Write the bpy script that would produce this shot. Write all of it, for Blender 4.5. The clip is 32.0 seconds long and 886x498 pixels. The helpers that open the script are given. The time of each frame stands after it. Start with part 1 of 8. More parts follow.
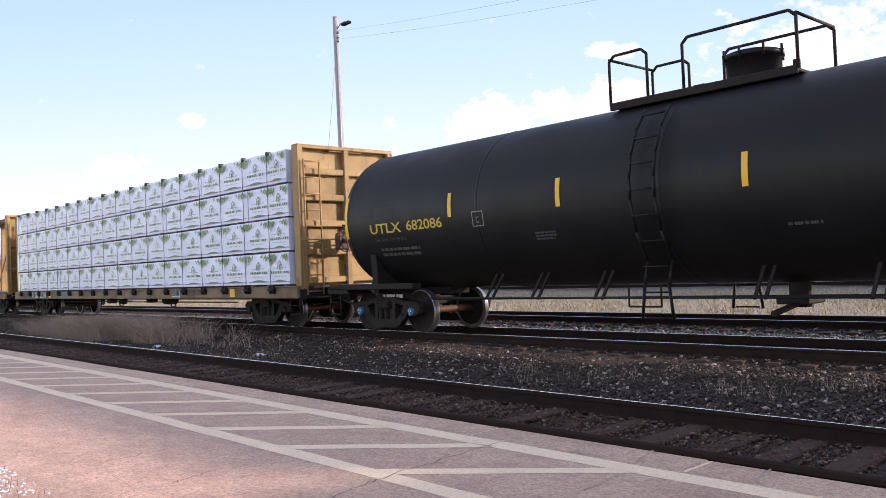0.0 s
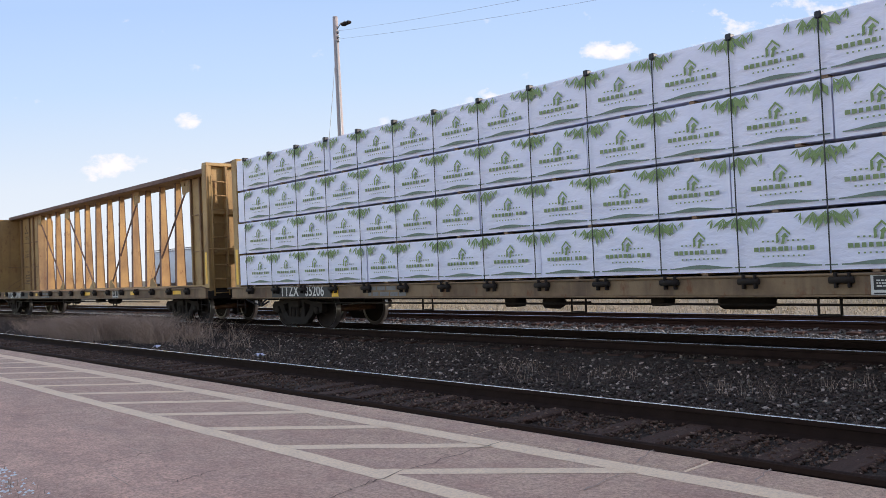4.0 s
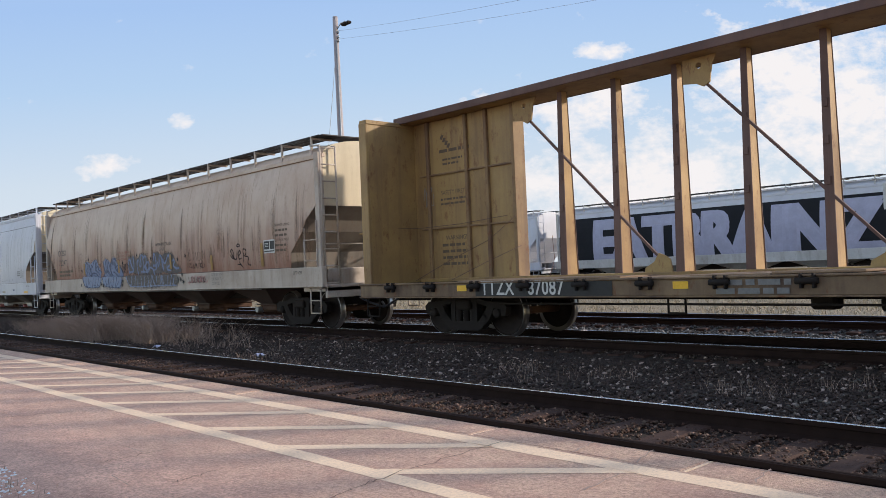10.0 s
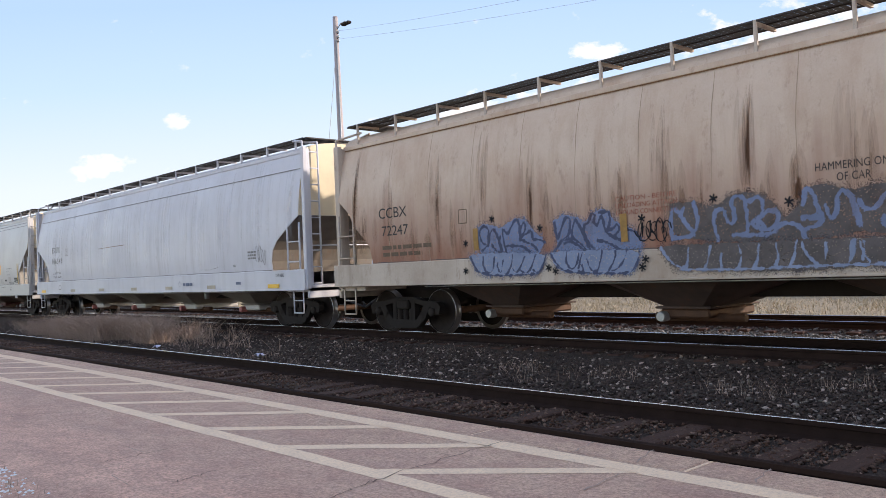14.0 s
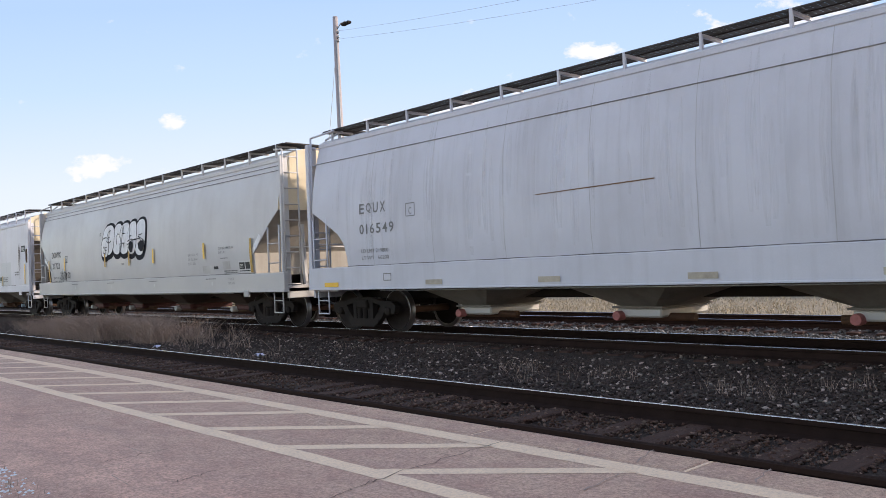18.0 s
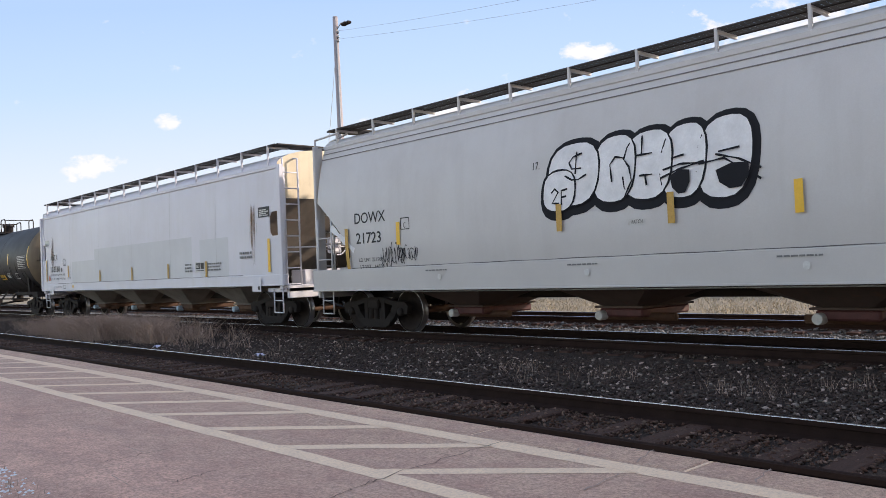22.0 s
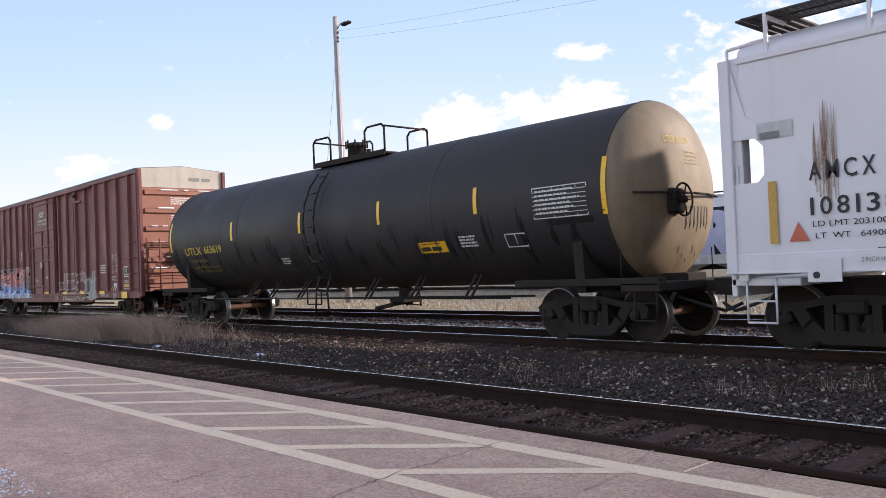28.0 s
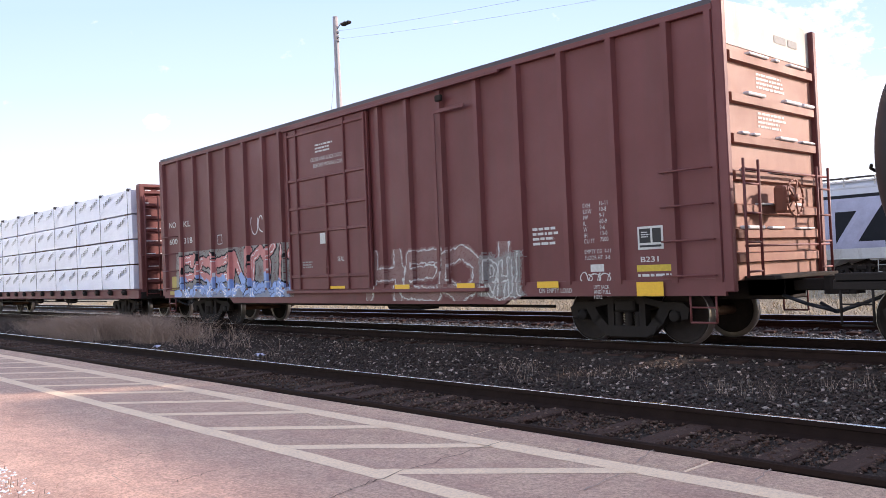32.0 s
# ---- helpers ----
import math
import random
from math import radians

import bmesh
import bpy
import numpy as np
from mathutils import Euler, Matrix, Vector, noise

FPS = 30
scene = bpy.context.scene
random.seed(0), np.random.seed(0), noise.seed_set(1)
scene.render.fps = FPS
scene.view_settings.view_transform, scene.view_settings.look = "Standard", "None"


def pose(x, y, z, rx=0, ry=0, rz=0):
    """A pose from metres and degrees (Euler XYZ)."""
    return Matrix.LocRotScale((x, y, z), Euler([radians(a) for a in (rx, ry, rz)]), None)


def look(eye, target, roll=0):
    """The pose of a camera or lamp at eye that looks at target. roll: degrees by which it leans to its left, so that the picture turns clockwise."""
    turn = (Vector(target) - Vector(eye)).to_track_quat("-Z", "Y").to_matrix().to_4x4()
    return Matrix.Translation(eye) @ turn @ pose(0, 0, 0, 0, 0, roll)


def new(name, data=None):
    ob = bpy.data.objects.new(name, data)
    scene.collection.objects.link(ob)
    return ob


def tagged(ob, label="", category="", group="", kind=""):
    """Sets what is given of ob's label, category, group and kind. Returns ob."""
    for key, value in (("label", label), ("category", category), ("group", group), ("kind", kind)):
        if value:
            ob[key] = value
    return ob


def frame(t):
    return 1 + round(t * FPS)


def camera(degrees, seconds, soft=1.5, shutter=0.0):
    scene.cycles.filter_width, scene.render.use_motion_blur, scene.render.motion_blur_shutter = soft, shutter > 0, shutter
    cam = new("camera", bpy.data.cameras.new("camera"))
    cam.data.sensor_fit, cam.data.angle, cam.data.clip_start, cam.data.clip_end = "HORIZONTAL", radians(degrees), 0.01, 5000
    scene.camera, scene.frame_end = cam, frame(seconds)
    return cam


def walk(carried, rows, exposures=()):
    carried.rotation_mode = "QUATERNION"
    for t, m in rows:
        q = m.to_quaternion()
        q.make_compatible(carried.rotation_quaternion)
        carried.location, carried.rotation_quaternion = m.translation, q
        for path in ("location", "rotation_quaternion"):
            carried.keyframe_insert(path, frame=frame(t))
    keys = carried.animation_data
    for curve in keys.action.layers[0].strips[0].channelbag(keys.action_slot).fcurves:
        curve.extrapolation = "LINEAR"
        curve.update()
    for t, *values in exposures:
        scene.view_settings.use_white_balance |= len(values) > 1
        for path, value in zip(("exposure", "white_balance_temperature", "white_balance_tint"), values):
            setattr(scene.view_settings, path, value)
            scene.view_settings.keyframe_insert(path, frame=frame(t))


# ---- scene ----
cam = camera(56.425, 32.0, soft=0.75, shutter=0.0)
EYE = (0.0, 0.0, 1.36)
YAW, PITCH, ROLL = radians(47.54), radians(1.34), -2.395
AIM = (-math.sin(YAW) * math.cos(PITCH), math.cos(YAW) * math.cos(PITCH), EYE[2] + math.sin(PITCH))
walk(cam, [(0.0, look(EYE, AIM, ROLL)), (32.0, look(EYE, AIM, ROLL))], [
    (0.0, 1.34, 6850, 21), (1.0, 1.30, 6850, 19), (2.0, 1.22, 6800, 17), (3.0, 1.10, 6800, 17), (6.0, 1.01, 6800, 17), (7.0, 0.94, 6750, 16), (8.0, 0.69, 6500, 13), (9.0, 0.67, 6500, 13), (10.0, 0.80, 6550, 13), (11.0, 1.0, 6700, 15), (12.0, 1.16, 6850, 17),
    (14.0, 1.22, 6850, 17), (20.0, 1.10, 6850, 17), (24.0, 1.10, 6850, 17), (26.0, 1.14, 6850, 18), (28.0, 1.22, 6850, 21), (30.0, 1.46, 6850, 23), (32.0, 1.50, 6850, 23)])

# the way of the train along the track, in metres
RUN = (-0.17, 4.876, 9.858, 14.904, 19.987, 25.09, 30.203, 35.325, 40.452, 45.588, 50.733, 55.888, 61.054, 66.229,
       71.412, 76.599, 81.787, 86.972, 92.149, 97.315, 102.469, 107.609, 112.737, 117.855, 122.968, 128.082,
       133.203, 138.337, 143.489, 148.661, 153.847, 159.035, 164.2)
NEAR_RAIL, GAUGE = 5.235, 1.505
TRACK_Y = 12.49
FAR_Y, PARK_Y = 17.35, 40.0

# ---- world and sun ----
SUN_DIR = Vector((0.577, 0.775, 0.336)).normalized()
world = bpy.data.worlds.new("sky")
scene.world = world
world.use_nodes = True
wn, wl = world.node_tree.nodes, world.node_tree.links
sky = wn.new("ShaderNodeTexSky")
sky.sky_type, sky.sun_disc = "NISHITA", False
sky.sun_elevation = math.asin(SUN_DIR.z)
sky.sun_rotation = math.atan2(SUN_DIR.x, SUN_DIR.y)
sky.dust_density, sky.air_density, sky.ozone_density = 0.25, 1.0, 0.6
wn["Background"].inputs["Strength"].default_value = 0.148
# fair-weather clouds strewn evenly over the whole sky
sky_at = wn.new("ShaderNodeTexCoord")
sky_puffs = wn.new("ShaderNodeTexNoise")
sky_puffs.inputs["Scale"].default_value, sky_puffs.inputs["Detail"].default_value = 3.2, 7.0
wl.new(sky_at.outputs["Generated"], sky_puffs.inputs["Vector"])
sky_cover = wn.new("ShaderNodeMapRange")
sky_cover.inputs["From Min"].default_value, sky_cover.inputs["From Max"].default_value = 0.50, 0.62
wl.new(sky_puffs.outputs["Fac"], sky_cover.inputs["Value"])
sky_mix = wn.new("ShaderNodeMix")
sky_mix.data_type = "RGBA"
sky_mix.inputs[7].default_value = (2.9, 3.0, 3.3, 1)
wl.new(sky_cover.outputs[0], sky_mix.inputs[0])
wl.new(sky.outputs[0], sky_mix.inputs[6])
wl.new(sky_mix.outputs[2], wn["Background"].inputs["Color"])
sun = new("sun", bpy.data.lights.new("sun", "SUN"))
sun.data.energy, sun.data.angle, sun.data.color = 2.35, radians(2.2), (1.0, 0.90, 0.76)
sun.matrix_world = look(SUN_DIR * 50, (0, 0, 0))


# ---- mesh helpers ----
class Shape:
    """Collects vertices and faces of one part."""

    def __init__(self):
        self.v, self.f, self.smooth = [], [], []

    def add(self, verts, faces, smooth=False):
        n = len(self.v)
        self.v += [tuple(p) for p in verts]
        self.f += [tuple(i + n for i in f) for f in faces]
        self.smooth += [smooth] * len(faces)
        return self

    def box(self, x0, x1, y0, y1, z0, z1, c=0.012):
        """A box with chamfered edges."""
        lo, hi = (min(x0, x1), min(y0, y1), min(z0, z1)), (max(x0, x1), max(y0, y1), max(z0, z1))
        c = min(c, *(0.3 * (b - a) for a, b in zip(lo, hi)))
        vs, idx = [], {}
        for sx in (0, 1):
            for sy in (0, 1):
                for sz in (0, 1):
                    s = (sx, sy, sz)
                    for ax in range(3):
                        p = [(hi[k] if s[k] else lo[k]) for k in range(3)]
                        for k in range(3):
                            if k != ax:
                                p[k] += -c if s[k] else c
                        idx[s, ax] = len(vs)
                        vs.append(p)
        fs = []
        for ax in range(3):
            a, b = [k for k in range(3) if k != ax]
            for side in (0, 1):
                ring = []
                for sa, sb in ((0, 0), (1, 0), (1, 1), (0, 1)):
                    s = [0, 0, 0]
                    s[ax], s[a], s[b] = side, sa, sb
                    ring.append(idx[tuple(s), ax])
                flip = (side == 0) != (ax == 1)
                fs.append(ring[::-1] if flip else ring)
        for ax in range(3):
            a, b = [k for k in range(3) if k != ax]
            for sa in (0, 1):
                for sb in (0, 1):
                    s0, s1 = [0, 0, 0], [0, 0, 0]
                    s0[a] = s1[a] = sa
                    s0[b] = s1[b] = sb
                    s0[ax], s1[ax] = 0, 1
                    fs.append((idx[tuple(s0), a], idx[tuple(s1), a], idx[tuple(s1), b], idx[tuple(s0), b]))
        for sx in (0, 1):
            for sy in (0, 1):
                for sz in (0, 1):
                    fs.append(tuple(idx[(sx, sy, sz), k] for k in range(3)))
        return self.add(vs, fs)

    def rod(self, a, b, r, n=8, r2=None):
        """A round bar from a to b."""
        a, b = Vector(a), Vector(b)
        q = (b - a).to_track_quat("Z", "Y")
        r2 = r if r2 is None else r2
        vs = []
        for p, rr in ((a, r), (b, r2)):
            vs += [p + q @ Vector((rr * math.cos(t * math.tau / n), rr * math.sin(t * math.tau / n), 0)) for t in range(n)]
        fs = [(i, (i + 1) % n, n + (i + 1) % n, n + i) for i in range(n)]
        self.add(vs, fs, True)
        m = len(self.v)
        self.f += [tuple(range(m - 2 * n, m - n))[::-1], tuple(range(m - n, m))]
        self.smooth += [False, False]
        return self

    def pipe(self, pts, r, n=8):
        for a, b in zip(pts, pts[1:]):
            self.rod(a, b, r, n)
        return self

    def bar(self, a, b, w, d):
        """A flat bar from a to b: w across, d along y."""
        a, b = Vector(a), Vector(b)
        t = (b - a).normalized()
        s = Vector((0, 1, 0)) if abs(t.y) < 0.9 else Vector((1, 0, 0))
        u = t.cross(s).normalized() * w / 2
        s = u.cross(t).normalized() * d / 2
        vs = [p + i * u + j * s for p in (a, b) for i, j in ((-1, -1), (1, -1), (1, 1), (-1, 1))]
        return self.add(vs, [(0, 1, 2, 3), (7, 6, 5, 4), (0, 4, 5, 1), (1, 5, 6, 2), (2, 6, 7, 3), (3, 7, 4, 0)])

    def prism(self, outline, y0, y1, axis="y"):
        """An outline in x, z drawn out along y (or in y, z along x)."""
        n = len(outline)
        if axis == "y":
            vs = [(p, y0, q) for p, q in outline] + [(p, y1, q) for p, q in outline]
        elif axis == "x":
            vs = [(y0, p, q) for p, q in outline] + [(y1, p, q) for p, q in outline]
        else:
            vs = [(p, q, y0) for p, q in outline] + [(p, q, y1) for p, q in outline]
        fs = [tuple(range(n)), tuple(range(2 * n - 1, n - 1, -1))]
        fs += [(i, n + i, n + (i + 1) % n, (i + 1) % n) for i in range(n)]
        return self.add(vs, fs)

    def lathe(self, profile, centre, n=28, axis="y", smooth=True, caps=True):
        """A profile of (radius, along) turned round an axis."""
        vs = []
        for r, h in profile:
            for t in range(n):
                c, s = r * math.cos(t * math.tau / n), r * math.sin(t * math.tau / n)
                p = {"y": (c, h, s), "x": (h, c, s), "z": (c, s, h)}[axis]
                vs.append([p[k] + centre[k] for k in range(3)])
        m = len(profile)
        fs = [(j * n + i, j * n + (i + 1) % n, (j + 1) * n + (i + 1) % n, (j + 1) * n + i) for j in range(m - 1) for i in range(n)]
        self.add(vs, fs, smooth)
        if caps and profile[0][0] > 1e-4:
            self.add([vs[i] for i in range(n)], [tuple(range(n))[::-1]])
        if caps and profile[-1][0] > 1e-4:
            self.add([vs[(m - 1) * n + i] for i in range(n)], [tuple(range(n))])
        return self

    def mesh(self, name, fix=True):
        me = bpy.data.meshes.new(name)
        me.from_pydata(self.v, [], self.f)
        me.polygons.foreach_set("use_smooth", self.smooth)
        if fix:
            bm = bmesh.new()
            bm.from_mesh(me)
            bmesh.ops.recalc_face_normals(bm, faces=bm.faces)
            bm.to_mesh(me)
            bm.free()
        me.update()
        return me


def part(name, shape, material, parent=None, label=""):
    """Links a shape as one mesh, under a thing or a part."""
    me = shape.mesh(name) if isinstance(shape, Shape) else shape
    if not me.materials:
        me.materials.append(material)
    ob = new(name, me)
    if parent is not None:
        ob.parent = parent
    if label:
        ob["label"] = label
    return ob


def sheet_mesh(name, verts, faces, smooth=False):
    me = bpy.data.meshes.new(name)
    me.from_pydata(verts, [], faces)
    if smooth:
        me.polygons.foreach_set("use_smooth", [True] * len(me.polygons))
    me.update()
    return me


def letters(text, size, place, bold=0.0, spread=1.0, wide=1.0, align="LEFT"):
    """Writing as a mesh; place(u, v) gives the point on the surface."""
    cu = bpy.data.curves.new("writing", "FONT")
    cu.body, cu.size, cu.offset, cu.space_character, cu.align_x = text, size, bold, spread, align
    cu.resolution_u = 3
    ob = bpy.data.objects.new("writing", cu)
    me = bpy.data.meshes.new_from_object(ob)
    bpy.data.objects.remove(ob)
    if size > 0.3:
        bm = bmesh.new()
        bm.from_mesh(me)
        for i in range(1, 6):
            bmesh.ops.bisect_plane(bm, geom=bm.verts[:] + bm.edges[:] + bm.faces[:], plane_co=(0, size * 0.12 * i, 0), plane_no=(0, 1, 0))
        bm.to_mesh(me)
        bm.free()
    for v in me.vertices:
        v.co = place(v.co.x * wide, v.co.y)
    me.update()
    return me


def strip(points, width, place):
    """A painted stroke along points (u, v) on a surface."""
    s = Shape()
    n = len(points)
    vs = []
    for i, (u, v) in enumerate(points):
        a, b = points[max(i - 1, 0)], points[min(i + 1, n - 1)]
        d = Vector((b[0] - a[0], b[1] - a[1]))
        d = d.normalized() if d.length > 1e-6 else Vector((1, 0))
        w = width / 2 * (0.75 + 0.25 * math.sin(i * 1.3))
        vs += [place(u - d.y * w, v + d.x * w), place(u + d.y * w, v - d.x * w)]
    s.add(vs, [(2 * i, 2 * i + 1, 2 * i + 3, 2 * i + 2) for i in range(n - 1)])
    return s


def join(shapes):
    out = Shape()
    for s in shapes:
        out.add(s.v, s.f)
    return out


# ---- materials ----
def nodes_of(name, rough=0.6, metal=0.0):
    m = bpy.data.materials.new(name)
    m.use_nodes = True
    n, l = m.node_tree.nodes, m.node_tree.links
    b = n["Principled BSDF"]
    b.inputs["Roughness"].default_value, b.inputs["Metallic"].default_value = rough, metal
    return m, n, l, b


def noise_at(n, l, scale, stretch=(1, 1, 1), detail=6, rough=0.6, world_space=False):
    tc = n.new("ShaderNodeTexCoord")
    mp = n.new("ShaderNodeMapping")
    mp.inputs["Scale"].default_value = stretch
    if world_space:
        geo = n.new("ShaderNodeNewGeometry")
        l.new(geo.outputs["Position"], mp.inputs[0])
    else:
        l.new(tc.outputs["Object"], mp.inputs[0])
    info = n.new("ShaderNodeObjectInfo")
    mul = n.new("ShaderNodeMath")
    mul.operation = "MULTIPLY"
    mul.inputs[1].default_value = 0.0 if world_space else 37.0
    l.new(info.outputs["Random"], mul.inputs[0])
    tx = n.new("ShaderNodeTexNoise")
    tx.noise_dimensions = "4D"
    l.new(mul.outputs[0], tx.inputs["W"])
    tx.inputs["Scale"].default_value, tx.inputs["Detail"].default_value, tx.inputs["Roughness"].default_value = scale, detail, rough
    l.new(mp.outputs[0], tx.inputs["Vector"])
    return tx.outputs["Fac"]


def ramp(n, l, fac, stops):
    r = n.new("ShaderNodeValToRGB")
    while len(r.color_ramp.elements) < len(stops):
        r.color_ramp.elements.new(0.5)
    for e, (p, c) in zip(r.color_ramp.elements, stops):
        e.position = p
        e.color = (*c, 1) if isinstance(c, tuple) else (c, c, c, 1)
    l.new(fac, r.inputs[0])
    return r.outputs[0]


def mix(n, l, fac, a, b, mode="MIX"):
    x = n.new("ShaderNodeMix")
    x.data_type, x.blend_type = "RGBA", mode
    for sock, val in ((x.inputs[0], fac), (x.inputs[6], a), (x.inputs[7], b)):
        if isinstance(val, tuple):
            sock.default_value = (*val, 1)
        elif isinstance(val, (int, float)):
            sock.default_value = val
        else:
            l.new(val, sock)
    return x.outputs[2]


def bump(n, l, b, height, strength, distance):
    k = n.new("ShaderNodeBump")
    k.inputs["Strength"].default_value, k.inputs["Distance"].default_value = strength, distance
    l.new(height, k.inputs["Height"])
    l.new(k.outputs[0], b.inputs["Normal"])


def height_mask(n, l, lo, hi, feather_noise=None):
    """1 below lo, 0 above hi, by the height on the thing."""
    tc = n.new("ShaderNodeTexCoord")
    sp = n.new("ShaderNodeSeparateXYZ")
    l.new(tc.outputs["Object"], sp.inputs[0])
    z = sp.outputs["Z"]
    if feather_noise is not None:
        ma = n.new("ShaderNodeMath")
        ma.operation = "MULTIPLY_ADD"
        ma.inputs[1].default_value = (hi - lo) * 1.6
        l.new(feather_noise, ma.inputs[0])
        l.new(z, ma.inputs[2])
        z = ma.outputs[0]
        lo, hi = lo + (hi - lo) * 0.8, hi + (hi - lo) * 0.8
    mr = n.new("ShaderNodeMapRange")
    mr.inputs["From Min"].default_value, mr.inputs["From Max"].default_value = lo, hi
    mr.inputs["To Min"].default_value, mr.inputs["To Max"].default_value = 1, 0
    l.new(z, mr.inputs["Value"])
    return mr.outputs[0]


def paint(name, colour, dirt=(0.10, 0.07, 0.05), amount=0.5, streak=0.5, rough=0.55, rust=0.0, low=None, fine=0.25, gloss=0.5):
    """Weathered paint on steel: cloudy dirt, streaks that run down, rust spots, a second tone towards the lower edge.
    """
    m, n, l, b = nodes_of(name, rough)
    b.inputs["Specular IOR Level"].default_value = gloss
    cloud = noise_at(n, l, 0.7, (1, 1, 1), 8, 0.65)
    run = noise_at(n, l, 3.0, (1.0, 1.0, 0.07), 5, 0.6)
    grain = noise_at(n, l, 45.0, (1, 1, 1), 3, 0.7)
    c = mix(n, l, ramp(n, l, cloud, [(0.42, 0.0), (0.75, amount)]), colour, dirt)
    c = mix(n, l, ramp(n, l, run, [(0.5, 0.0), (0.78, streak)]), c, dirt)
    if low:
        lo, hi, col, k = low
        f = height_mask(n, l, lo, hi, run)
        mm = n.new("ShaderNodeMath")
        mm.operation = "MULTIPLY"
        mm.inputs[1].default_value = k
        l.new(f, mm.inputs[0])
        c = mix(n, l, mm.outputs[0], c, col)
    if rust:
        spots = noise_at(n, l, 6.0, (1, 1, 0.45), 9, 0.75)
        c = mix(n, l, ramp(n, l, spots, [(0.55, 0.0), (0.66, rust)]), c, (0.16, 0.055, 0.02))
    c = mix(n, l, ramp(n, l, grain, [(0.3, 0.0), (0.8, fine)]), c, dirt)
    l.new(c, b.inputs["Base Color"])
    l.new(ramp(n, l, cloud, [(0.3, rough - 0.08), (0.8, min(1.0, rough + 0.2))]), b.inputs["Roughness"])
    bump(n, l, b, cloud, 0.25, 0.02)
    return m


def plain(name, colour, rough=0.6, metal=0.0, vary=0.25, scale=6.0, bumpy=0.2, gloss=0.4):
    m, n, l, b = nodes_of(name, rough, metal)
    b.inputs["Specular IOR Level"].default_value = gloss
    a = noise_at(n, l, scale, (1, 1, 1), 7, 0.65)
    g = noise_at(n, l, scale * 11, (1, 1, 1), 3, 0.6)
    dark = tuple(k * (1 - vary) for k in colour)
    c = mix(n, l, ramp(n, l, a, [(0.35, 0.0), (0.7, 1.0)]), colour, dark)
    c = mix(n, l, ramp(n, l, g, [(0.4, 0.0), (0.8, 0.5)]), c, dark)
    l.new(c, b.inputs["Base Color"])
    bump(n, l, b, g, bumpy, 0.004)
    return m


def island_mix(name, cols, rough=0.8):
    """One colour out of a few for each loose piece of a joined mesh."""
    m, n, l, b = nodes_of(name, rough)
    b.inputs["Specular IOR Level"].default_value = 0.2
    geo = n.new("ShaderNodeNewGeometry")
    k = len(cols)
    c = ramp(n, l, geo.outputs["Random Per Island"], [(i / max(1, k - 1), col) for i, col in enumerate(cols)])
    g = noise_at(n, l, 30.0, (1, 1, 1), 3, 0.6, True)
    c = mix(n, l, ramp(n, l, g, [(0.35, 0.0), (0.8, 0.5)]), c, (0.02, 0.02, 0.02))
    l.new(c, b.inputs["Base Color"])
    return m


M = {}
M["yellow"] = paint("yellow car paint", (0.385, 0.245, 0.088), (0.15, 0.086, 0.048), 0.75, 0.8, 0.6, 0.85)
M["post_rust"] = paint("rusty brown post flange", (0.15, 0.085, 0.068), (0.06, 0.033, 0.032), 0.8, 0.7, 0.75, 0.5)
M["post_paint"] = paint("rust-worn yellow post", (0.45, 0.27, 0.10), (0.13, 0.068, 0.05), 0.8, 0.85, 0.7, 0.85)
M["post_worn"] = paint("worn yellow panel post", (0.30, 0.19, 0.085), (0.11, 0.06, 0.045), 0.95, 0.95, 0.7, 0.95)
M["yellow_sill"] = paint("grimy yellow sill", (0.235, 0.158, 0.09), (0.05, 0.029, 0.026), 1.0, 0.95, 0.75, 0.85)
M["black_tank"] = paint("black tank paint", (0.008, 0.008, 0.009), (0.022, 0.018, 0.018), 0.4, 0.4, 0.45, gloss=0.2)
M["grey_tank"] = paint("faded black tank paint", (0.021, 0.0186, 0.0215), (0.041, 0.035, 0.035), 0.6, 0.6, 0.55, 0.0, (1.0, 1.9, (0.014, 0.012, 0.011), 0.8), gloss=0.25)
M["tan_head"] = paint("dusty tank head", (0.205, 0.155, 0.095), (0.06, 0.045, 0.03), 0.7, 0.5, 0.6)
M["beige"] = paint("rust-stained beige hopper paint", (0.60, 0.485, 0.39), (0.37, 0.225, 0.145), 0.55, 0.6, 0.6, 0.3, (1.45, 3.1, (0.25, 0.10, 0.062), 1.0))
M["silver"] = paint("pale grey hopper paint", (0.56, 0.565, 0.62), (0.40, 0.40, 0.43), 0.45, 0.6, 0.5)
M["grey"] = paint("warm grey hopper paint", (0.555, 0.545, 0.54), (0.38, 0.36, 0.345), 0.35, 0.3, 0.5, 0.0, (1.2, 2.2, (0.38, 0.355, 0.335), 0.4))
M["white"] = paint("white hopper paint", (0.635, 0.63, 0.685), (0.52, 0.50, 0.48), 0.35, 0.4, 0.5)
M["white_trim"] = paint("dirty white steel", (0.56, 0.555, 0.54), (0.20, 0.16, 0.12), 0.6, 0.5, 0.6, 0.35)
M["patch"] = paint("grey repaint", (0.56, 0.57, 0.59), (0.45, 0.45, 0.46), 0.4, 0.3, 0.5)
M["oxide"] = paint("oxide red box paint", (0.155, 0.037, 0.038), (0.095, 0.036, 0.03), 0.5, 0.5, 0.6, 0.1)
M["roof_dark"] = paint("weathered roof sheet", (0.075, 0.062, 0.075), (0.04, 0.033, 0.036), 0.6, 0.4, 0.6)
# the side's red, with sunlight on the end put into the colour
M["oxide_sunlit"] = paint("oxide red end brightened as if sunlit", (0.27, 0.108, 0.072), (0.15, 0.058, 0.042), 0.6, 0.4, 0.6, 0.1)
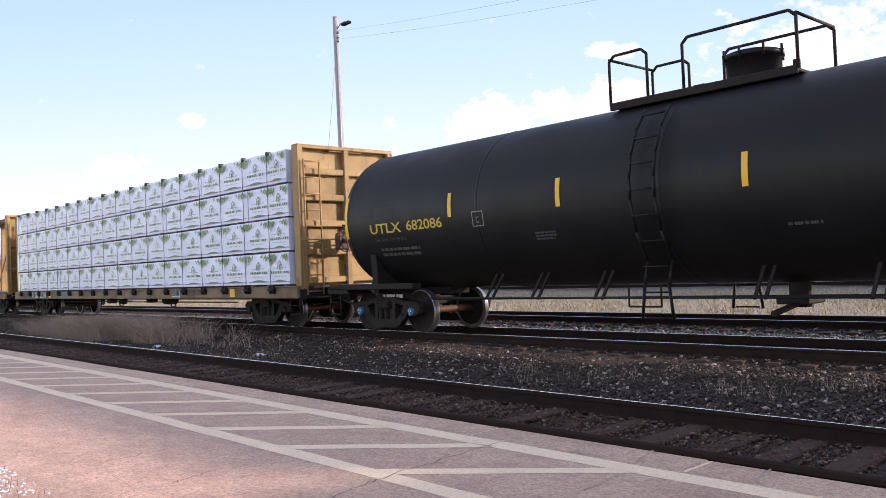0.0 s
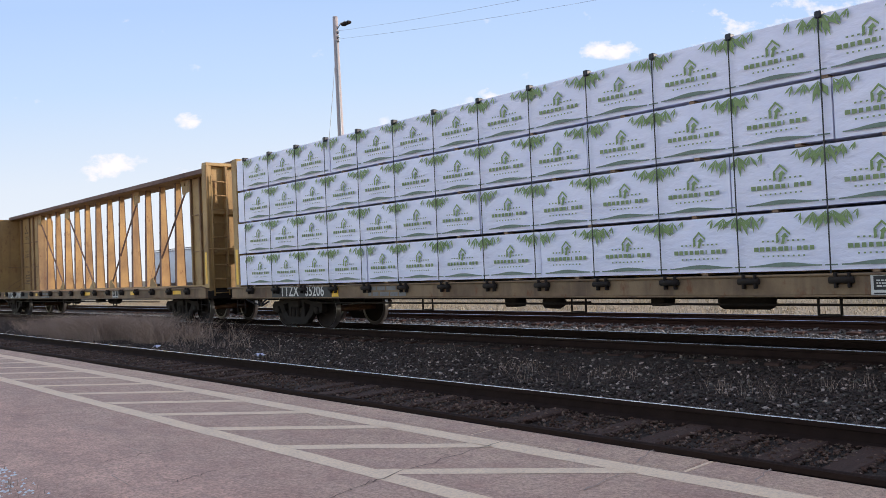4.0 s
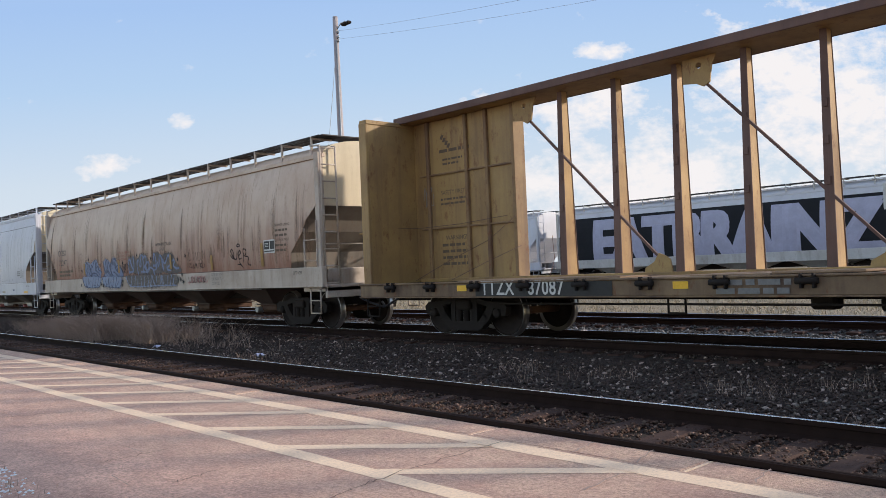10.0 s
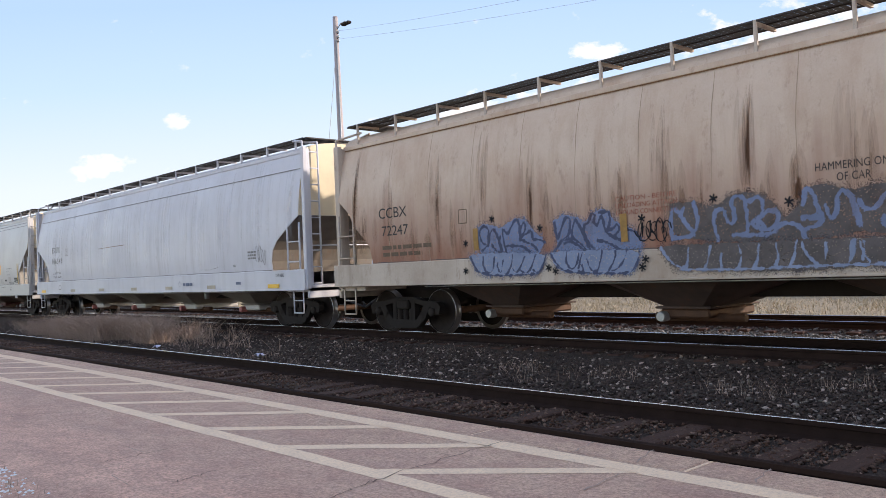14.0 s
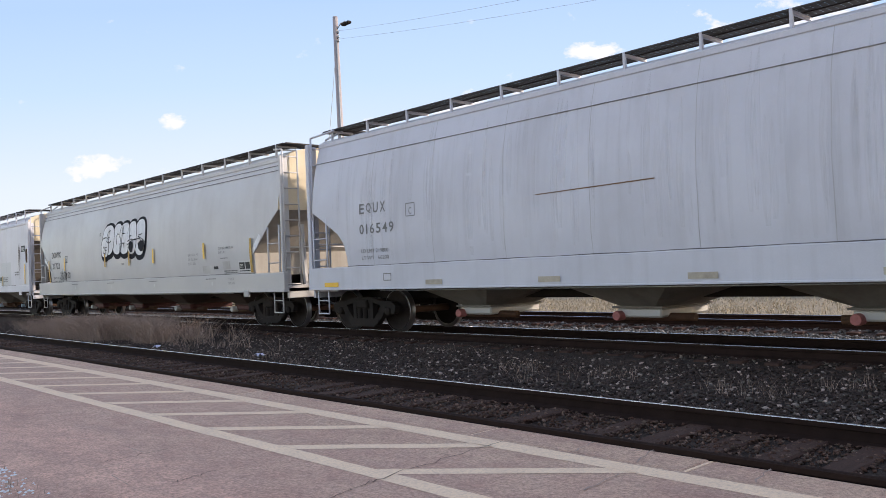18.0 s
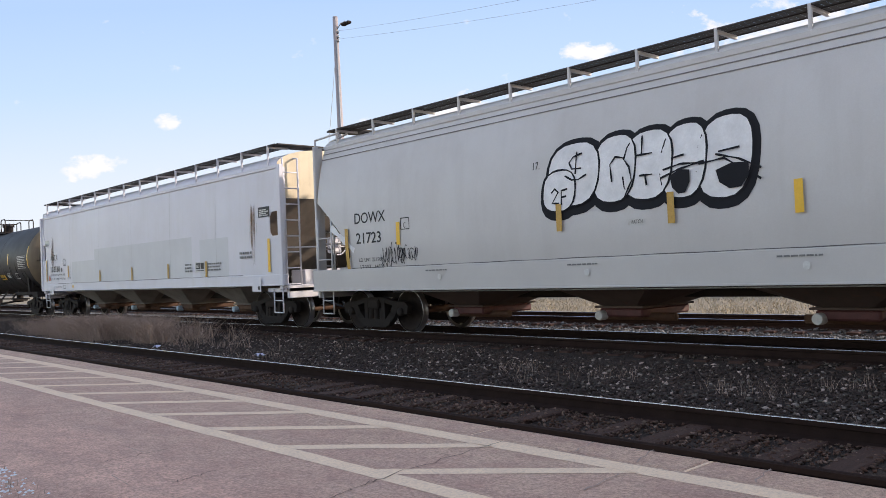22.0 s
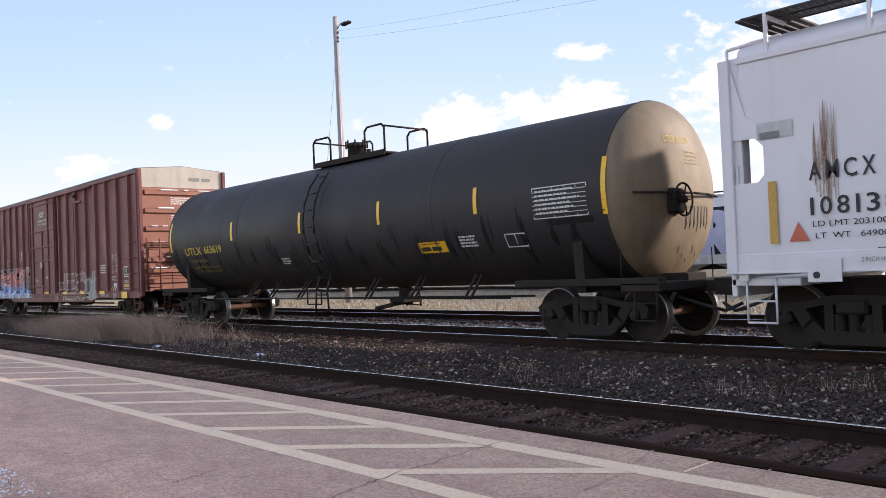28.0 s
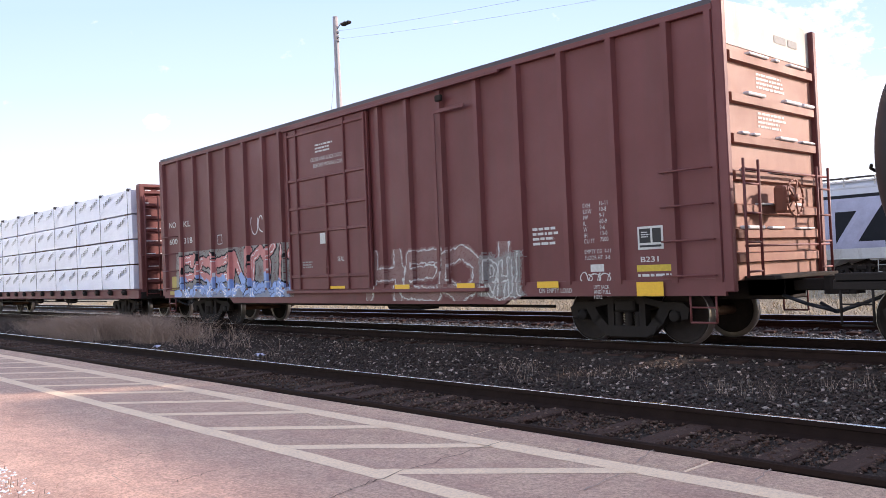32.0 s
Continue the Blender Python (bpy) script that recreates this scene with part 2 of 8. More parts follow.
M["snow"] = plain("snow crust", (0.82, 0.83, 0.85), 0.7, 0, 0.15, 9)
M["steel_dark"] = paint("grimy running gear", (0.0185, 0.0155, 0.0148), (0.042, 0.033, 0.028), 0.7, 0.4, 0.8, gloss=0.15)
M["axle_rust"] = plain("rusty axle", (0.11, 0.055, 0.032), 0.75, 0.2, 0.4)
M["wheel_rim"] = plain("worn wheel tread", (0.30, 0.29, 0.29), 0.3, 0.9, 0.2, 14)
M["wheel"] = plain("brown wheel plate", (0.031, 0.0235, 0.021), 0.8, 0.0, 0.35, 8, gloss=0.15)
M["cap_blue"] = plain("blue bearing cap", (0.05, 0.22, 0.42), 0.5, 0, 0.3, 20)
M["grating"] = plain("dark roof grating", (0.0715, 0.0650, 0.0618), 0.75, 0.3, 0.4)
M["ink"] = plain("black lettering", (0.025, 0.025, 0.027), 0.6, 0, 0.3, 20)
M["ink_brown"] = plain("worn brown stencil", (0.15, 0.105, 0.07), 0.7, 0, 0.35, 20)
M["ink_grey"] = plain("faded lettering", (0.20, 0.20, 0.20), 0.65, 0, 0.3, 20)
M["ink_blue"] = plain("faded blue stencil", (0.13, 0.16, 0.26), 0.6, 0, 0.35, 20)
M["letter_white"] = plain("white lettering", (0.62, 0.62, 0.60), 0.6, 0, 0.25, 20)
M["letter_dim"] = plain("dirty white lettering", (0.30, 0.28, 0.27), 0.6, 0, 0.35, 20)
M["letter_faint"] = plain("faint grey stencil", (0.10, 0.095, 0.09), 0.7, 0, 0.35, 20)
M["letter_yellow"] = plain("yellow lettering", (0.62, 0.45, 0.05), 0.6, 0, 0.3, 20)
M["reflector"] = plain("yellow reflective strip", (0.80, 0.46, 0.025), 0.35, 0, 0.15, 30)
M["reflector_old"] = plain("orange old reflective strip", (0.55, 0.33, 0.07), 0.5, 0, 0.3, 30)
M["rail_side"] = plain("rusty rail web", (0.032, 0.0185, 0.015), 0.9, 0.0, 0.4, 5, gloss=0.1)
M["rail_top"] = plain("polished rail head", (0.70, 0.71, 0.74), 0.16, 1.0, 0.3, 8, 0.0)
M["galv"] = plain("galvanised steel", (0.40, 0.41, 0.42), 0.5, 0.6, 0.3)


def stain(name, colour, thick):
    """A thin stain: see-through, patchy, broken up on the way down."""
    m, n, l, b = nodes_of(name, 0.75)
    g = noise_at(n, l, 1.0, (14.0, 1, 1.3), 6, 0.65)
    b.inputs["Base Color"].default_value = (*colour, 1)
    l.new(ramp(n, l, g, [(0.36, 0.15 * thick), (0.62, thick)]), b.inputs["Alpha"])
    return m


def board_wood(name, a, b2, grain=(1, 14, 14)):
    m, n, l, b = nodes_of(name, 0.85)
    b.inputs["Specular IOR Level"].default_value = 0.2
    g = noise_at(n, l, 5.0, grain, 7, 0.7)
    f = noise_at(n, l, 40.0, grain, 3, 0.7)
    c = mix(n, l, ramp(n, l, g, [(0.3, 0.0), (0.7, 1.0)]), a, b2)
    c = mix(n, l, ramp(n, l, f, [(0.45, 0.0), (0.8, 0.6)]), c, tuple(k * 0.4 for k in b2))
    l.new(c, b.inputs["Base Color"])
    bump(n, l, b, g, 0.5, 0.01)
    return m


M["seam_stain"] = stain("brown streak down a seam", (0.27, 0.125, 0.065), 0.15)
M["burnt_streak"] = stain("burnt rust streaks", (0.24, 0.125, 0.05), 0.6)
M["grey_runs"] = stain("grey rain runs", (0.34, 0.33, 0.35), 0.055)
M["pale_runs"] = stain("washed pale runs", (0.74, 0.74, 0.78), 0.10)
M["tie"] = board_wood("weathered sleeper", (0.092, 0.050, 0.038), (0.046, 0.027, 0.021), (10, 1, 10))
M["deck_wood"] = board_wood("worn deck boards", (0.34, 0.24, 0.16), (0.2, 0.13, 0.09))
M["pole_wood"] = board_wood("grey weathered pole", (0.46, 0.41, 0.41), (0.30, 0.26, 0.26), (14, 14, 1))


def wrap(name, base, shade):
    m, n, l, b = nodes_of(name, 0.42)
    w = noise_at(n, l, 2.2, (1, 1, 1.6), 6, 0.6)
    f = noise_at(n, l, 5.0, (1.0, 1, 1.8), 4, 0.55)
    c = mix(n, l, ramp(n, l, w, [(0.35, 0.0), (0.8, 0.6)]), base, shade)
    l.new(c, b.inputs["Base Color"])
    bump(n, l, b, f, 0.6, 0.035)
    return m


M["wrap"] = wrap("white lumber wrap", (0.74, 0.76, 0.92), (0.56, 0.59, 0.78))
M["wrap_blue"] = wrap("bluish lumber wrap", (0.80, 0.81, 0.92), (0.62, 0.63, 0.76))
M["leaf_print"] = plain("green printed leaf", (0.22, 0.33, 0.13), 0.5, 0, 0.3, 12)
M["hill_print"] = plain("dark green printed hill", (0.16, 0.23, 0.19), 0.5, 0, 0.3, 12)
M["text_print"] = plain("green printed bars", (0.22, 0.31, 0.14), 0.5, 0, 0.3, 12)
M["strap"] = plain("black strapping", (0.02, 0.022, 0.03), 0.5)


def pavement_mat():
    """Pink exposed aggregate, mauve worn concrete between the painted lines, beige towards the edge."""
    m, n, l, b = nodes_of("worn platform concrete", 0.88)
    geo = n.new("ShaderNodeNewGeometry")
    sp = n.new("ShaderNodeSeparateXYZ")
    l.new(geo.outputs["Position"], sp.inputs[0])
    big = noise_at(n, l, 0.55, (1, 1, 1), 6, 0.6, True)
    mid = noise_at(n, l, 2.4, (1, 1, 1), 8, 0.7, True)
    fine = noise_at(n, l, 42.0, (1, 1, 1), 5, 0.85, True)
    ma = n.new("ShaderNodeMath")
    ma.operation = "MULTIPLY_ADD"
    ma.inputs[1].default_value = 1.4
    l.new(big, ma.inputs[0])
    l.new(sp.outputs["Y"], ma.inputs[2])
    mr = n.new("ShaderNodeMapRange")
    mr.inputs["From Min"].default_value, mr.inputs["From Max"].default_value = 0.7, 5.7
    l.new(ma.outputs[0], mr.inputs["Value"])
    c = ramp(n, l, mr.outputs[0], [(0.0, (0.90, 0.56, 0.42)), (0.50, (0.88, 0.55, 0.415)), (0.57, (0.74, 0.485, 0.365)), (0.80, (0.73, 0.49, 0.36)), (0.92, (0.76, 0.525, 0.37))])
    c = mix(n, l, ramp(n, l, mid, [(0.42, 0.0), (0.66, 0.8)]), c, (0.613, 0.356, 0.269))
    stain = noise_at(n, l, 1.1, (1, 2.2, 1), 9, 0.72, True)
    c = mix(n, l, ramp(n, l, stain, [(0.54, 0.0), (0.70, 0.65)]), c, (0.445, 0.253, 0.192))
    patch = noise_at(n, l, 0.9, (0.6, 1.5, 1), 10, 0.78, True)
    c = mix(n, l, ramp(n, l, patch, [(0.50, 0.0), (0.58, 0.55)]), c, (0.521, 0.329, 0.257))
    c = mix(n, l, ramp(n, l, patch, [(0.36, 0.6), (0.43, 0.0)]), c, (0.900, 0.612, 0.458))
    grit = noise_at(n, l, 11.0, (1, 1, 1), 6, 0.8, True)
    c = mix(n, l, ramp(n, l, grit, [(0.50, 0.0), (0.66, 0.5)]), c, (0.374, 0.220, 0.172))
    c = mix(n, l, ramp(n, l, fine, [(0.44, 0.0), (0.64, 0.85)]), c, (0.302, 0.168, 0.132))
    c = mix(n, l, ramp(n, l, fine, [(0.28, 0.75), (0.42, 0.0)]), c, (0.900, 0.690, 0.582))
    pits = noise_at(n, l, 7.0, (0.5, 1.6, 1), 8, 0.8, True)
    c = mix(n, l, ramp(n, l, pits, [(0.60, 0.0), (0.68, 0.8)]), c, (0.25, 0.165, 0.125))
    c = mix(n, l, ramp(n, l, pits, [(0.30, 0.7), (0.37, 0.0)]), c, (0.90, 0.70, 0.56))
    l.new(c, b.inputs["Base Color"])
    bump(n, l, b, fine, 1.0, 0.012)
    return m


M["pavement"] = pavement_mat()
M["edge_concrete"] = plain("grey edge concrete", (0.4664, 0.3468, 0.2835), 0.9, 0, 0.35, 3.0, 0.4)
M["crack"] = plain("dark crack filler", (0.10, 0.075, 0.062), 0.9)


def line_mat():
    m, n, l, b = nodes_of("worn cream line paint", 0.8)
    mid = noise_at(n, l, 3.0, (1, 1, 1), 8, 0.7, True)
    fine = noise_at(n, l, 50.0, (1, 1, 1), 4, 0.75, True)
    c = mix(n, l, ramp(n, l, mid, [(0.36, 0.0), (0.68, 0.85)]), (0.97, 0.715, 0.485), (0.83, 0.60, 0.42))
    c = mix(n, l, ramp(n, l, fine, [(0.45, 0.0), (0.7, 0.7)]), c, (0.55, 0.385, 0.285))
    l.new(c, b.inputs["Base Color"])
    bump(n, l, b, fine, 0.4, 0.004)
    return m


M["line"] = line_mat()


def ground_mat():
    """Dark cinders between the tracks, dry earth under the grass, grey gravel in the yard, earth beyond."""
    m, n, l, b = nodes_of("railway ground", 0.95)
    b.inputs["Specular IOR Level"].default_value = 0.15
    geo = n.new("ShaderNodeNewGeometry")
    sp = n.new("ShaderNodeSeparateXYZ")
    l.new(geo.outputs["Position"], sp.inputs[0])
    wob = noise_at(n, l, 0.5, (1, 1, 1), 5, 0.6, True)
    ma = n.new("ShaderNodeMath")
    ma.operation = "MULTIPLY_ADD"
    ma.inputs[1].default_value = 1.6
    l.new(wob, ma.inputs[0])
    l.new(sp.outputs["Y"], ma.inputs[2])
    mr = n.new("ShaderNodeMapRange")
    mr.inputs["From Min"].default_value, mr.inputs["From Max"].default_value = 0.8, 60.8
    l.new(ma.outputs[0], mr.inputs["Value"])
    zones = ramp(n, l, mr.outputs[0], [(0.0, (0.078, 0.056, 0.045)), (0.29, (0.085, 0.063, 0.052)), (0.315, (0.42, 0.35, 0.25)),
                                       (0.55, (0.43, 0.36, 0.26)), (0.60, (0.27, 0.245, 0.21)), (0.74, (0.22, 0.205, 0.19)), (0.8, (0.26, 0.22, 0.15))])
    g = noise_at(n, l, 14.0, (1, 1, 1), 8, 0.8, True)
    f = noise_at(n, l, 60.0, (1, 1, 1), 3, 0.8, True)
    c = mix(n, l, ramp(n, l, g, [(0.35, 0.8), (0.6, 0.0)]), zones, (0.022, 0.02, 0.02))
    c = mix(n, l, ramp(n, l, f, [(0.55, 0.0), (0.75, 0.5)]), c, (0.17, 0.15, 0.14))
    l.new(c, b.inputs["Base Color"])
    bump(n, l, b, g, 0.8, 0.05)
    return m


M["ground"] = ground_mat()
M["ballast"] = island_mix("ballast stone", [(0.0275, 0.0185, 0.0153), (0.0675, 0.0450, 0.0363), (0.0375, 0.0244, 0.0194), (0.0975, 0.0650, 0.0525), (0.0575, 0.0375, 0.0300), (0.0325, 0.0213, 0.0175), (0.0750, 0.0488, 0.0387), (0.0450, 0.0300, 0.0231), (0.1187, 0.0800, 0.0638), (0.0350, 0.0225, 0.0181), (0.0625, 0.0413, 0.0325), (0.0413, 0.0275, 0.0219), (0.16, 0.1375, 0.1125), (0.62, 0.47, 0.40)], 0.7)
M["ballast_brown"] = island_mix("brown dusty stone", [(0.0549, 0.0275, 0.0182), (0.1190, 0.0595, 0.0396), (0.0793, 0.0396, 0.0267), (0.1403, 0.0945, 0.0656), (0.0473, 0.0244, 0.0164), (0.0945, 0.0488, 0.0320), (0.2720, 0.1742, 0.1318)], 0.75)
M["ballast_far"] = island_mix("pale ballast stone", [(0.035, 0.033, 0.032), (0.10, 0.095, 0.092), (0.06, 0.057, 0.055), (0.16, 0.155, 0.15), (0.05, 0.047, 0.046), (0.34, 0.33, 0.32)], 0.6)
M["dry_grass"] = island_mix("dry grass", [(0.50, 0.42, 0.29), (0.42, 0.34, 0.22), (0.58, 0.50, 0.37), (0.36, 0.29, 0.19)], 0.8)
M["weed"] = island_mix("dead weeds", [(0.42, 0.29, 0.22), (0.52, 0.37, 0.29), (0.26, 0.18, 0.14), (0.64, 0.48, 0.38)], 0.85)
M["twig"] = plain("bare twigs", (0.10, 0.075, 0.06), 0.9)
M["spray_blue"] = plain("blue spray paint", (0.13, 0.18, 0.36), 0.55, 0, 0.45, 3)
M["spray_pale"] = plain("pale blue spray paint", (0.24, 0.27, 0.36), 0.55, 0, 0.45, 3)
M["spray_navy"] = plain("navy spray paint", (0.045, 0.06, 0.13), 0.6, 0, 0.4, 3)
M["tag_blue"] = plain("dusty blue spray fill", (0.175, 0.225, 0.38), 0.6, 0, 0.35, 3)
M["tag_pale"] = plain("pale blue spray fill", (0.23, 0.285, 0.43), 0.6, 0, 0.3, 3)
M["tag_murk"] = plain("thin dark spray fill", (0.135, 0.115, 0.115), 0.65, 0, 0.6, 3)
M["blue_mist"] = stain("blue spray mist", (0.17, 0.22, 0.36), 0.7)
M["dark_mist"] = stain("dark spray mist", (0.07, 0.07, 0.09), 0.7)
M["stencil_red"] = plain("faded red stencil", (0.36, 0.12, 0.08), 0.7, 0, 0.4, 20)
M["strip_rust"] = plain("worn ochre strip", (0.42, 0.235, 0.06), 0.6, 0, 0.5, 6)
M["spray_pink"] = plain("faded pink spray paint", (0.60, 0.22, 0.21), 0.55, 0, 0.3, 3)
M["spray_sky"] = plain("sky blue spray paint", (0.28, 0.42, 0.74), 0.55, 0, 0.3, 3)
M["spray_white"] = plain("white spray paint", (0.80, 0.80, 0.81), 0.55, 0, 0.25, 3)
M["spray_haze"] = plain("thin grey overspray", (0.30, 0.285, 0.27), 0.6, 0, 0.4, 2)
M["spray_lilac"] = plain("lilac grey spray paint", (0.42, 0.42, 0.55), 0.6, 0, 0.25, 1.5)
M["spray_black"] = plain("flat black spray paint", (0.012, 0.013, 0.018), 0.9, 0, 0.35, 2)
M["rust_streak"] = plain("rusty brown streak", (0.24, 0.13, 0.06), 0.8, 0, 0.5, 5)
M["cap_red"] = plain("faded red cap", (0.42, 0.14, 0.13), 0.6, 0, 0.3, 20)
M["trim_dirty"] = paint("dirty cream sill", (0.55, 0.48, 0.41), (0.27, 0.19, 0.135), 0.7, 0.8, 0.7, 0.35)
# bay tones: dirt, plus the shade under the car painted in
M["bay_dust_shade"] = paint("dusty grey bay, shade painted in", (0.22, 0.20, 0.18), (0.08, 0.06, 0.05), 0.7, 0.6, 0.8, 0.3)
M["bay_grime_shade"] = paint("grimy brown bay, shade painted in", (0.085, 0.052, 0.042), (0.034, 0.022, 0.019), 0.7, 0.6, 0.8, 0.4)
M["gate_red"] = plain("dark red gate", (0.10, 0.032, 0.03), 0.7, 0, 0.4, 8)
M["spray_yellow"] = plain("yellow spray paint", (0.48, 0.36, 0.10), 0.6, 0, 0.3, 3)
M["warn_red"] = plain("red warning sticker", (0.55, 0.12, 0.07), 0.5)

M["spray_ghost"] = plain("thin washed-out white spray", (0.27, 0.15, 0.14), 0.6, 0, 0.3, 4)
# dust on the ends, made paler and yellower by painted sunlight
M["end_dust_sun"] = paint("dusty tan end sheet, sunlight painted in", (0.72, 0.62, 0.44), (0.46, 0.37, 0.25), 0.5, 0.6, 0.65, 0.12)
# slope sheets: the shade below the car ends is put into these tones
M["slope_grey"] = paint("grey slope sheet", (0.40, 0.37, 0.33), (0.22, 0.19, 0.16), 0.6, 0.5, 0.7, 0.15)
M["slope_shade"] = paint("slope sheet with painted shade", (0.17, 0.145, 0.12), (0.07, 0.055, 0.045), 0.7, 0.6, 0.75, 0.3)
M["oil_run"] = stain("thin oil run", (0.004, 0.004, 0.0045), 0.75)
M["drip"] = plain("black oil run", (0.004, 0.004, 0.004), 0.5, 0, 0.3, 6)
M["cap_grey"] = paint("grimy white end paint", (0.40, 0.375, 0.34), (0.2, 0.17, 0.14), 0.6, 0.5, 0.6)
M["faded_tan"] = plain("faded tan strip", (0.50, 0.44, 0.35), 0.6, 0, 0.4, 6)
M["seam_grey"] = plain("grey weld seam", (0.47, 0.47, 0.48), 0.6, 0, 0.3, 4)
# dark tone for the shade line that a lap seam throws
M["seam_shade"] = plain("painted shade along a seam", (0.30, 0.29, 0.295), 0.7, 0, 0.5, 3)
M["seam_dark"] = plain("dark joint", (0.13, 0.12, 0.12), 0.7, 0, 0.5, 3)
M["seam_rust"] = plain("brown weld seam", (0.42, 0.31, 0.22), 0.7, 0, 0.4, 4)
M["letter_ochre"] = plain("dusty yellow stencil", (0.30, 0.22, 0.055), 0.6, 0, 0.35, 20)
M["cap_pale"] = plain("pale blue cap", (0.40, 0.52, 0.62), 0.6, 0, 0.3, 20)


# ---- ground, tracks, platform ----
rng = np.random.default_rng(7)


def build_ground():
    xs = [-3500, -900, -300, -120] + [x for x in range(-80, 31, 2)] + [60, 150, 400, 1200, 3500]
    ys = [-3500, -600, -120, -30, -8, 0, 4.9] + [5 + 0.35 * i for i in range(1, 44)] + [22, 25, 28, 32, 36, 40, 44, 50, 60, 90, 160, 400, 1200, 3500]

    def z_at(x, y):
        z = -0.235
        if y > 5:
            for c, w in ((NEAR_RAIL + GAUGE / 2, 1.6), (TRACK_Y, 1.8), (FAR_Y, 1.7)):
                z = max(z, -0.175 - max(0.0, abs(y - c) - w + 0.7) * 0.22)
            z += 0.03 * noise.noise((x * 0.7, y * 0.9, 0))
            z = min(z, -0.15)
            if y > 19.0:
                z = -0.2 + 0.12 * noise.noise((x * 0.2, y * 0.3, 3)) * (1 if y < 60 else 0)
        return z if y > 4.95 else -0.35

    verts = [(x, y, z_at(x, y)) for y in ys for x in xs]
    n = len(xs)
    faces = [(j * n + i, j * n + i + 1, (j + 1) * n + i + 1, (j + 1) * n + i) for j in range(len(ys) - 1) for i in range(n - 1)]
    me = sheet_mesh("ground", verts, faces, True)
    me.materials.append(M["ground"])
    tagged(new("ground", me), "dark cinder and dry earth ground of the rail yard", "ground", kind="structure")


build_ground()
PLAT_Z = -0.03


def build_platform():
    s = Shape().box(-90, 40, -14, 4.78, -0.5, PLAT_Z, 0.005)
    plat = tagged(part("pavement", s, M["pavement"]), "worn pinkish concrete platform with cream hatching", "platform", kind="structure")
    # edge slabs beside the rail, with open joints
    slab = Shape().box(-0.985, 0.985, 4.79, 5.165, -0.5, PLAT_Z - 0.004, 0.012).mesh("edge_slab")
    joint = Shape().box(-0.012, 0.012, 4.80, 5.16, -0.4, PLAT_Z - 0.008, 0.002).mesh("joint")
    for i in range(36):
        ob = part("edge_slab", slab, M["pavement"], plat)
        ob.location = (-60.0 + 2.0 * i, 0, 0.003 * math.sin(i * 2.1))
        jo = part("joint", joint, M["line"], plat, "pale mortar joint")
        jo.location = (-59.0 + 2.0 * i, 0, 0)
    for k, (a, b) in enumerate((((-3.89, 4.76), (-3.97, 5.12)), ((-3.35, 4.77), (-3.47, 5.16)), ((-2.50, 4.78), (-2.58, 5.14)), ((-3.19, 3.99), (-3.26, 4.45)), ((-6.99, 2.69), (-6.60, 2.69)), ((-6.04, 2.22), (-5.66, 2.19)), ((-7.9, 2.5), (-7.6, 2.6)))):
        pts = [(a[0] + (b[0] - a[0]) * t / 6 + 0.012 * math.sin(t * 2.1 + k), a[1] + (b[1] - a[1]) * t / 6) for t in range(7)]
        part("pale_scratch", strip(pts, 0.014 if k < 4 else 0.008, lambda u, v: (u, v, PLAT_Z + 0.008)), M["edge_concrete"], plat, "pale worn joint")
    z = PLAT_Z + 0.002
    for name, y, w in (("painted_line", 4.635, 0.19), ("painted_line", 3.46, 0.16)):
        s = Shape()
        xs = [-88 + 0.5 * i for i in range(250)]
        vs = [(x, y + sgn * w / 2 + 0.012 * noise.noise((x * 2.3, sgn, y)), z) for x in xs for sgn in (-1, 1)]
        s.add(vs, [(2 * i, 2 * i + 2, 2 * i + 3, 2 * i + 1) for i in range(len(xs) - 1)])
        part(name, s, M["line"], plat)
    hatch = Shape()
    hatch.add([(-0.742, 3.545, z), (-0.512, 3.545, z), (0.735, 4.555, z), (0.505, 4.555, z)], [(0, 1, 2, 3)])
    hm = hatch.mesh("hatch_line")
    for i in range(46):
        ob = part("hatch_line", hm, M["line"], plat)
        ob.location = (-3.925 - 1.283 * (i - 6), 0, 0)
    # cracks that wander over the slab
    for k, (a, b) in enumerate((((-4.43, 3.37), (-4.58, 4.75)), ((-4.43, 3.37), (-4.3, 2.9)), ((-9.8, 2.2), (-9.4, 3.1)), ((-6.55, 2.32), (-6.6, 2.88)), ((-5.48, 2.42), (-5.58, 2.79)))):
        pts = []
        for i in range(19):
            t = i / 18
            pts.append((a[0] + (b[0] - a[0]) * t + 0.07 * noise.noise((i * 0.5, k, 0)), a[1] + (b[1] - a[1]) * t + 0.07 * noise.noise((i * 0.5, k, 9))))
        part("crack", strip(pts, 0.009, lambda u, v: (u, v, z + 0.003)), M["crack"], plat)
    return plat


build_platform()


def rail_track(name, y0, x0, x1, label=""):
    """Two rails of T shape with bright heads."""
    track = tagged(new(name), label, "railway track", kind="structure")
    for y in (y0, y0 + GAUGE):
        web = [(-0.075, -0.17), (0.075, -0.17), (0.07, -0.155), (0.012, -0.13), (0.01, -0.05), (0.036, -0.04), (0.037, -0.004), (0.032, -0.001),
               (-0.032, -0.001), (-0.037, -0.004), (-0.036, -0.04), (-0.01, -0.05), (-0.012, -0.13), (-0.07, -0.155)]
        r = part("rail", Shape().prism([(y + p, q) for p, q in web], x0, x1, "x"), M["rail_side"], track)
        head = [(-0.022, -0.006), (0.022, -0.006), (0.021, 0.0), (0.018, 0.0025), (0.008, 0.004), (-0.008, 0.004), (-0.018, 0.0025), (-0.021, 0.0)]
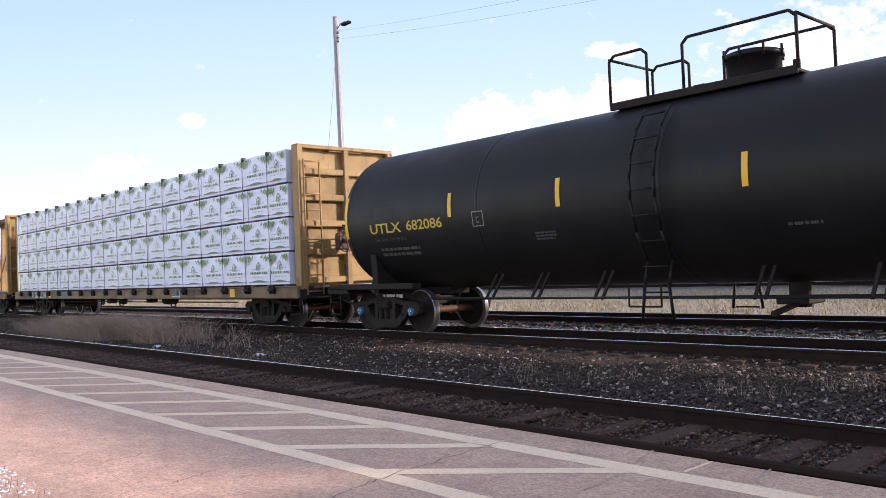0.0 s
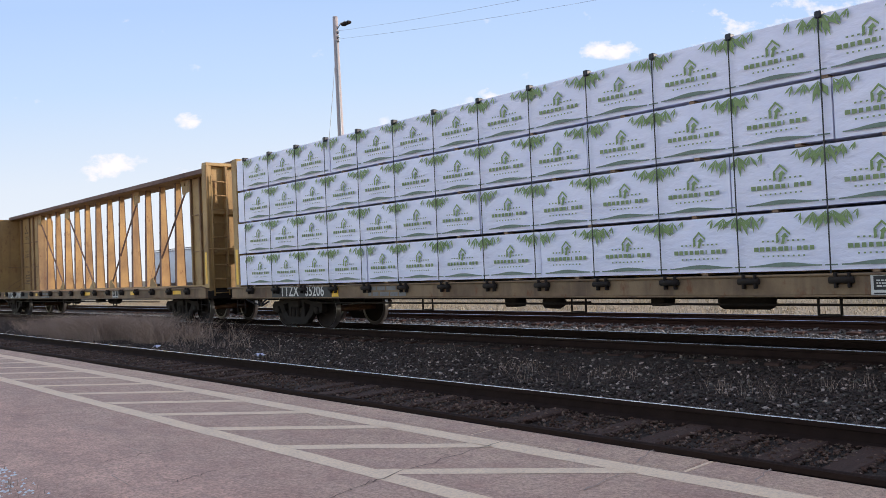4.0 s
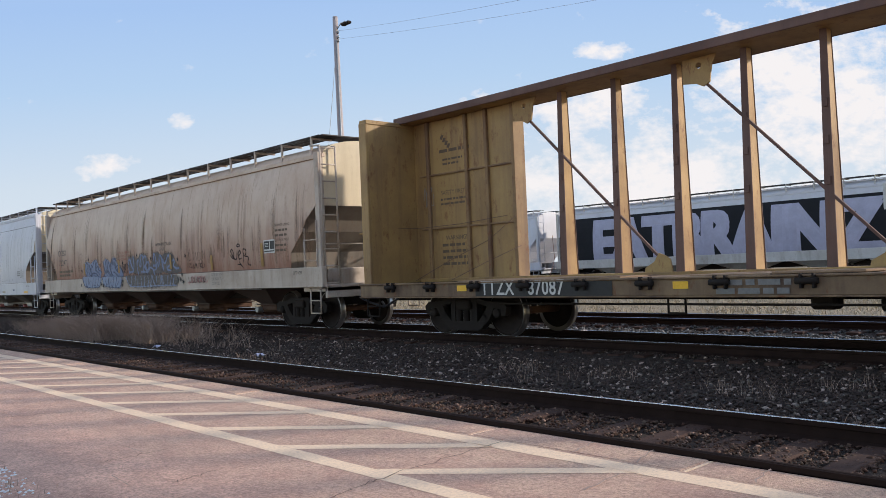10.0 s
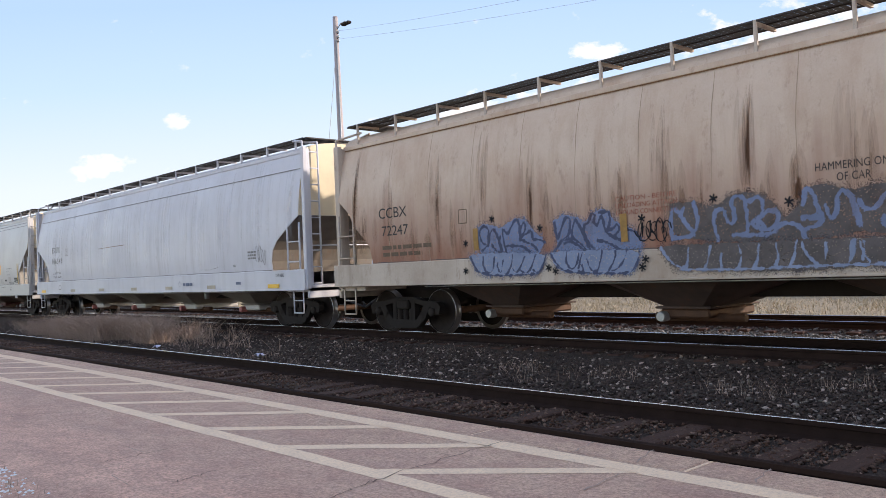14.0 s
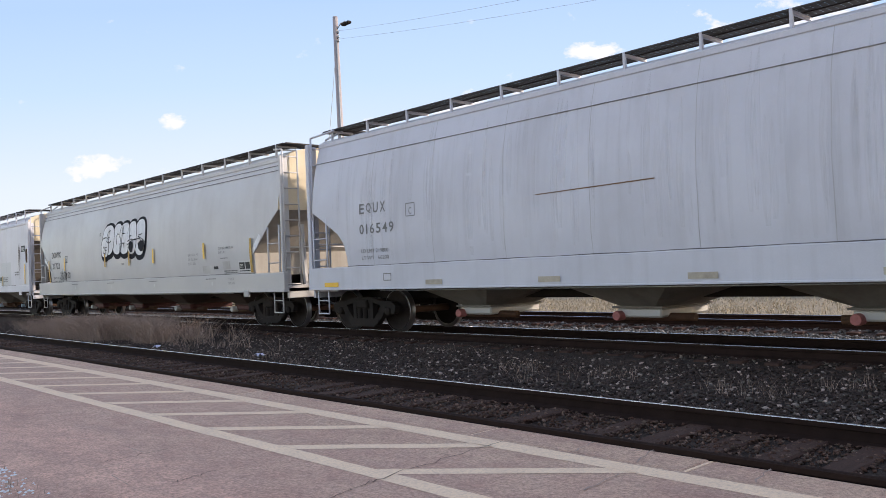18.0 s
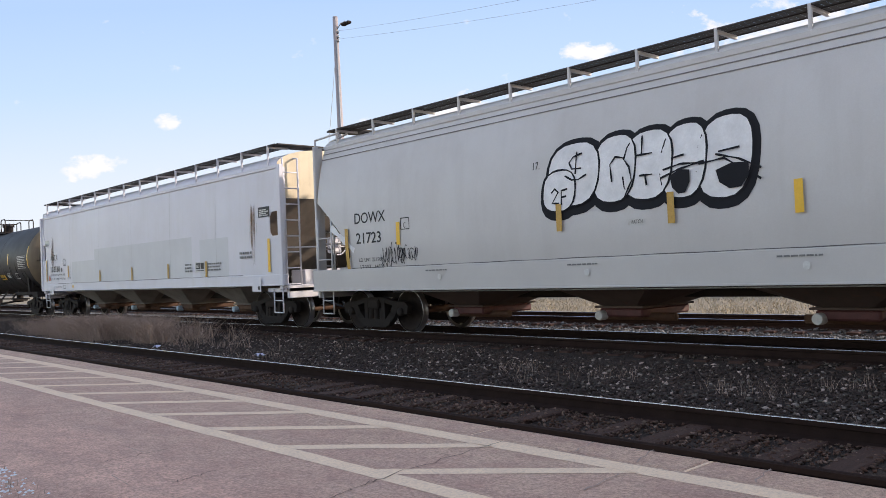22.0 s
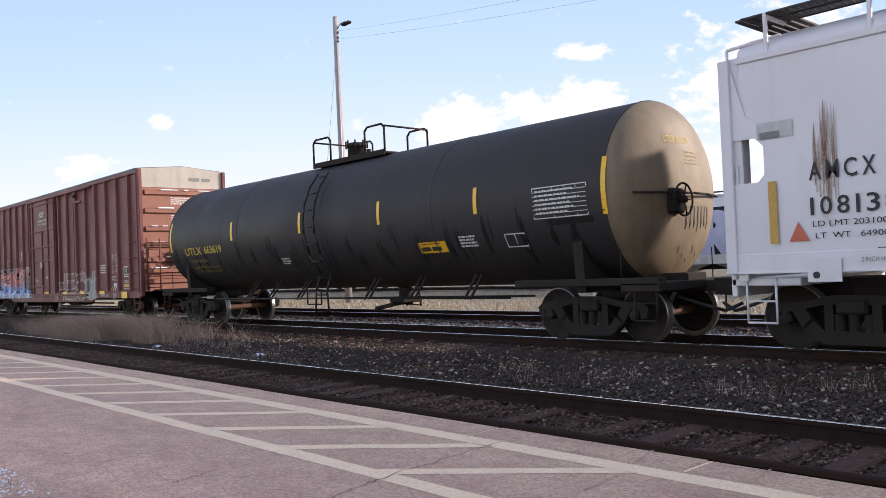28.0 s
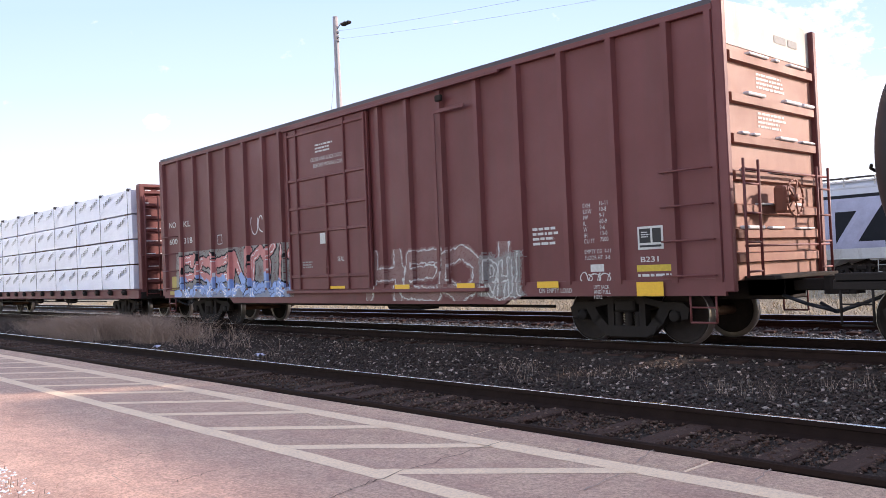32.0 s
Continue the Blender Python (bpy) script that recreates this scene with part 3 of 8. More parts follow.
        part("rail_head", Shape().prism([(y + p, q) for p, q in head], x0, x1, "x"), M["rail_top"] if y != NEAR_RAIL else M["rail_side"], r, "running surface")
    return track


def sleepers(track, yc, x0, n, step, z):
    me = Shape().box(-0.115, 0.115, -1.3, 1.3, -0.16, 0, 0.015).mesh("sleeper")
    for i in range(n):
        ob = part("sleeper", me, M["tie"], track)
        ob.location = (x0 + step * i + rng.uniform(-0.03, 0.03), yc + rng.uniform(-0.04, 0.04), z + rng.uniform(-0.012, 0.012))
        ob.rotation_euler = (0, 0, rng.uniform(-0.025, 0.025))


track_near = rail_track("track_near", NEAR_RAIL, -400, 60, "rusty steel rails on brown wooden sleepers beside the platform")
sleepers(track_near, NEAR_RAIL + GAUGE / 2, -48, 110, 0.53, -0.152)
track_main = rail_track("track_main", TRACK_Y - GAUGE / 2, -700, 200, "rails under the moving freight train, on dark ballast")
sleepers(track_main, TRACK_Y, -40, 80, 0.53, -0.165)
track_far = rail_track("track_far", FAR_Y - GAUGE / 2, -700, 200, "rusty empty rails beyond the moving train")
sleepers(track_far, FAR_Y, -45, 85, 0.53, -0.165)
track_yard = rail_track("track_yard", PARK_Y - GAUGE / 2, -400, 100, "yard rails under the parked hopper cars")


def stones(name, count, area, size, z_of, label, mat="ballast"):
    """Loose broken stones, each a small uneven block."""
    x0, x1, y0, y1 = area
    u = rng.random(count)
    x = x1 - (x1 - x0) * u ** 1.6
    y = rng.uniform(y0, y1, count)
    base = np.array([(1, 0, 0), (-1, 0, 0), (0, 1, 0), (0, -1, 0), (0, 0, 1), (0, 0, -1)], float)
    tri = np.array([(0, 2, 4), (2, 1, 4), (1, 3, 4), (3, 0, 4), (2, 0, 5), (1, 2, 5), (3, 1, 5), (0, 3, 5)])
    sz = rng.uniform(size[0], size[1], (count, 1, 1)) * (1 + 0.5 * rng.random((count, 1, 1)) ** 4)
    p = base[None] * (0.75 + 0.5 * rng.random((count, 6, 1))) * np.array((1.25, 1.0, 0.8)) + rng.normal(0, 0.16, (count, 6, 3))
    q = rng.normal(0, 1, (count, 4))
    w_, i_, j_, k_ = (q / np.linalg.norm(q, axis=1, keepdims=True)).T
    rot = np.stack([1 - 2 * (j_ * j_ + k_ * k_), 2 * (i_ * j_ - k_ * w_), 2 * (i_ * k_ + j_ * w_), 2 * (i_ * j_ + k_ * w_), 1 - 2 * (i_ * i_ + k_ * k_), 2 * (j_ * k_ - i_ * w_),
                    0.75 * 2 * (i_ * k_ - j_ * w_), 0.75 * 2 * (j_ * k_ + i_ * w_), 0.75 * (1 - 2 * (i_ * i_ + j_ * j_))], axis=1).reshape(count, 3, 3)
    p = np.einsum("nij,nkj->nki", rot, p * sz)
    p[:, :, 0] += x[:, None]
    p[:, :, 1] += y[:, None]
    p[:, :, 2] += (z_of(x, y) + 0.3 * sz[:, 0, 0])[:, None]
    faces = (tri[None] + 6 * np.arange(count)[:, None, None]).reshape(-1, 3)
    me = bpy.data.meshes.new(name)
    me.vertices.add(count * 6)
    me.vertices.foreach_set("co", p.reshape(-1))
    me.loops.add(len(faces) * 3)
    me.loops.foreach_set("vertex_index", faces.reshape(-1))
    me.polygons.add(len(faces))
    me.polygons.foreach_set("loop_start", np.arange(len(faces)) * 3)
    me.update(calc_edges=True)
    me.validate()
    me.materials.append(M[mat])
    tagged(new(name, me), label, "gravel", kind="stuff")


def bed(x, y):
    z = np.full(y.shape, -0.23)
    for c, w in ((NEAR_RAIL + GAUGE / 2, 1.6), (TRACK_Y, 1.8), (FAR_Y, 1.7)):
        z = np.maximum(z, -0.175 - np.maximum(0, np.abs(y - c) - w + 0.7) * 0.22)
    return z


stones("ballast", 15000, (-34, 1, 5.32, 6.66), (0.009, 0.022), lambda x, y: bed(x, y) + 0.018, "brown dusty stones between the near rails", "ballast_brown")
stones("ballast", 62000, (-42, 2, 6.82, 11.62), (0.012, 0.030), bed, "dark broken ballast between two tracks")
stones("ballast", 10000, (-45, 2, 11.85, 13.15), (0.016, 0.036), bed, "dark ballast under the train")
stones("ballast", 20000, (-60, 2, 13.3, 16.55), (0.018, 0.040), bed, "pale sunlit ballast behind the train", "ballast_far")
stones("ballast", 9000, (-60, 2, 16.6, 19.4), (0.018, 0.040), bed, "pale ballast of the empty track", "ballast_far")


def blades(name, count, area, height, width, mat, label, z0=-0.2, clump=0.0, lean=0.5, density=None):
    x0, x1, y0, y1 = area
    verts, faces = [], []
    while len(faces) < count:
        cx, cy = rng.uniform(x0, x1), rng.uniform(y0, y1)
        if density is not None and rng.random() > density(cx, cy):
            continue
        for _ in range(1 + int(clump * rng.random() * 8)):
            x, y = cx + rng.normal(0, 0.06 * (1 + clump)), cy + rng.normal(0, 0.06)
            h = height * rng.uniform(0.4, 1.15)
            a, k = rng.uniform(0, math.tau), rng.uniform(0, lean) * h
            b = rng.uniform(0, math.tau)
            wx, wy = width * math.cos(b), width * math.sin(b)
            dx, dy = k * math.cos(a), k * math.sin(a)
            n = len(verts)
            verts += [(x - wx, y - wy, z0), (x + wx, y + wy, z0), (x + 0.4 * dx + wx * 0.7, y + 0.4 * dy + wy * 0.7, z0 + 0.6 * h),
                      (x + 0.4 * dx - wx * 0.7, y + 0.4 * dy - wy * 0.7, z0 + 0.6 * h), (x + dx, y + dy, z0 + h * 0.97)]
            faces += [(n, n + 1, n + 2, n + 3), (n + 3, n + 2, n + 4)]
    me = sheet_mesh(name, verts, faces)
    me.materials.append(mat)
    return tagged(new(name, me), label, "grass", kind="stuff")


blades("dry_grass", 95000, (-64, 8, 19.6, 35.0), 0.17, 0.012, M["dry_grass"], "straw-coloured dry grass strip in the sun", -0.22, 0.6, 1.5,
       lambda x, y: 0.35 + 0.65 * max(0.0, noise.noise((x * 0.3, y * 0.5, 2)) + 0.5))
blades("weeds", 52000, (-40, -13, 7.6, 10.6), 0.62, 0.0042, M["weed"], "dead brown weeds in the ballast", -0.24, 1.6, 2.0,
       lambda x, y: math.exp(-abs((x + 24.8) / 2.5) ** 1.5 - ((y - 9.1) / 0.8) ** 2) * max(0.02, 0.2 + 1.9 * noise.noise((x * 0.8, y * 1.3, 7))))
blades("weeds", 2000, (-18, 0, 7.4, 10.8), 0.17, 0.0025, M["weed"], "thin dead weeds between stones", -0.23, 1.0, 1.3,
       lambda x, y: max(0.0, noise.noise((x * 0.6, y * 0.6, 5)) - 0.05) * 1.6)


def litter(x, y, z, size, seed):
    r = np.random.default_rng(seed)
    vs, fs = [], []
    for j in range(4):
        for i in range(4):
            vs.append((x + (i - 1.5) * size * 0.4, y + (j - 1.5) * size * 0.25, z + 0.02 + r.uniform(0, size * 0.55)))
    fs = [(j * 4 + i, j * 4 + i + 1, j * 4 + i + 5, j * 4 + i + 4) for j in range(3) for i in range(3)]
    s = Shape().add(vs, fs, True)
    s.add([(a, b, c - 0.004) for a, b, c in vs], [f[::-1] for f in fs], True)
    return part("litter", s, M["wrap"])


tagged(litter(-14.3, 8.17, -0.24, 0.19, 1), "crumpled white paper on the ballast", "litter", "scraps of paper")
tagged(litter(-19.0, 8.13, -0.24, 0.15, 2), "small scrap of white paper in the weeds", "litter", "scraps of paper")


def snow_heap():
    """Grains and lumps of old snow in a thin drift."""
    s = Shape()
    r = random.Random(4)
    for _ in range(3600):
        a, d = r.uniform(0, math.tau), abs(r.gauss(0, 0.42))
        x, y = -7.0 + 1.5 * d * math.cos(a), 1.30 + 0.75 * d * math.sin(a)
        if y > 1.78:
            continue
        q = r.uniform(0.004, 0.016)
        vs = [(x + q * r.uniform(0.6, 1.4) * c[0], y + q * r.uniform(0.6, 1.4) * c[1], PLAT_Z + q * (0.25 + 0.8 * c[2])) for c in ((1, 0, 0), (-1, 0, 0), (0, 1, 0), (0, -1, 0), (0, 0, 1), (0, 0, -0.4))]
        s.add(vs, [(0, 2, 4), (2, 1, 4), (1, 3, 4), (3, 0, 4), (2, 0, 5), (1, 2, 5), (3, 1, 5), (0, 3, 5)])
    tagged(part("snow", s, M["snow"]), "thin drift of grainy old snow on the platform", "snow", kind="stuff")


snow_heap()
blades("weeds", 420, (-7.9, -5.9, 0.9, 1.80), 0.06, 0.003, M["weed"], "short dry grass at the snow's edge", PLAT_Z, 1.0, 0.8)


# ---- pole and wires ----
def utility_pole():
    x, y = -34.62, 25.0
    pole = tagged(new("utility_pole"), "tall grey wooden pole with a street light", "utility pole")
    pole.matrix_basis = pose(x, y, -0.25, 0, -1.0, 0)
    part("shaft", Shape().rod((0, 0, 0), (0, 0, 14.9), 0.19, 14, 0.13), M["pole_wood"], pole)
    part("conduit", Shape().rod((0.17, -0.10, 0), (0.13, -0.08, 13.6), 0.045, 8), M["galv"], pole, "grey cable pipe")
    arm = part("lamp_arm", Shape().pipe([(0.1, 0.0, 14.2), (0.32, 0.12, 14.5), (0.5, 0.2, 14.52)], 0.03), M["galv"], pole)
    head = Shape().box(0.3, 0.95, 0.1, 0.36, 14.36, 14.5, 0.05)
    part("lamp_head", head, M["steel_dark"], arm, "dark lamp housing")
    part("photocell", Shape().lathe([(0.05, 0), (0.05, 0.08), (0.0, 0.1)], (0.5, 0.22, 14.5), 10, "z"), M["galv"], arm)
    for z in (13.75, 14.0, 13.55):
        part("insulator", Shape().lathe([(0.0, 0), (0.05, 0.0), (0.065, 0.06), (0.04, 0.12), (0.0, 0.13)], (0.2, 0.0, z), 10, "z"), M["galv"], pole)
        part("bracket", Shape().box(0.1, 0.24, -0.03, 0.03, z - 0.03, z), M["steel_dark"], pole)


utility_pole()


def wire(name, a, b, sag, r, label):
    cu = bpy.data.curves.new(name, "CURVE")
    cu.dimensions, cu.bevel_depth, cu.bevel_resolution = "3D", r, 1
    sp = cu.splines.new("POLY")
    n = 24
    sp.points.add(n)
    for i in range(n + 1):
        t = i / n
        p = Vector(a).lerp(Vector(b), t)
        sp.points[i].co = (p.x, p.y, p.z - sag * 4 * t * (1 - t), 1)
    cu.materials.append(M["galv"])
    tagged(new(name, cu), label, "wire", "wires on the pole")


wire("overhead_wire", (-34.75, 25, 13.87), (-6.0, 22.0, 9.4), 0.25, 0.005, "thin overhead wire from the wooden pole")
wire("overhead_wire", (-34.75, 25, 13.45), (-6.0, 22.3, 8.9), 0.25, 0.005, "thin overhead wire from the wooden pole")
wire("guy_wire", (-34.9, 25, 12.9), (-37.0, 24.6, -0.2), 0.0, 0.013, "steel stay wire beside the pole")


def bare_tree(x, y, h, seed):
    r = random.Random(seed)
    tree = tagged(new("bare_tree"), "leafless tree behind the parked cars", "tree", "bare trees")
    tree.location = (x, y, -0.3)
    part("trunk", Shape().rod((0, 0, 0), (0.1, 0, h * 0.45), 0.16, 8, 0.11), M["twig"], tree)
    crown = Shape()

    def grow(p, d, length, rad, depth):
        q = p + d * length
        crown.rod(p, q, rad, 5, rad * 0.65)
        if depth:
            for _ in range(4 if depth > 2 else 3):
                e = (d + Vector((r.uniform(-0.8, 0.8), r.uniform(-0.8, 0.8), r.uniform(-0.1, 0.6)))).normalized()
                grow(q if r.random() < 0.6 else p.lerp(q, 0.6), e, length * r.uniform(0.6, 0.85), rad * 0.6, depth - 1)

    grow(Vector((0.1, 0, h * 0.43)), Vector((0, 0, 1)), h * 0.17, 0.10, 4)
    part("crown", crown, M["twig"], tree, "fine bare twigs")


for tx, ty, th, ts in ((-38.0, 62.0, 7.9, 3), (-29.0, 66.0, 7.6, 4), (-23.5, 62.0, 7.3, 6), (-47.0, 70.0, 7.4, 9)):
    bare_tree(tx, ty, th, ts)


# ---- clouds, far off ----
def cloud_mat():
    m, n, l, b = nodes_of("cloud", 1.0)
    out = n["Material Output"]
    tc = n.new("ShaderNodeTexCoord")
    sp = n.new("ShaderNodeSeparateXYZ")
    l.new(tc.outputs["Object"], sp.inputs[0])

    def math_node(op, *vals):
        k = n.new("ShaderNodeMath")
        k.operation = op
        for i, v in enumerate(vals):
            if isinstance(v, (int, float)):
                k.inputs[i].default_value = v
            else:
                l.new(v, k.inputs[i])
        return k.outputs[0]

    big = noise_at(n, l, 0.0055, (1, 1.5, 1), 10, 0.58)
    total = None
    # soft puffs: centre, half width, half height, strength
    for x, y, a, c, k in ((760, 230, 900, 420, 0.85), (520, 560, 330, 150, 0.95), (130, 500, 260, 170, 0.85), (560, 775, 170, 50, 0.85), (-200, 300, 420, 200, 0.42),
                          (-956, 571, 70, 50, 0.62), (-1225, 425, 150, 70, 0.75), (1350, 560, 620, 560, 0.85)):
        dx = math_node("DIVIDE", math_node("SUBTRACT", sp.outputs["X"], x), a)
        dy = math_node("DIVIDE", math_node("SUBTRACT", sp.outputs["Y"], y), c)
        r2 = math_node("ADD", math_node("MULTIPLY", dx, dx), math_node("MULTIPLY", dy, dy))
        g = math_node("MULTIPLY", math_node("SUBTRACT", 1.0, math_node("MINIMUM", math_node("POWER", r2, 0.7), 1.0)), k)
        total = g if total is None else math_node("MAXIMUM", total, g)
    small = noise_at(n, l, 0.021, (1, 1.7, 1), 8, 0.62)
    rough = math_node("MULTIPLY_ADD", math_node("SUBTRACT", small, 0.5), 1.1, total)
    dens = math_node("MULTIPLY_ADD", math_node("SUBTRACT", big, 0.5), 2.3, math_node("MULTIPLY", rough, math_node("GREATER_THAN", total, 0.02)))
    cover = ramp(n, l, dens, [(0.34, 0.0), (0.56, 0.5), (0.84, 1.0)])
    up = n.new("ShaderNodeMapRange")
    up.inputs["From Min"].default_value, up.inputs["From Max"].default_value = 0.0, 1000.0
    l.new(sp.outputs["Y"], up.inputs["Value"])
    air = ramp(n, l, up.outputs[0], [(0.0, (0.41, 0.455, 0.485)), (0.35, (0.36, 0.427, 0.485)), (0.7, (0.262, 0.37, 0.50)), (1.0, (0.215, 0.325, 0.50))])
    col = mix(n, l, cover, air, (0.52, 0.515, 0.515))
    em = n.new("ShaderNodeEmission")
    l.new(col, em.inputs["Color"])
    l.new(em.outputs[0], out.inputs["Surface"])
    return m


M["cloud"] = cloud_mat()
CLOUD_FAR = 3000.0
clouds = part("cloud_backdrop", sheet_mesh("cloud_backdrop", [(-2600, -60, 0), (2600, -60, 0), (2600, 1500, 0), (-2600, 1500, 0)], [(0, 1, 2, 3)]), M["cloud"])
tagged(clouds, "distant white cumulus clouds in a pale blue sky", "cloud", kind="structure")


# ---- rolling stock ----
AXLES = []      # wheelsets that turn: object, place on its car
MOVING = []     # things of the train: object, place at 0 s
WB = 0.9        # half the wheelbase of a truck
WHEEL_R = 0.46


def wheel_meshes():
    out = {}
    for side in (-1, 1):
        plate = [(0.0, 0.85), (0.10, 0.85), (0.13, 0.80), (0.20, 0.775), (0.36, 0.765), (0.40, 0.81), (0.448, 0.815), (0.448, 0.70), (0.36, 0.725), (0.2, 0.735), (0.12, 0.70), (0.0, 0.70)]
        tread = [(0.446, 0.818), (0.457, 0.817), (WHEEL_R, 0.805), (0.464, 0.725), (0.486, 0.712), (0.486, 0.69), (0.475, 0.685), (0.40, 0.684)]
        out[side] = (Shape().lathe([(r, side * h) for r, h in plate], (0, 0, 0), 26).mesh("wheel"),
                     Shape().lathe([(r, side * h) for r, h in tread], (0, 0, 0), 40, caps=False).mesh("tread"),
                     Shape().lathe([(0.0, side * 1.12), (0.082, side * 1.12), (0.09, side * 1.11), (0.09, side * 0.98), (0.07, side * 0.86)], (0, 0, 0), 14).mesh("bearing_cap"))
    return out


WHEELS = wheel_meshes()
AXLE_MESH = Shape().lathe([(0.07, -0.86), (0.085, -0.7), (0.075, -0.1), (0.075, 0.1), (0.085, 0.7), (0.07, 0.86)], (0, 0, 0), 14).mesh("axle")
BOLT_MESH = [Shape().rod((0.045 * math.cos(k * 2.09), -1.125, 0.045 * math.sin(k * 2.09)), (0.045 * math.cos(k * 2.09), -1.145, 0.045 * math.sin(k * 2.09)), 0.016, 6).mesh("cap_bolt") for k in range(3)]


def side_frame_mesh(y):
    s = Shape()
    # top chord, compression members and lower chord as separate bars round the openings
    s.prism([(-1.28, 0.58), (-1.16, 0.67), (-0.7, 0.69), (-0.34, 0.77), (0.34, 0.77), (0.7, 0.69), (1.16, 0.67), (1.28, 0.58), (1.24, 0.42), (1.12, 0.40), (1.10, 0.53), (0.76, 0.58), (0.40, 0.65), (-0.40, 0.65),
             (-0.76, 0.58), (-1.10, 0.53), (-1.12, 0.40), (-1.24, 0.42)], y - 0.07, y + 0.07)
    for k in (-1, 1):
        s.bar((k * 0.84, y, 0.64), (k * 0.66, y, 0.36), 0.19, 0.13)
        s.bar((k * 0.68, y, 0.40), (k * 0.46, y, 0.20), 0.18, 0.13)
        s.bar((k * 0.34, y, 0.72), (k * 0.34, y, 0.18), 0.13, 0.15)
    s.prism([(-0.64, 0.29), (0.64, 0.29), (0.58, 0.19), (0.42, 0.11), (-0.42, 0.11), (-0.58, 0.19)], y - 0.08, y + 0.08)
    s.v = [(x * 0.91, yy, z) for x, yy, z in s.v]
    return s.mesh("side_frame")


FRAME_MESH = {k: side_frame_mesh(k * 1.02) for k in (-1, 1)}
SPRING_MESH = {}
for k in (-1, 1):
    for dx in (-0.2, 0.0, 0.2):
        prof = [(0.085 if i % 2 else 0.062, 0.26 + i * 0.022) for i in range(13)]
        SPRING_MESH[k, dx] = Shape().lathe(prof, (dx, k * 1.02, 0), 10, "z").mesh("spring")
BOLSTER_MESH = Shape().box(-0.2, 0.2, -1.15, 1.15, 0.52, 0.72, 0.03).box(-0.28, 0.28, -0.35, 0.35, 0.7, 0.86, 0.02).mesh("bolster")


def truck(car, x, cap="steel_dark"):
    for dx in (-WB, WB):
        ax = part("wheelset", AXLE_MESH, M["axle_rust"], car, "rusty axle with steel wheels")
        ax.location = (x + dx, 0, WHEEL_R)
        AXLES.append((ax, x + dx))
        for k in (-1, 1):
            w, t, c = WHEELS[k]
            part("wheel", w, M["wheel"], ax)
            part("tread", t, M["wheel_rim"], ax)
            cm = c if cap == "steel_dark" else c.copy()
            if cap != "steel_dark":
                cm.materials.clear()
            part("bearing_cap", cm, M[cap], ax)
        if cap != "steel_dark":
            for bolt in BOLT_MESH:
                part("cap_bolt", bolt, M["letter_white"], ax)
    for k in (-1, 1):
        f = part("side_frame", FRAME_MESH[k], M["steel_dark"], car)
        f.location = (x, 0, 0)
        for dx in (-0.2, 0.0, 0.2):
            part("spring", SPRING_MESH[k, dx], M["steel_dark"], f)
    f = part("bolster", BOLSTER_MESH, M["steel_dark"], car)
    f.location = (x, 0, 0)


COUPLER_MESH = {}
for k in (-1, 1):
    s_ = Shape().box(0, k * 0.55, -0.09, 0.09, 0.80, 0.98, 0.02)
    s_.prism([(k * 0.5, -0.18), (k * 0.86, -0.2), (k * 0.92, -0.02), (k * 0.78, 0.0), (k * 0.78, 0.12), (k * 0.66, 0.2), (k * 0.5, 0.16)], 0.75, 1.02, "z")
    COUPLER_MESH[k] = s_.mesh("coupler")
    s_ = Shape().pipe([(0.0, -0.45, 0.75), (k * 0.35, -0.42, 0.62), (k * 0.75, -0.30, 0.5), (k * 1.0, -0.2, 0.62)], 0.028, 7)
    COUPLER_MESH["hose", k] = s_.mesh("brake_hose")


def end_gear(car, half):
    for k in (-1, 1):
        c = part("coupler", COUPLER_MESH[k], M["steel_dark"], car)
        c.location = (k * (half - 0.15), 0, 0)
        part("brake_hose", COUPLER_MESH["hose", k], M["strap"], c)


def new_car(name, x, label, category="freight car"):
    car = tagged(new(name), label, category, "cars of the moving train")
    MOVING.append((car, x, TRACK_Y, 0.0))
    car.location = (x, TRACK_Y, 0)
    return car


def ladder(car, x0, x1, y, z0, z1, step, mat, r=0.018, name="ladder"):
    s = Shape()
    s.rod((x0, y, z0), (x0, y, z1), r * 1.3, 6).rod((x1, y, z0), (x1, y, z1), r * 1.3, 6)
    lad = part(name, s, mat, car)
    rung = Shape().rod((x0, y, 0), (x1, y, 0), r, 6).mesh("rung")
    z = z0 + 0.08
    while z < z1:
        part("rung", rung, mat, lad).location = (0, 0, z)
        z += step
    return lad


def end_ladder(car, x, y0, y1, z0, z1, step, mat, r=0.018):
    s = Shape()
    s.rod((x, y0, z0), (x, y0, z1), r * 1.3, 6).rod((x, y1, z0), (x, y1, z1), r * 1.3, 6)
    lad = part("end_ladder", s, mat, car)
    rung = Shape().rod((x, y0, 0), (x, y1, 0), r, 6).mesh("rung")
    z = z0 + 0.08
    while z < z1:
        part("rung", rung, mat, lad).location = (0, 0, z)
        z += step
    return lad


def brake_wheel(car, x, y, z, mat, k=1):
    s = Shape()
    n = 20
    pts = [(x, y + 0.27 * math.cos(i * math.tau / n), z + 0.27 * math.sin(i * math.tau / n)) for i in range(n + 1)]
    s.pipe(pts, 0.018, 6)
    for i in range(5):
        a = i * math.tau / 5
        s.rod((x, y, z), (x, y + 0.27 * math.cos(a), z + 0.27 * math.sin(a)), 0.014, 5)
    s.lathe([(0.0, -0.06), (0.06, -0.06), (0.06, 0.05), (0.0, 0.05)], (x, y, z), 10, "x")
    w = part("brake_wheel", s, mat, car)
    part("brake_housing", Shape().box(x - k * 0.26, x - k * 0.07, y - 0.18, y + 0.18, z - 0.22, z + 0.2, 0.04), mat, car)
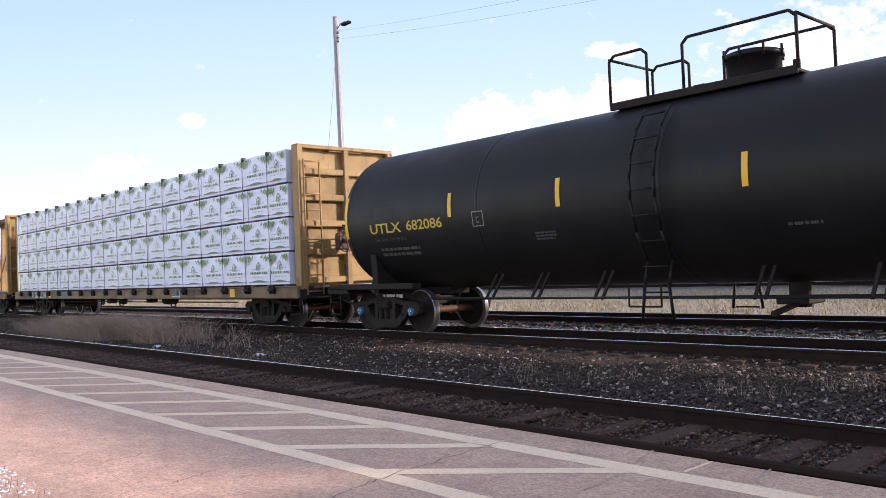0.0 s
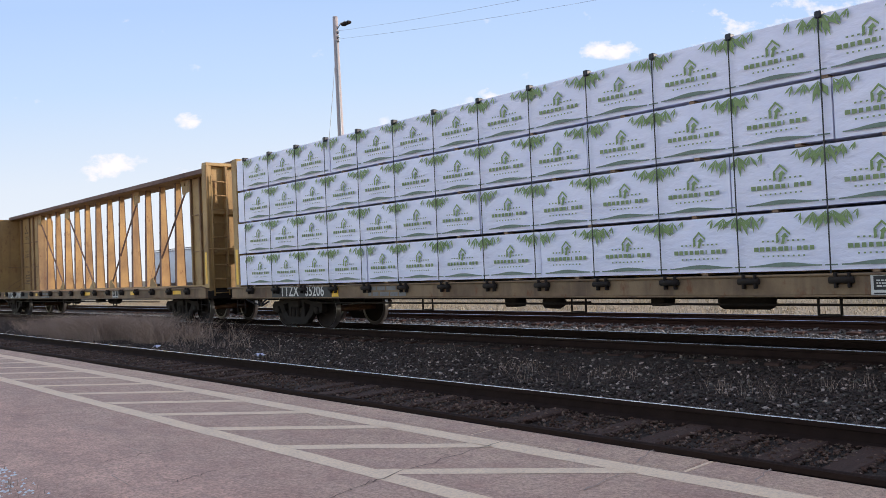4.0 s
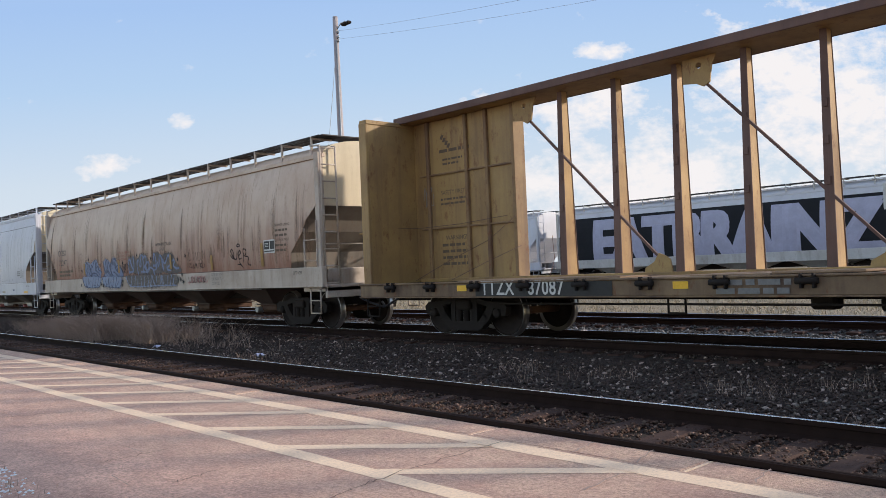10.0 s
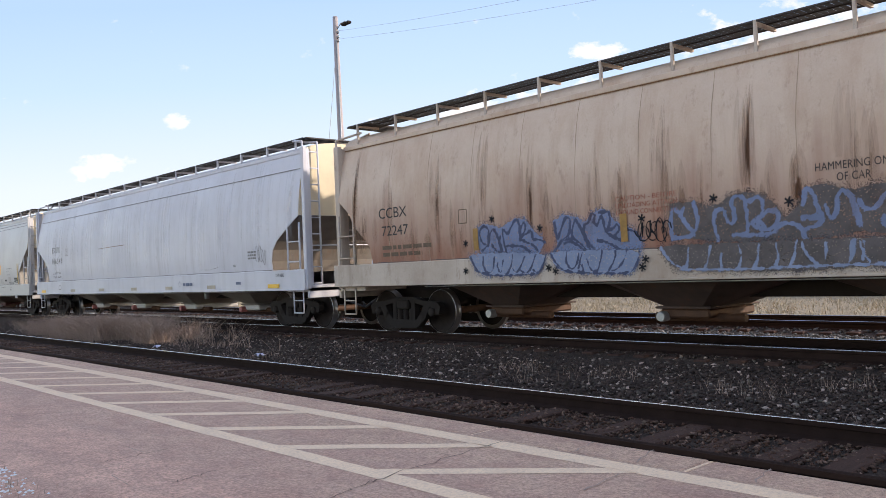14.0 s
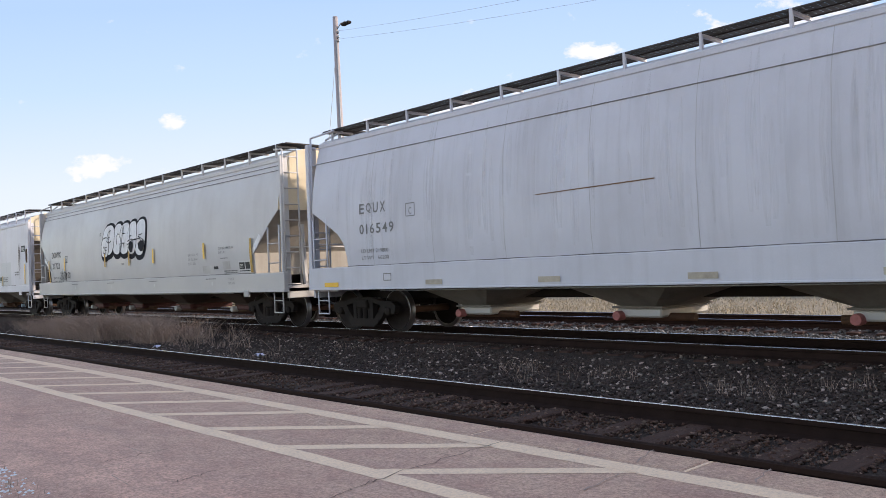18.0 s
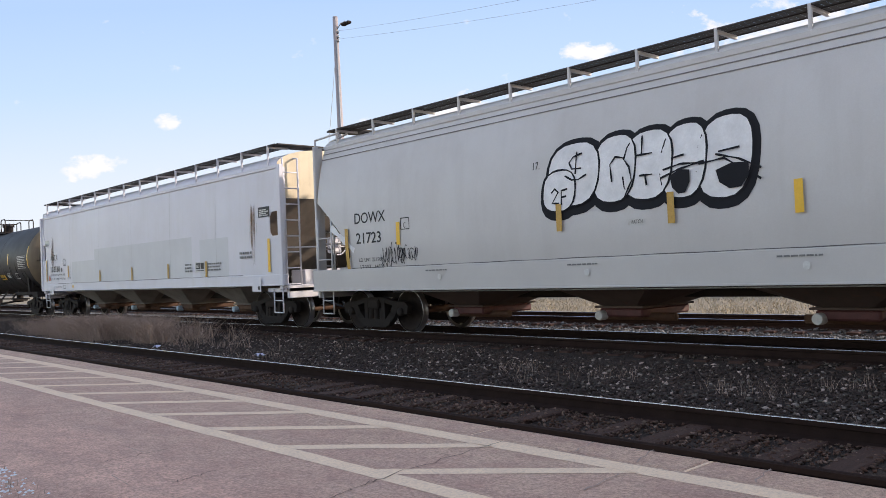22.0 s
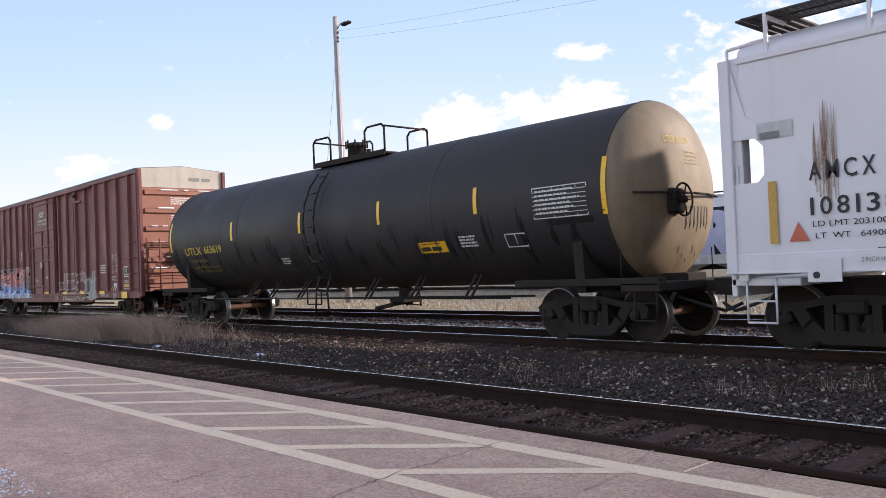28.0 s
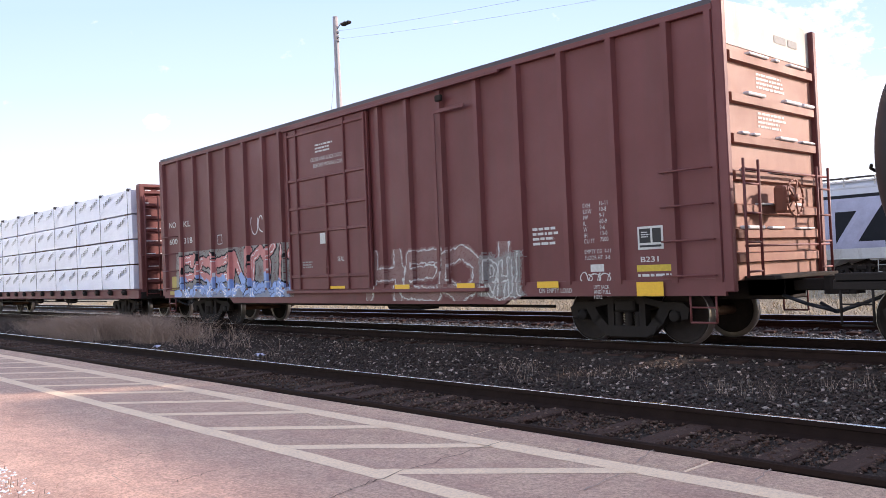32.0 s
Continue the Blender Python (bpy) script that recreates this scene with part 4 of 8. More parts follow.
    return w


def steps(car, x, y, z0, z1, mat, w=0.42):
    """A hanging stirrup step at a corner."""
    s = Shape().pipe([(x - w / 2, y, z1), (x - w / 2, y, z0), (x + w / 2, y, z0), (x + w / 2, y, z1)], 0.018, 6)
    s.rod((x - w / 2, y, (z0 + z1) / 2), (x + w / 2, y, (z0 + z1) / 2), 0.014, 6)
    return part("stirrup_step", s, mat, car)


# ---- covered hopper ----
def hopper(x, half, toff, body_mat, trim_mat, label, curve=0.36, eave=4.22, roof=4.60, cut=(1.45, 2.95), sill=(1.03, 1.48), end_in=0.28, bays=4,
           seam=None, thing="hopper_car", board=True, gate_mat="galv", pitch=3.9, parked=False, wheels=True, ribs=0, brake=0, gate="axle_rust", seam_mat="seam_grey", dusty=False, bay_mat=None,
           edge=None, post=(0.30, 0.15), braces=False, slope="slope_shade"):
    """A covered hopper: body with sloped ends, sills, hopper bays, roof walk and ladders. Returns the car and the side's shape."""
    if parked:
        car = tagged(new(thing), label, "freight car", "cars of the parked train")
        car.location = (x, PARK_Y, 0)
    else:
        car = new_car(thing, x, label)

    def side(z):
        t = max(0.0, (z - 2.4) / (eave - 2.4))
        b = max(0.0, (2.1 - z) / 1.1)
        return 1.61 - curve * t ** 2.2 - 0.12 * min(1, b) ** 2 * (curve > 0.1)

    xe, xs_ = half - end_in, half - end_in - cut[0]
    edge = edge or [(0.0, cut[1]), (0.5 * cut[0], cut[1] - 0.5 * (cut[1] - sill[1])), (cut[0], sill[1] - 0.06)]
    xs_ = xe - edge[-1][0]
    stations = [(-xe + d, zb) for d, zb in edge]
    inner = 9
    for i in range(1, inner):
        stations.append((-xs_ + 2 * xs_ * i / inner, sill[1] - 0.06))
    stations += [(-a, b) for a, b in stations[:len(edge)][::-1]]
    rings = []
    nz = 14
    for px, zb in stations:
        half_ring = [(side(zb + (eave - zb) * i / nz), zb + (eave - zb) * i / nz) for i in range(nz + 1)]
        top = side(eave)
        rise = max(0.12, roof - eave - 0.02)
        half_ring += [(top * math.cos(radians(a)), eave + 0.03 + rise * math.sin(radians(a))) for a in (12, 26, 42, 58, 76)]
        ring = [(px, -y, z) for y, z in half_ring] + [(px, y, z) for y, z in half_ring[::-1]]
        rings.append(ring)
    m = len(rings[0])
    s = Shape()
    vs = [p for r in rings for p in r]
    s.add(vs, [(j * m + i, j * m + i + 1, (j + 1) * m + i + 1, (j + 1) * m + i) for j in range(len(rings) - 1) for i in range(m - 1)], True)
    s.add(vs, [(j * m + m - 1, j * m, (j + 1) * m, (j + 1) * m + m - 1) for j in range(len(rings) - 1)])
    for r in (rings[0], rings[-1]):
        s.add(r, [tuple(range(m))])
    part("body", s, body_mat, car)
    # dusty: end sheets get the dust tone with painted sunlight
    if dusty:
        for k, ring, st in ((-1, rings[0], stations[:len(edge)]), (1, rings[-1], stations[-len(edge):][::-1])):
            part("end_sheet", Shape().add([(p[0] + k * 0.006, p[1], p[2]) for p in ring], [tuple(range(m))]), M["end_dust_sun"], car, "dusty tan end sheet, sunlight painted in")
            # slope sheet, painted darker for the shade under the end
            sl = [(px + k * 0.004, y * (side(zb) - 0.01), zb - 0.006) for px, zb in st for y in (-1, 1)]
            part("slope_sheet", Shape().add(sl, [(2 * q, 2 * q + 1, 2 * q + 3, 2 * q + 2) for q in range(len(st) - 1)]), M[slope], car, "slope sheet with painted shade")

    def place(u, v, out=0.006):
        return (u, -side(v) - out, v)

    # shade under each lap seam, put on as a thin dark strip
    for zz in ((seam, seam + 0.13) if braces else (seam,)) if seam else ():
        part("side_seam", Shape().box(-xe, xe, -side(zz) - 0.018, -side(zz) + 0.05, zz - 0.010, zz + 0.007, 0.005), M["seam_shade"], car, "lap seam with its shade painted dark")
    sm = Shape().box(-xe - 0.02, xe + 0.02, -side(eave) - 0.035, -side(eave) + 0.06, eave - 0.05, eave + 0.05, 0.012)
    sm.box(-xe - 0.02, xe + 0.02, side(eave) + 0.035, side(eave) - 0.06, eave - 0.05, eave + 0.05, 0.012)
    part("eave_angle", sm, body_mat, car)
    for i in range(ribs):
        px = -xs_ + 2 * xs_ * (i + 0.5) / ribs
        part("weld_seam", strip([(px + 0.006 * math.sin(j * 2 + i), sill[1] + (eave - sill[1]) * j / 8) for j in range(9)], 0.014, lambda u, v: place(u, v, 0.004)), M[seam_mat], car)
    for k in (-1, 1):
        part("side_sill", Shape().box(-half, half, k * 1.50, k * 1.625, sill[0], sill[1], 0.012).box(-half, half, k * 1.42, k * 1.64, sill[0] - 0.02, sill[0] + 0.015, 0.006), trim_mat, car)
    if not parked:
        part("sill_joint", strip([(-xs_ + 2 * xs_ * j / 40, sill[1] + 0.012 + 0.004 * math.sin(j * 1.7)) for j in range(41)], 0.016, lambda u, v: place(u, v, 0.012)), M["seam_dark"], car, "dark joint along the sill")
        part("sill_rod", Shape().rod((-toff + 1.2, -1.50, sill[0] - 0.05), (toff - 1.2, -1.50, sill[0] - 0.045), 0.013, 6), M["galv"], car, "thin bright rod under the sill")
    part("center_sill", Shape().box(-half + 0.2, half - 0.2, -0.33, 0.33, 0.72, 1.0, 0.02), M["steel_dark"], car)
    # hopper bays
    for i in range(bays):
        cx = 0.25 + pitch * (i - 1.5)
        w = pitch * 0.492
        for y0 in (-1,):
            b = Shape()
            zt = sill[0] + 0.02
            a = min(1.05, w)
            top = [(cx - a, -1.44, zt), (cx + a, -1.44, zt), (cx + w, -0.62, zt), (cx + w, 0.62, zt), (cx + a, 1.44, zt), (cx - a, 1.44, zt), (cx - w, 0.62, zt), (cx - w, -0.62, zt)]
            q = (0.30, 0.46)
            mid = [(cx - q[0], -0.72, 0.57), (cx + q[0], -0.72, 0.57), (cx + q[1], -0.5, 0.57), (cx + q[1], 0.5, 0.57), (cx + q[0], 0.72, 0.57), (cx - q[0], 0.72, 0.57), (cx - q[1], 0.5, 0.57), (cx - q[1], -0.5, 0.57)]
            b.add(top + mid, [tuple(range(8)), tuple(range(15, 7, -1))] + [(j, 8 + j, 8 + (j + 1) % 8, (j + 1) % 8) for j in range(8)])
            # a bay_mat darkens the bay with dirt and painted shade
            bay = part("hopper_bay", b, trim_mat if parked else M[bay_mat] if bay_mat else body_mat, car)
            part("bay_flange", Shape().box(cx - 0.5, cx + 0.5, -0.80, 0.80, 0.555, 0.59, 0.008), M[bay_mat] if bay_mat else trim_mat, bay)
            g = Shape().box(cx - 0.44, cx + 0.44, -0.74, 0.74, 0.40, 0.555, 0.03)
            part("outlet_tube", Shape().rod((cx - 0.7, -0.45, 0.40), (cx + 0.9, -0.45, 0.40), 0.07, 10), M["axle_rust"], bay)
            part("outlet_gate", g, M[gate], bay)
            part("outlet_cap", Shape().lathe([(0.0, -0.10), (0.075, -0.10), (0.085, -0.07), (0.085, 0.08)], (cx - 0.36, -0.78, 0.43), 14, "y", False), M[gate_mat], bay, "capped outlet tube")
    # ends
    for k in (-1, 1):
        part("end_platform", Shape().box(k * (half - 1.0), k * half, -1.5, 1.5, 0.93, 1.04, 0.015).box(k * (half - 0.08), k * half, -1.5, 1.5, 0.78, 1.1, 0.012), trim_mat, car)
        for y in (-1.42, 1.42):
            part("corner_post", Shape().box(k * (half - post[0]), k * (half - post[1]), y * 1.07 - 0.06, y * 1.07 + 0.06, 1.0, eave + 0.05, 0.012).box(k * (half - post[0] + 0.01), k * (half - post[0] + 0.05), y * 1.07, y * 0.94, 1.0, eave, 0.008), trim_mat, car)
            ladder(car, k * (half - 0.76), k * (half - 0.22), y + (-0.17 if y < 0 else 0.17), 1.1, 2.62, 0.49, trim_mat, 0.018)
            steps(car, k * (half - 0.45), y + (-0.1 if y < 0 else 0.1), 0.42, 1.02, trim_mat)
        end_ladder(car, k * (half - 0.10), -1.50, -1.06, 1.05, eave + 0.2, 0.40, trim_mat)
        part("end_bracket", Shape().rod((k * (half - 0.10), -1.50, eave + 0.2), (k * (half - 0.8), -1.3, eave + 0.3), 0.025, 6).rod((k * (half - 0.10), -1.06, eave + 0.2), (k * (half - 0.8), -1.06, eave + 0.3), 0.025, 6), trim_mat, car)
        for y in (-0.75, 0.75) if braces else ():
            part("end_brace", Shape().bar((k * (half - 0.35), y, 1.0), (k * (xe - 0.25), y, cut[1] - 0.3), 0.10, 0.08), trim_mat, car)
        part("end_rail", Shape().pipe([(k * (half - 0.14), -1.4, 2.05), (k * (half - 0.14), 1.4, 2.05)], 0.018, 6), trim_mat, car)
    if board:
        z = roof + 0.10
        y0, y1 = -side(eave) + 0.02, -side(eave) + 0.62
        for sgn in (1, -1):
            g = Shape()
            nsl = 2
            for j in range(nsl + 1):
                yy = (y0 + (y1 - y0) * j / nsl) * sgn
                g.box(-half + 0.35, half - 0.35, yy - 0.015, yy + 0.015, z - 0.03, z, 0.004)
            nx = int(half * 2 / 0.10)
            for j in range(nx):
                px = -half + 0.4 + (2 * half - 0.8) * j / (nx - 1)
                g.add([(px - 0.047, y0 * sgn, z - 0.018), (px + 0.047, y0 * sgn, z - 0.018), (px + 0.047, y1 * sgn, z - 0.018), (px - 0.047, y1 * sgn, z - 0.018)], [(0, 1, 2, 3)])
            part("roof_walk", g, M["grating"], car, "dark expanded metal walkway")
            for k in (-1, 1):
                if sgn == 1 and not parked:
                    cr = Shape()
                    for j in range(5):
                        px = k * (half - 0.86 + 0.14 * j)
                        cr.box(px - 0.05, px + 0.05, -side(eave) + 0.05, side(eave) - 0.05, z - 0.03, z, 0.004)
                    part("crossover_walk", cr, M["grating"], car, "dark grating across the roof end")
            npost = int(2 * half / 1.3)
            sup = Shape().box(-0.025, 0.025, sgn * (y0 - 0.02), sgn * (y0 + 0.03), eave, z, 0.006).bar((0, sgn * y0, z - 0.05), (0, sgn * y1, z - 0.05), 0.05, 0.05).mesh("walk_support")
            for j in range(npost):
                o = part("walk_support", sup, trim_mat, car)
                o.location = (-half + 0.7 + (2 * half - 1.4) * j / (npost - 1), 0, 0)
    if brake:
        brake_wheel(car, brake * (half - 0.1), 0.1, 2.1, trim_mat, brake)
        k = brake
        part("end_box", Shape().box(k * (half - 0.75), k * (half - 0.12), -0.95, 0.55, 1.04, 1.48, 0.03), trim_mat, car, "low steel box on the end platform")
        part("brake_chain", Shape().pipe([(k * (half - 0.08), 0.02, 1.86 - 0.12 * j) for j in range(7)], 0.016, 5), M["steel_dark"], car)
        part("reservoir", Shape().lathe([(0.0, -0.42), (0.12, -0.4), (0.16, -0.32), (0.16, 0.32), (0.12, 0.4), (0.0, 0.42)], (k * (half - 1.2), -0.2, 1.25), 16, "y"), trim_mat, car)
    end_gear(car, half)
    for k in (-1, 1):
        truck(car, k * toff) if wheels else None
    return car, place


def write(car, name, text, size, x, z, place, mat, bold=0.0, wide=1.0, label=""):
    return part(name, letters(text, size * 1.38, lambda u, v: place(x + u, z + v), bold, 1.05, wide * 0.76), mat, car, label)


def bars(car, x, z, rows, length, h, place, mat, gap=1.7, name="stencil", seed=1):
    """Small print too small to read, as plain bars."""
    r = random.Random(seed)
    s = Shape()
    for i in range(rows):
        zz = z - i * h * gap
        px = x
        end = x + length * r.uniform(0.7, 1.0)
        while px < end:
            w = min(r.uniform(1.2, 4.0) * h, end - px)
            s.add([place(px, zz), place(px + w, zz), place(px + w, zz + h), place(px, zz + h)], [(0, 1, 2, 3)])
            px += w + 0.6 * h
    ob = part(name, s, mat, car)
    ob["kind"] = "stuff"
    return ob


def panel(car, x0, x1, z0, z1, place, mat, name="panel", out=0.004, n=6, label=""):
    s = Shape()
    vs = [place(x, z0 + (z1 - z0) * j / n, out) for j in range(n + 1) for x in (x0, x1)]
    s.add(vs, [(2 * j, 2 * j + 1, 2 * j + 3, 2 * j + 2) for j in range(n)])
    return part(name, s, mat, car, label)


def streaks(car, cx, spread, z0, z1, place, mat, count, width, seed, name="rust_streak", label=""):
    """Streaks that start at uneven heights, run down and thin out at both ends, thickest in the middle of the field."""
    r = random.Random(seed)
    verts, faces = [], []
    for i in range(count):
        u, w = cx + r.gauss(0, 0.45) * spread, r.uniform(*width) / 2
        top = z1 - (z1 - z0) * r.random() ** 1.6 * 0.55
        low = z0 + (top - z0) * r.random() ** 1.3 * 0.6
        n = len(verts)
        for j in range(7):
            q = j / 6
            k = w * max(0.08, math.sin(math.pi * min(1.0, 0.12 + 0.88 * q)) ** 0.7)
            x, z = u + 0.006 * math.sin(5 * q + i), low + (top - low) * q
            verts += [place(x - k, z, 0.003 + 0.0005 * (i % 9)), place(x + k, z, 0.003 + 0.0005 * (i % 9))]
            if j:
                faces.append((n + 2 * j - 2, n + 2 * j - 1, n + 2 * j + 1, n + 2 * j))
    part(name, sheet_mesh(name, verts, faces), mat, car, label)["kind"] = "stuff"


def scribble(car, x0, x1, z0, z1, place, mat, width, seed, loops=9, name="graffiti", label="", out=0.007):
    """A spray-painted tag: looping strokes."""
    r = random.Random(seed)
    n = loops
    for i in range(n):
        cx = x0 + (x1 - x0) * (i + 0.5) / n
        w, h = (x1 - x0) / n * 0.75, (z1 - z0) / 2
        pts = []
        ph, k = r.uniform(0, 6.3), r.choice((1, 1.5, 2, -1.5))
        for j in range(22):
            t = j / 21
            a = ph + t * math.tau * r.uniform(0.97, 1.03) * abs(k)
            pts.append((cx + w * 0.7 * math.cos(a) * (0.6 + 0.4 * math.sin(3 * t + ph)) + (t - 0.5) * w, (z0 + z1) / 2 + h * math.sin(a * (1 if k > 0 else -1)) * (0.75 + 0.25 * math.cos(5 * t))))
        part(name, strip(pts, width, lambda u, v: place(u, max(z0 - 0.05, min(z1 + 0.05, v)), out + 0.0006 * i)), mat, car, label)


def blob(points, place, out):
    """A filled, rounded outline on a surface."""
    s = Shape()
    n = len(points)
    cx, cz = sum(p[0] for p in points) / n, sum(p[1] for p in points) / n
    s.add([place(cx, cz, out)] + [place(u, v, out) for u, v in points], [(0, 1 + i, 1 + (i + 1) % n) for i in range(n)])
    return s


def round_points(cx, cz, a, c, n=22, tilt=0.0, square=2.6):
    pts = []
    for i in range(n):
        t = i * math.tau / n
        co, si = math.cos(t), math.sin(t)
        k = (abs(co) ** square + abs(si) ** square) ** (-1 / square)
        pts.append((cx + a * k * co + tilt * c * k * si, cz + c * k * si))
    return pts


GLYPHS = ([[(0, 0), (0.1, 1)], [(0.1, 0.5), (0.9, 0.6)], [(0.8, 1.05), (0.9, 0)]], [[(0.5, 0), (0.05, 0.3), (0.1, 0.8), (0.5, 1), (0.9, 0.7), (0.85, 0.25), (0.5, 0)]],
          [[(0, 1), (0.2, 0), (0.45, 0.7), (0.7, 0), (1, 1.05)]], [[(0.05, 0), (0.05, 1), (0.85, 0.1), (0.9, 1)]], [[(0.45, 0), (0.5, 1.1)], [(0.2, 0.1), (0.8, 0.05)]],
          [[(0.9, 1), (0.1, 0.95), (0.05, 0.05), (0.95, 0)], [(0.1, 0.5), (0.75, 0.55)]], [[(0.1, 0), (0.15, 1), (0.8, 0.85), (0.7, 0.5), (0.15, 0.45), (0.95, -0.05)]], [[(0.9, 0.9), (0.3, 1), (0.1, 0.6), (0.8, 0.45), (0.8, 0.1), (0, 0)]])


def fine_line(pts, step=0.05):
    out = []
    for (a, b), (c, d) in zip(pts, pts[1:]):
        n = max(1, int(math.hypot(c - a, d - b) / step))
        out += [(a + (c - a) * i / n, b + (d - b) * i / n) for i in range(n)]
    return out + [pts[-1]]


def spray(car, x0, x1, z0, z1, place, paints, count, seed, width=0.2, mode="fat", split=0.5, cell=0.0125, margin=0.12, spread=0.1, slant=0.12, floor=0.0, lift=0.006, rim=0.0, jit=0.04):
    """A sprayed tag of overlapping wild strokes, cell by cell on the surface; paints: halo, edge, upper fill, lower fill, shine."""
    r = random.Random(seed)
    g = np.random.default_rng(seed)
    us, vs_ = np.arange(x0 - margin, x1 + margin, cell), np.arange(z0 - margin, z1 + margin, cell)
    U, V = np.meshgrid(us + cell / 2, vs_ + cell / 2)
    wob = 0.02 * np.sin(U * 23 + V * 9) + 0.015 * np.sin(U * 51 - V * 37)
    code = np.full(U.shape, -1)
    near = np.full(U.shape, 9.0)
    w = (x1 - x0) / count
    grain = g.random(U.shape)
    for i in range(count):
        a, hgt, zb = x0 + w * i, (z1 - z0) * r.uniform(0.88, 1.04), z0 + r.uniform(-0.04, 0.04)
        d = np.full(U.shape, 9.0)
        strokes = [list(q) for q in GLYPHS[r.randrange(len(GLYPHS))]]
        if mode == "fat":
            strokes.append([(r.uniform(0.2, 0.8), 0.15), (r.uniform(-0.3, 0.2), -0.06)])
            strokes.append([(r.uniform(0.6, 1.0), 0.9), (r.uniform(0.9, 1.25), 1.05)])
        if mode == "drops":
            strokes = [[(0.1, 1.0), (0.2, 0.4), (0.45, 0.05), (0.7, 0.3), (0.75, 1.0)]]
        for st in strokes:
            pts = [(a + w * (0.02 + 0.95 * u) + r.uniform(-jit, jit) * w + slant * hgt * v, zb + (v + r.uniform(-jit, jit)) * hgt) for u, v in st]
            for (pu, pv), (qu, qv) in zip(pts, pts[1:]):
                du, dv = qu - pu, qv - pv
                t = np.clip(((U - pu) * du + (V - pv) * dv) / max(1e-6, du * du + dv * dv), 0, 1)
                d = np.minimum(d, np.hypot(U - pu - t * du, V - pv - t * dv))
        d = d + wob * 0.6
        near = np.minimum(near, d)
        half = width / 2
        low = V < z0 + split * (z1 - z0) + 0.10 * np.sin(U * 5.1) + 0.06 * np.sin(U * 13.0) + 0.05 * (grain - 0.5)
        if mode == "ghost":
            code[(d < half * 0.8) & (grain < 0.75)] = 0
            code[(np.abs(d - half) < 0.016) & (grain < 0.8)] = 1
        else:
            code[d < max(half * 1.32, half + rim)] = 1
            code[d < half] = 2
            code[(d < half) & low] = 3
            code[(np.abs(d - half * 0.55) < 0.012) & (np.sin(U * 7 + i) > 0.15) & ~low] = 4
    fade = (near < width * 0.66 + spread) & (code < 0) & (grain < np.clip(1.15 - (near - width * 0.66) / max(0.01, spread), 0, 0.9))
    code[fade] = 0
    code[V < floor] = -1
    for k, nm in enumerate(("graffiti_overspray", "graffiti_outline", "graffiti_letter", "graffiti_fade", "graffiti_highlight")):
        jj, ii = np.nonzero(code == k)
        if paints[k] is None or not len(ii):
            continue
        verts = []
        for u, v in zip(us[ii], vs_[jj]):
            verts += [place(u, v, lift), place(u + cell, v, lift), place(u + cell, v + cell, lift), place(u, v + cell, lift)]
        part(nm, sheet_mesh(nm, verts, [(4 * q, 4 * q + 1, 4 * q + 2, 4 * q + 3) for q in range(len(ii))]), M[paints[k]], car)["kind"] = "stuff"


def smooth(p):
    """Rounds the corners of a stroke."""
    for _ in range(2):
        p = [p[0]] + [((1 - k) * a[0] + k * b[0], (1 - k) * a[1] + k * b[1]) for a, b in zip(p, p[1:]) for k in (0.25, 0.75)] + [p[-1]]
    return p


def tag(car, place, fills, lines, width, paints, lift, cell=0.0125, mist=0.10):
    """A sprayed word, cell by cell on the surface: filled fields, outlines drawn over them, a mist that thins out round them."""
    g = np.random.default_rng(len(lines))
    every = [q for f in fills + lines for q in f]
    us = np.arange(min(q[0] for q in every) - 0.2, max(q[0] for q in every) + 0.2, cell)
    vs_ = np.arange(min(q[1] for q in every) - 0.05, max(q[1] for q in every) + 0.2, cell)
    U, V = np.meshgrid(us + cell / 2, vs_ + cell / 2)
    wave = 0.008 * np.sin(U * 23 + V * 9) + 0.006 * np.sin(U * 51 - V * 37)
    grain = g.random(U.shape)

    def away(pts):
        d = np.full(U.shape, 9.0)
        for (pu, pv), (qu, qv) in zip(pts, pts[1:]):
            du, dv = qu - pu, qv - pv
            t = np.clip(((U - pu) * du + (V - pv) * dv) / max(1e-9, du * du + dv * dv), 0, 1)
            d = np.minimum(d, np.hypot(U - pu - t * du, V - pv - t * dv))
        return d + wave

    code = np.full(U.shape, -1)
    field = np.full(U.shape, 9.0)
    for f in fills:
        ring = smooth(list(f) + [f[0]])
        inside = np.zeros(U.shape, bool)
        for (pu, pv), (qu, qv) in zip(ring, ring[1:]):
            if pv != qv:
                inside ^= ((pv > V) != (qv > V)) & (U < (qu - pu) * (V - pv) / (qv - pv) + pu)
        field = np.minimum(field, np.where(inside, 0.0, away(ring)))
    stroke = np.minimum.reduce([away(smooth(list(q))) for q in lines])
    near = np.minimum(field, stroke)
    code[(near < mist) & (grain < 0.8 - 0.8 * near / mist)] = 2
    code[(field < 0.012) & (grain < 0.96)] = 0
    code[stroke < width * (0.40 + 0.22 * grain)] = 1
    for k, nm in enumerate(("graffiti_fill", "graffiti_outline", "graffiti_mist")):
        jj, ii = np.nonzero(code == k)
        verts = []
        for u, v in zip(us[ii], vs_[jj]):
            verts += [place(u, v, lift), place(u + cell, v, lift), place(u + cell, v + cell, lift), place(u, v + cell, lift)]
        part(nm, sheet_mesh(nm, verts, [(4 * q, 4 * q + 1, 4 * q + 2, 4 * q + 3) for q in range(len(ii))]), M[paints[k]], car)["kind"] = "stuff"


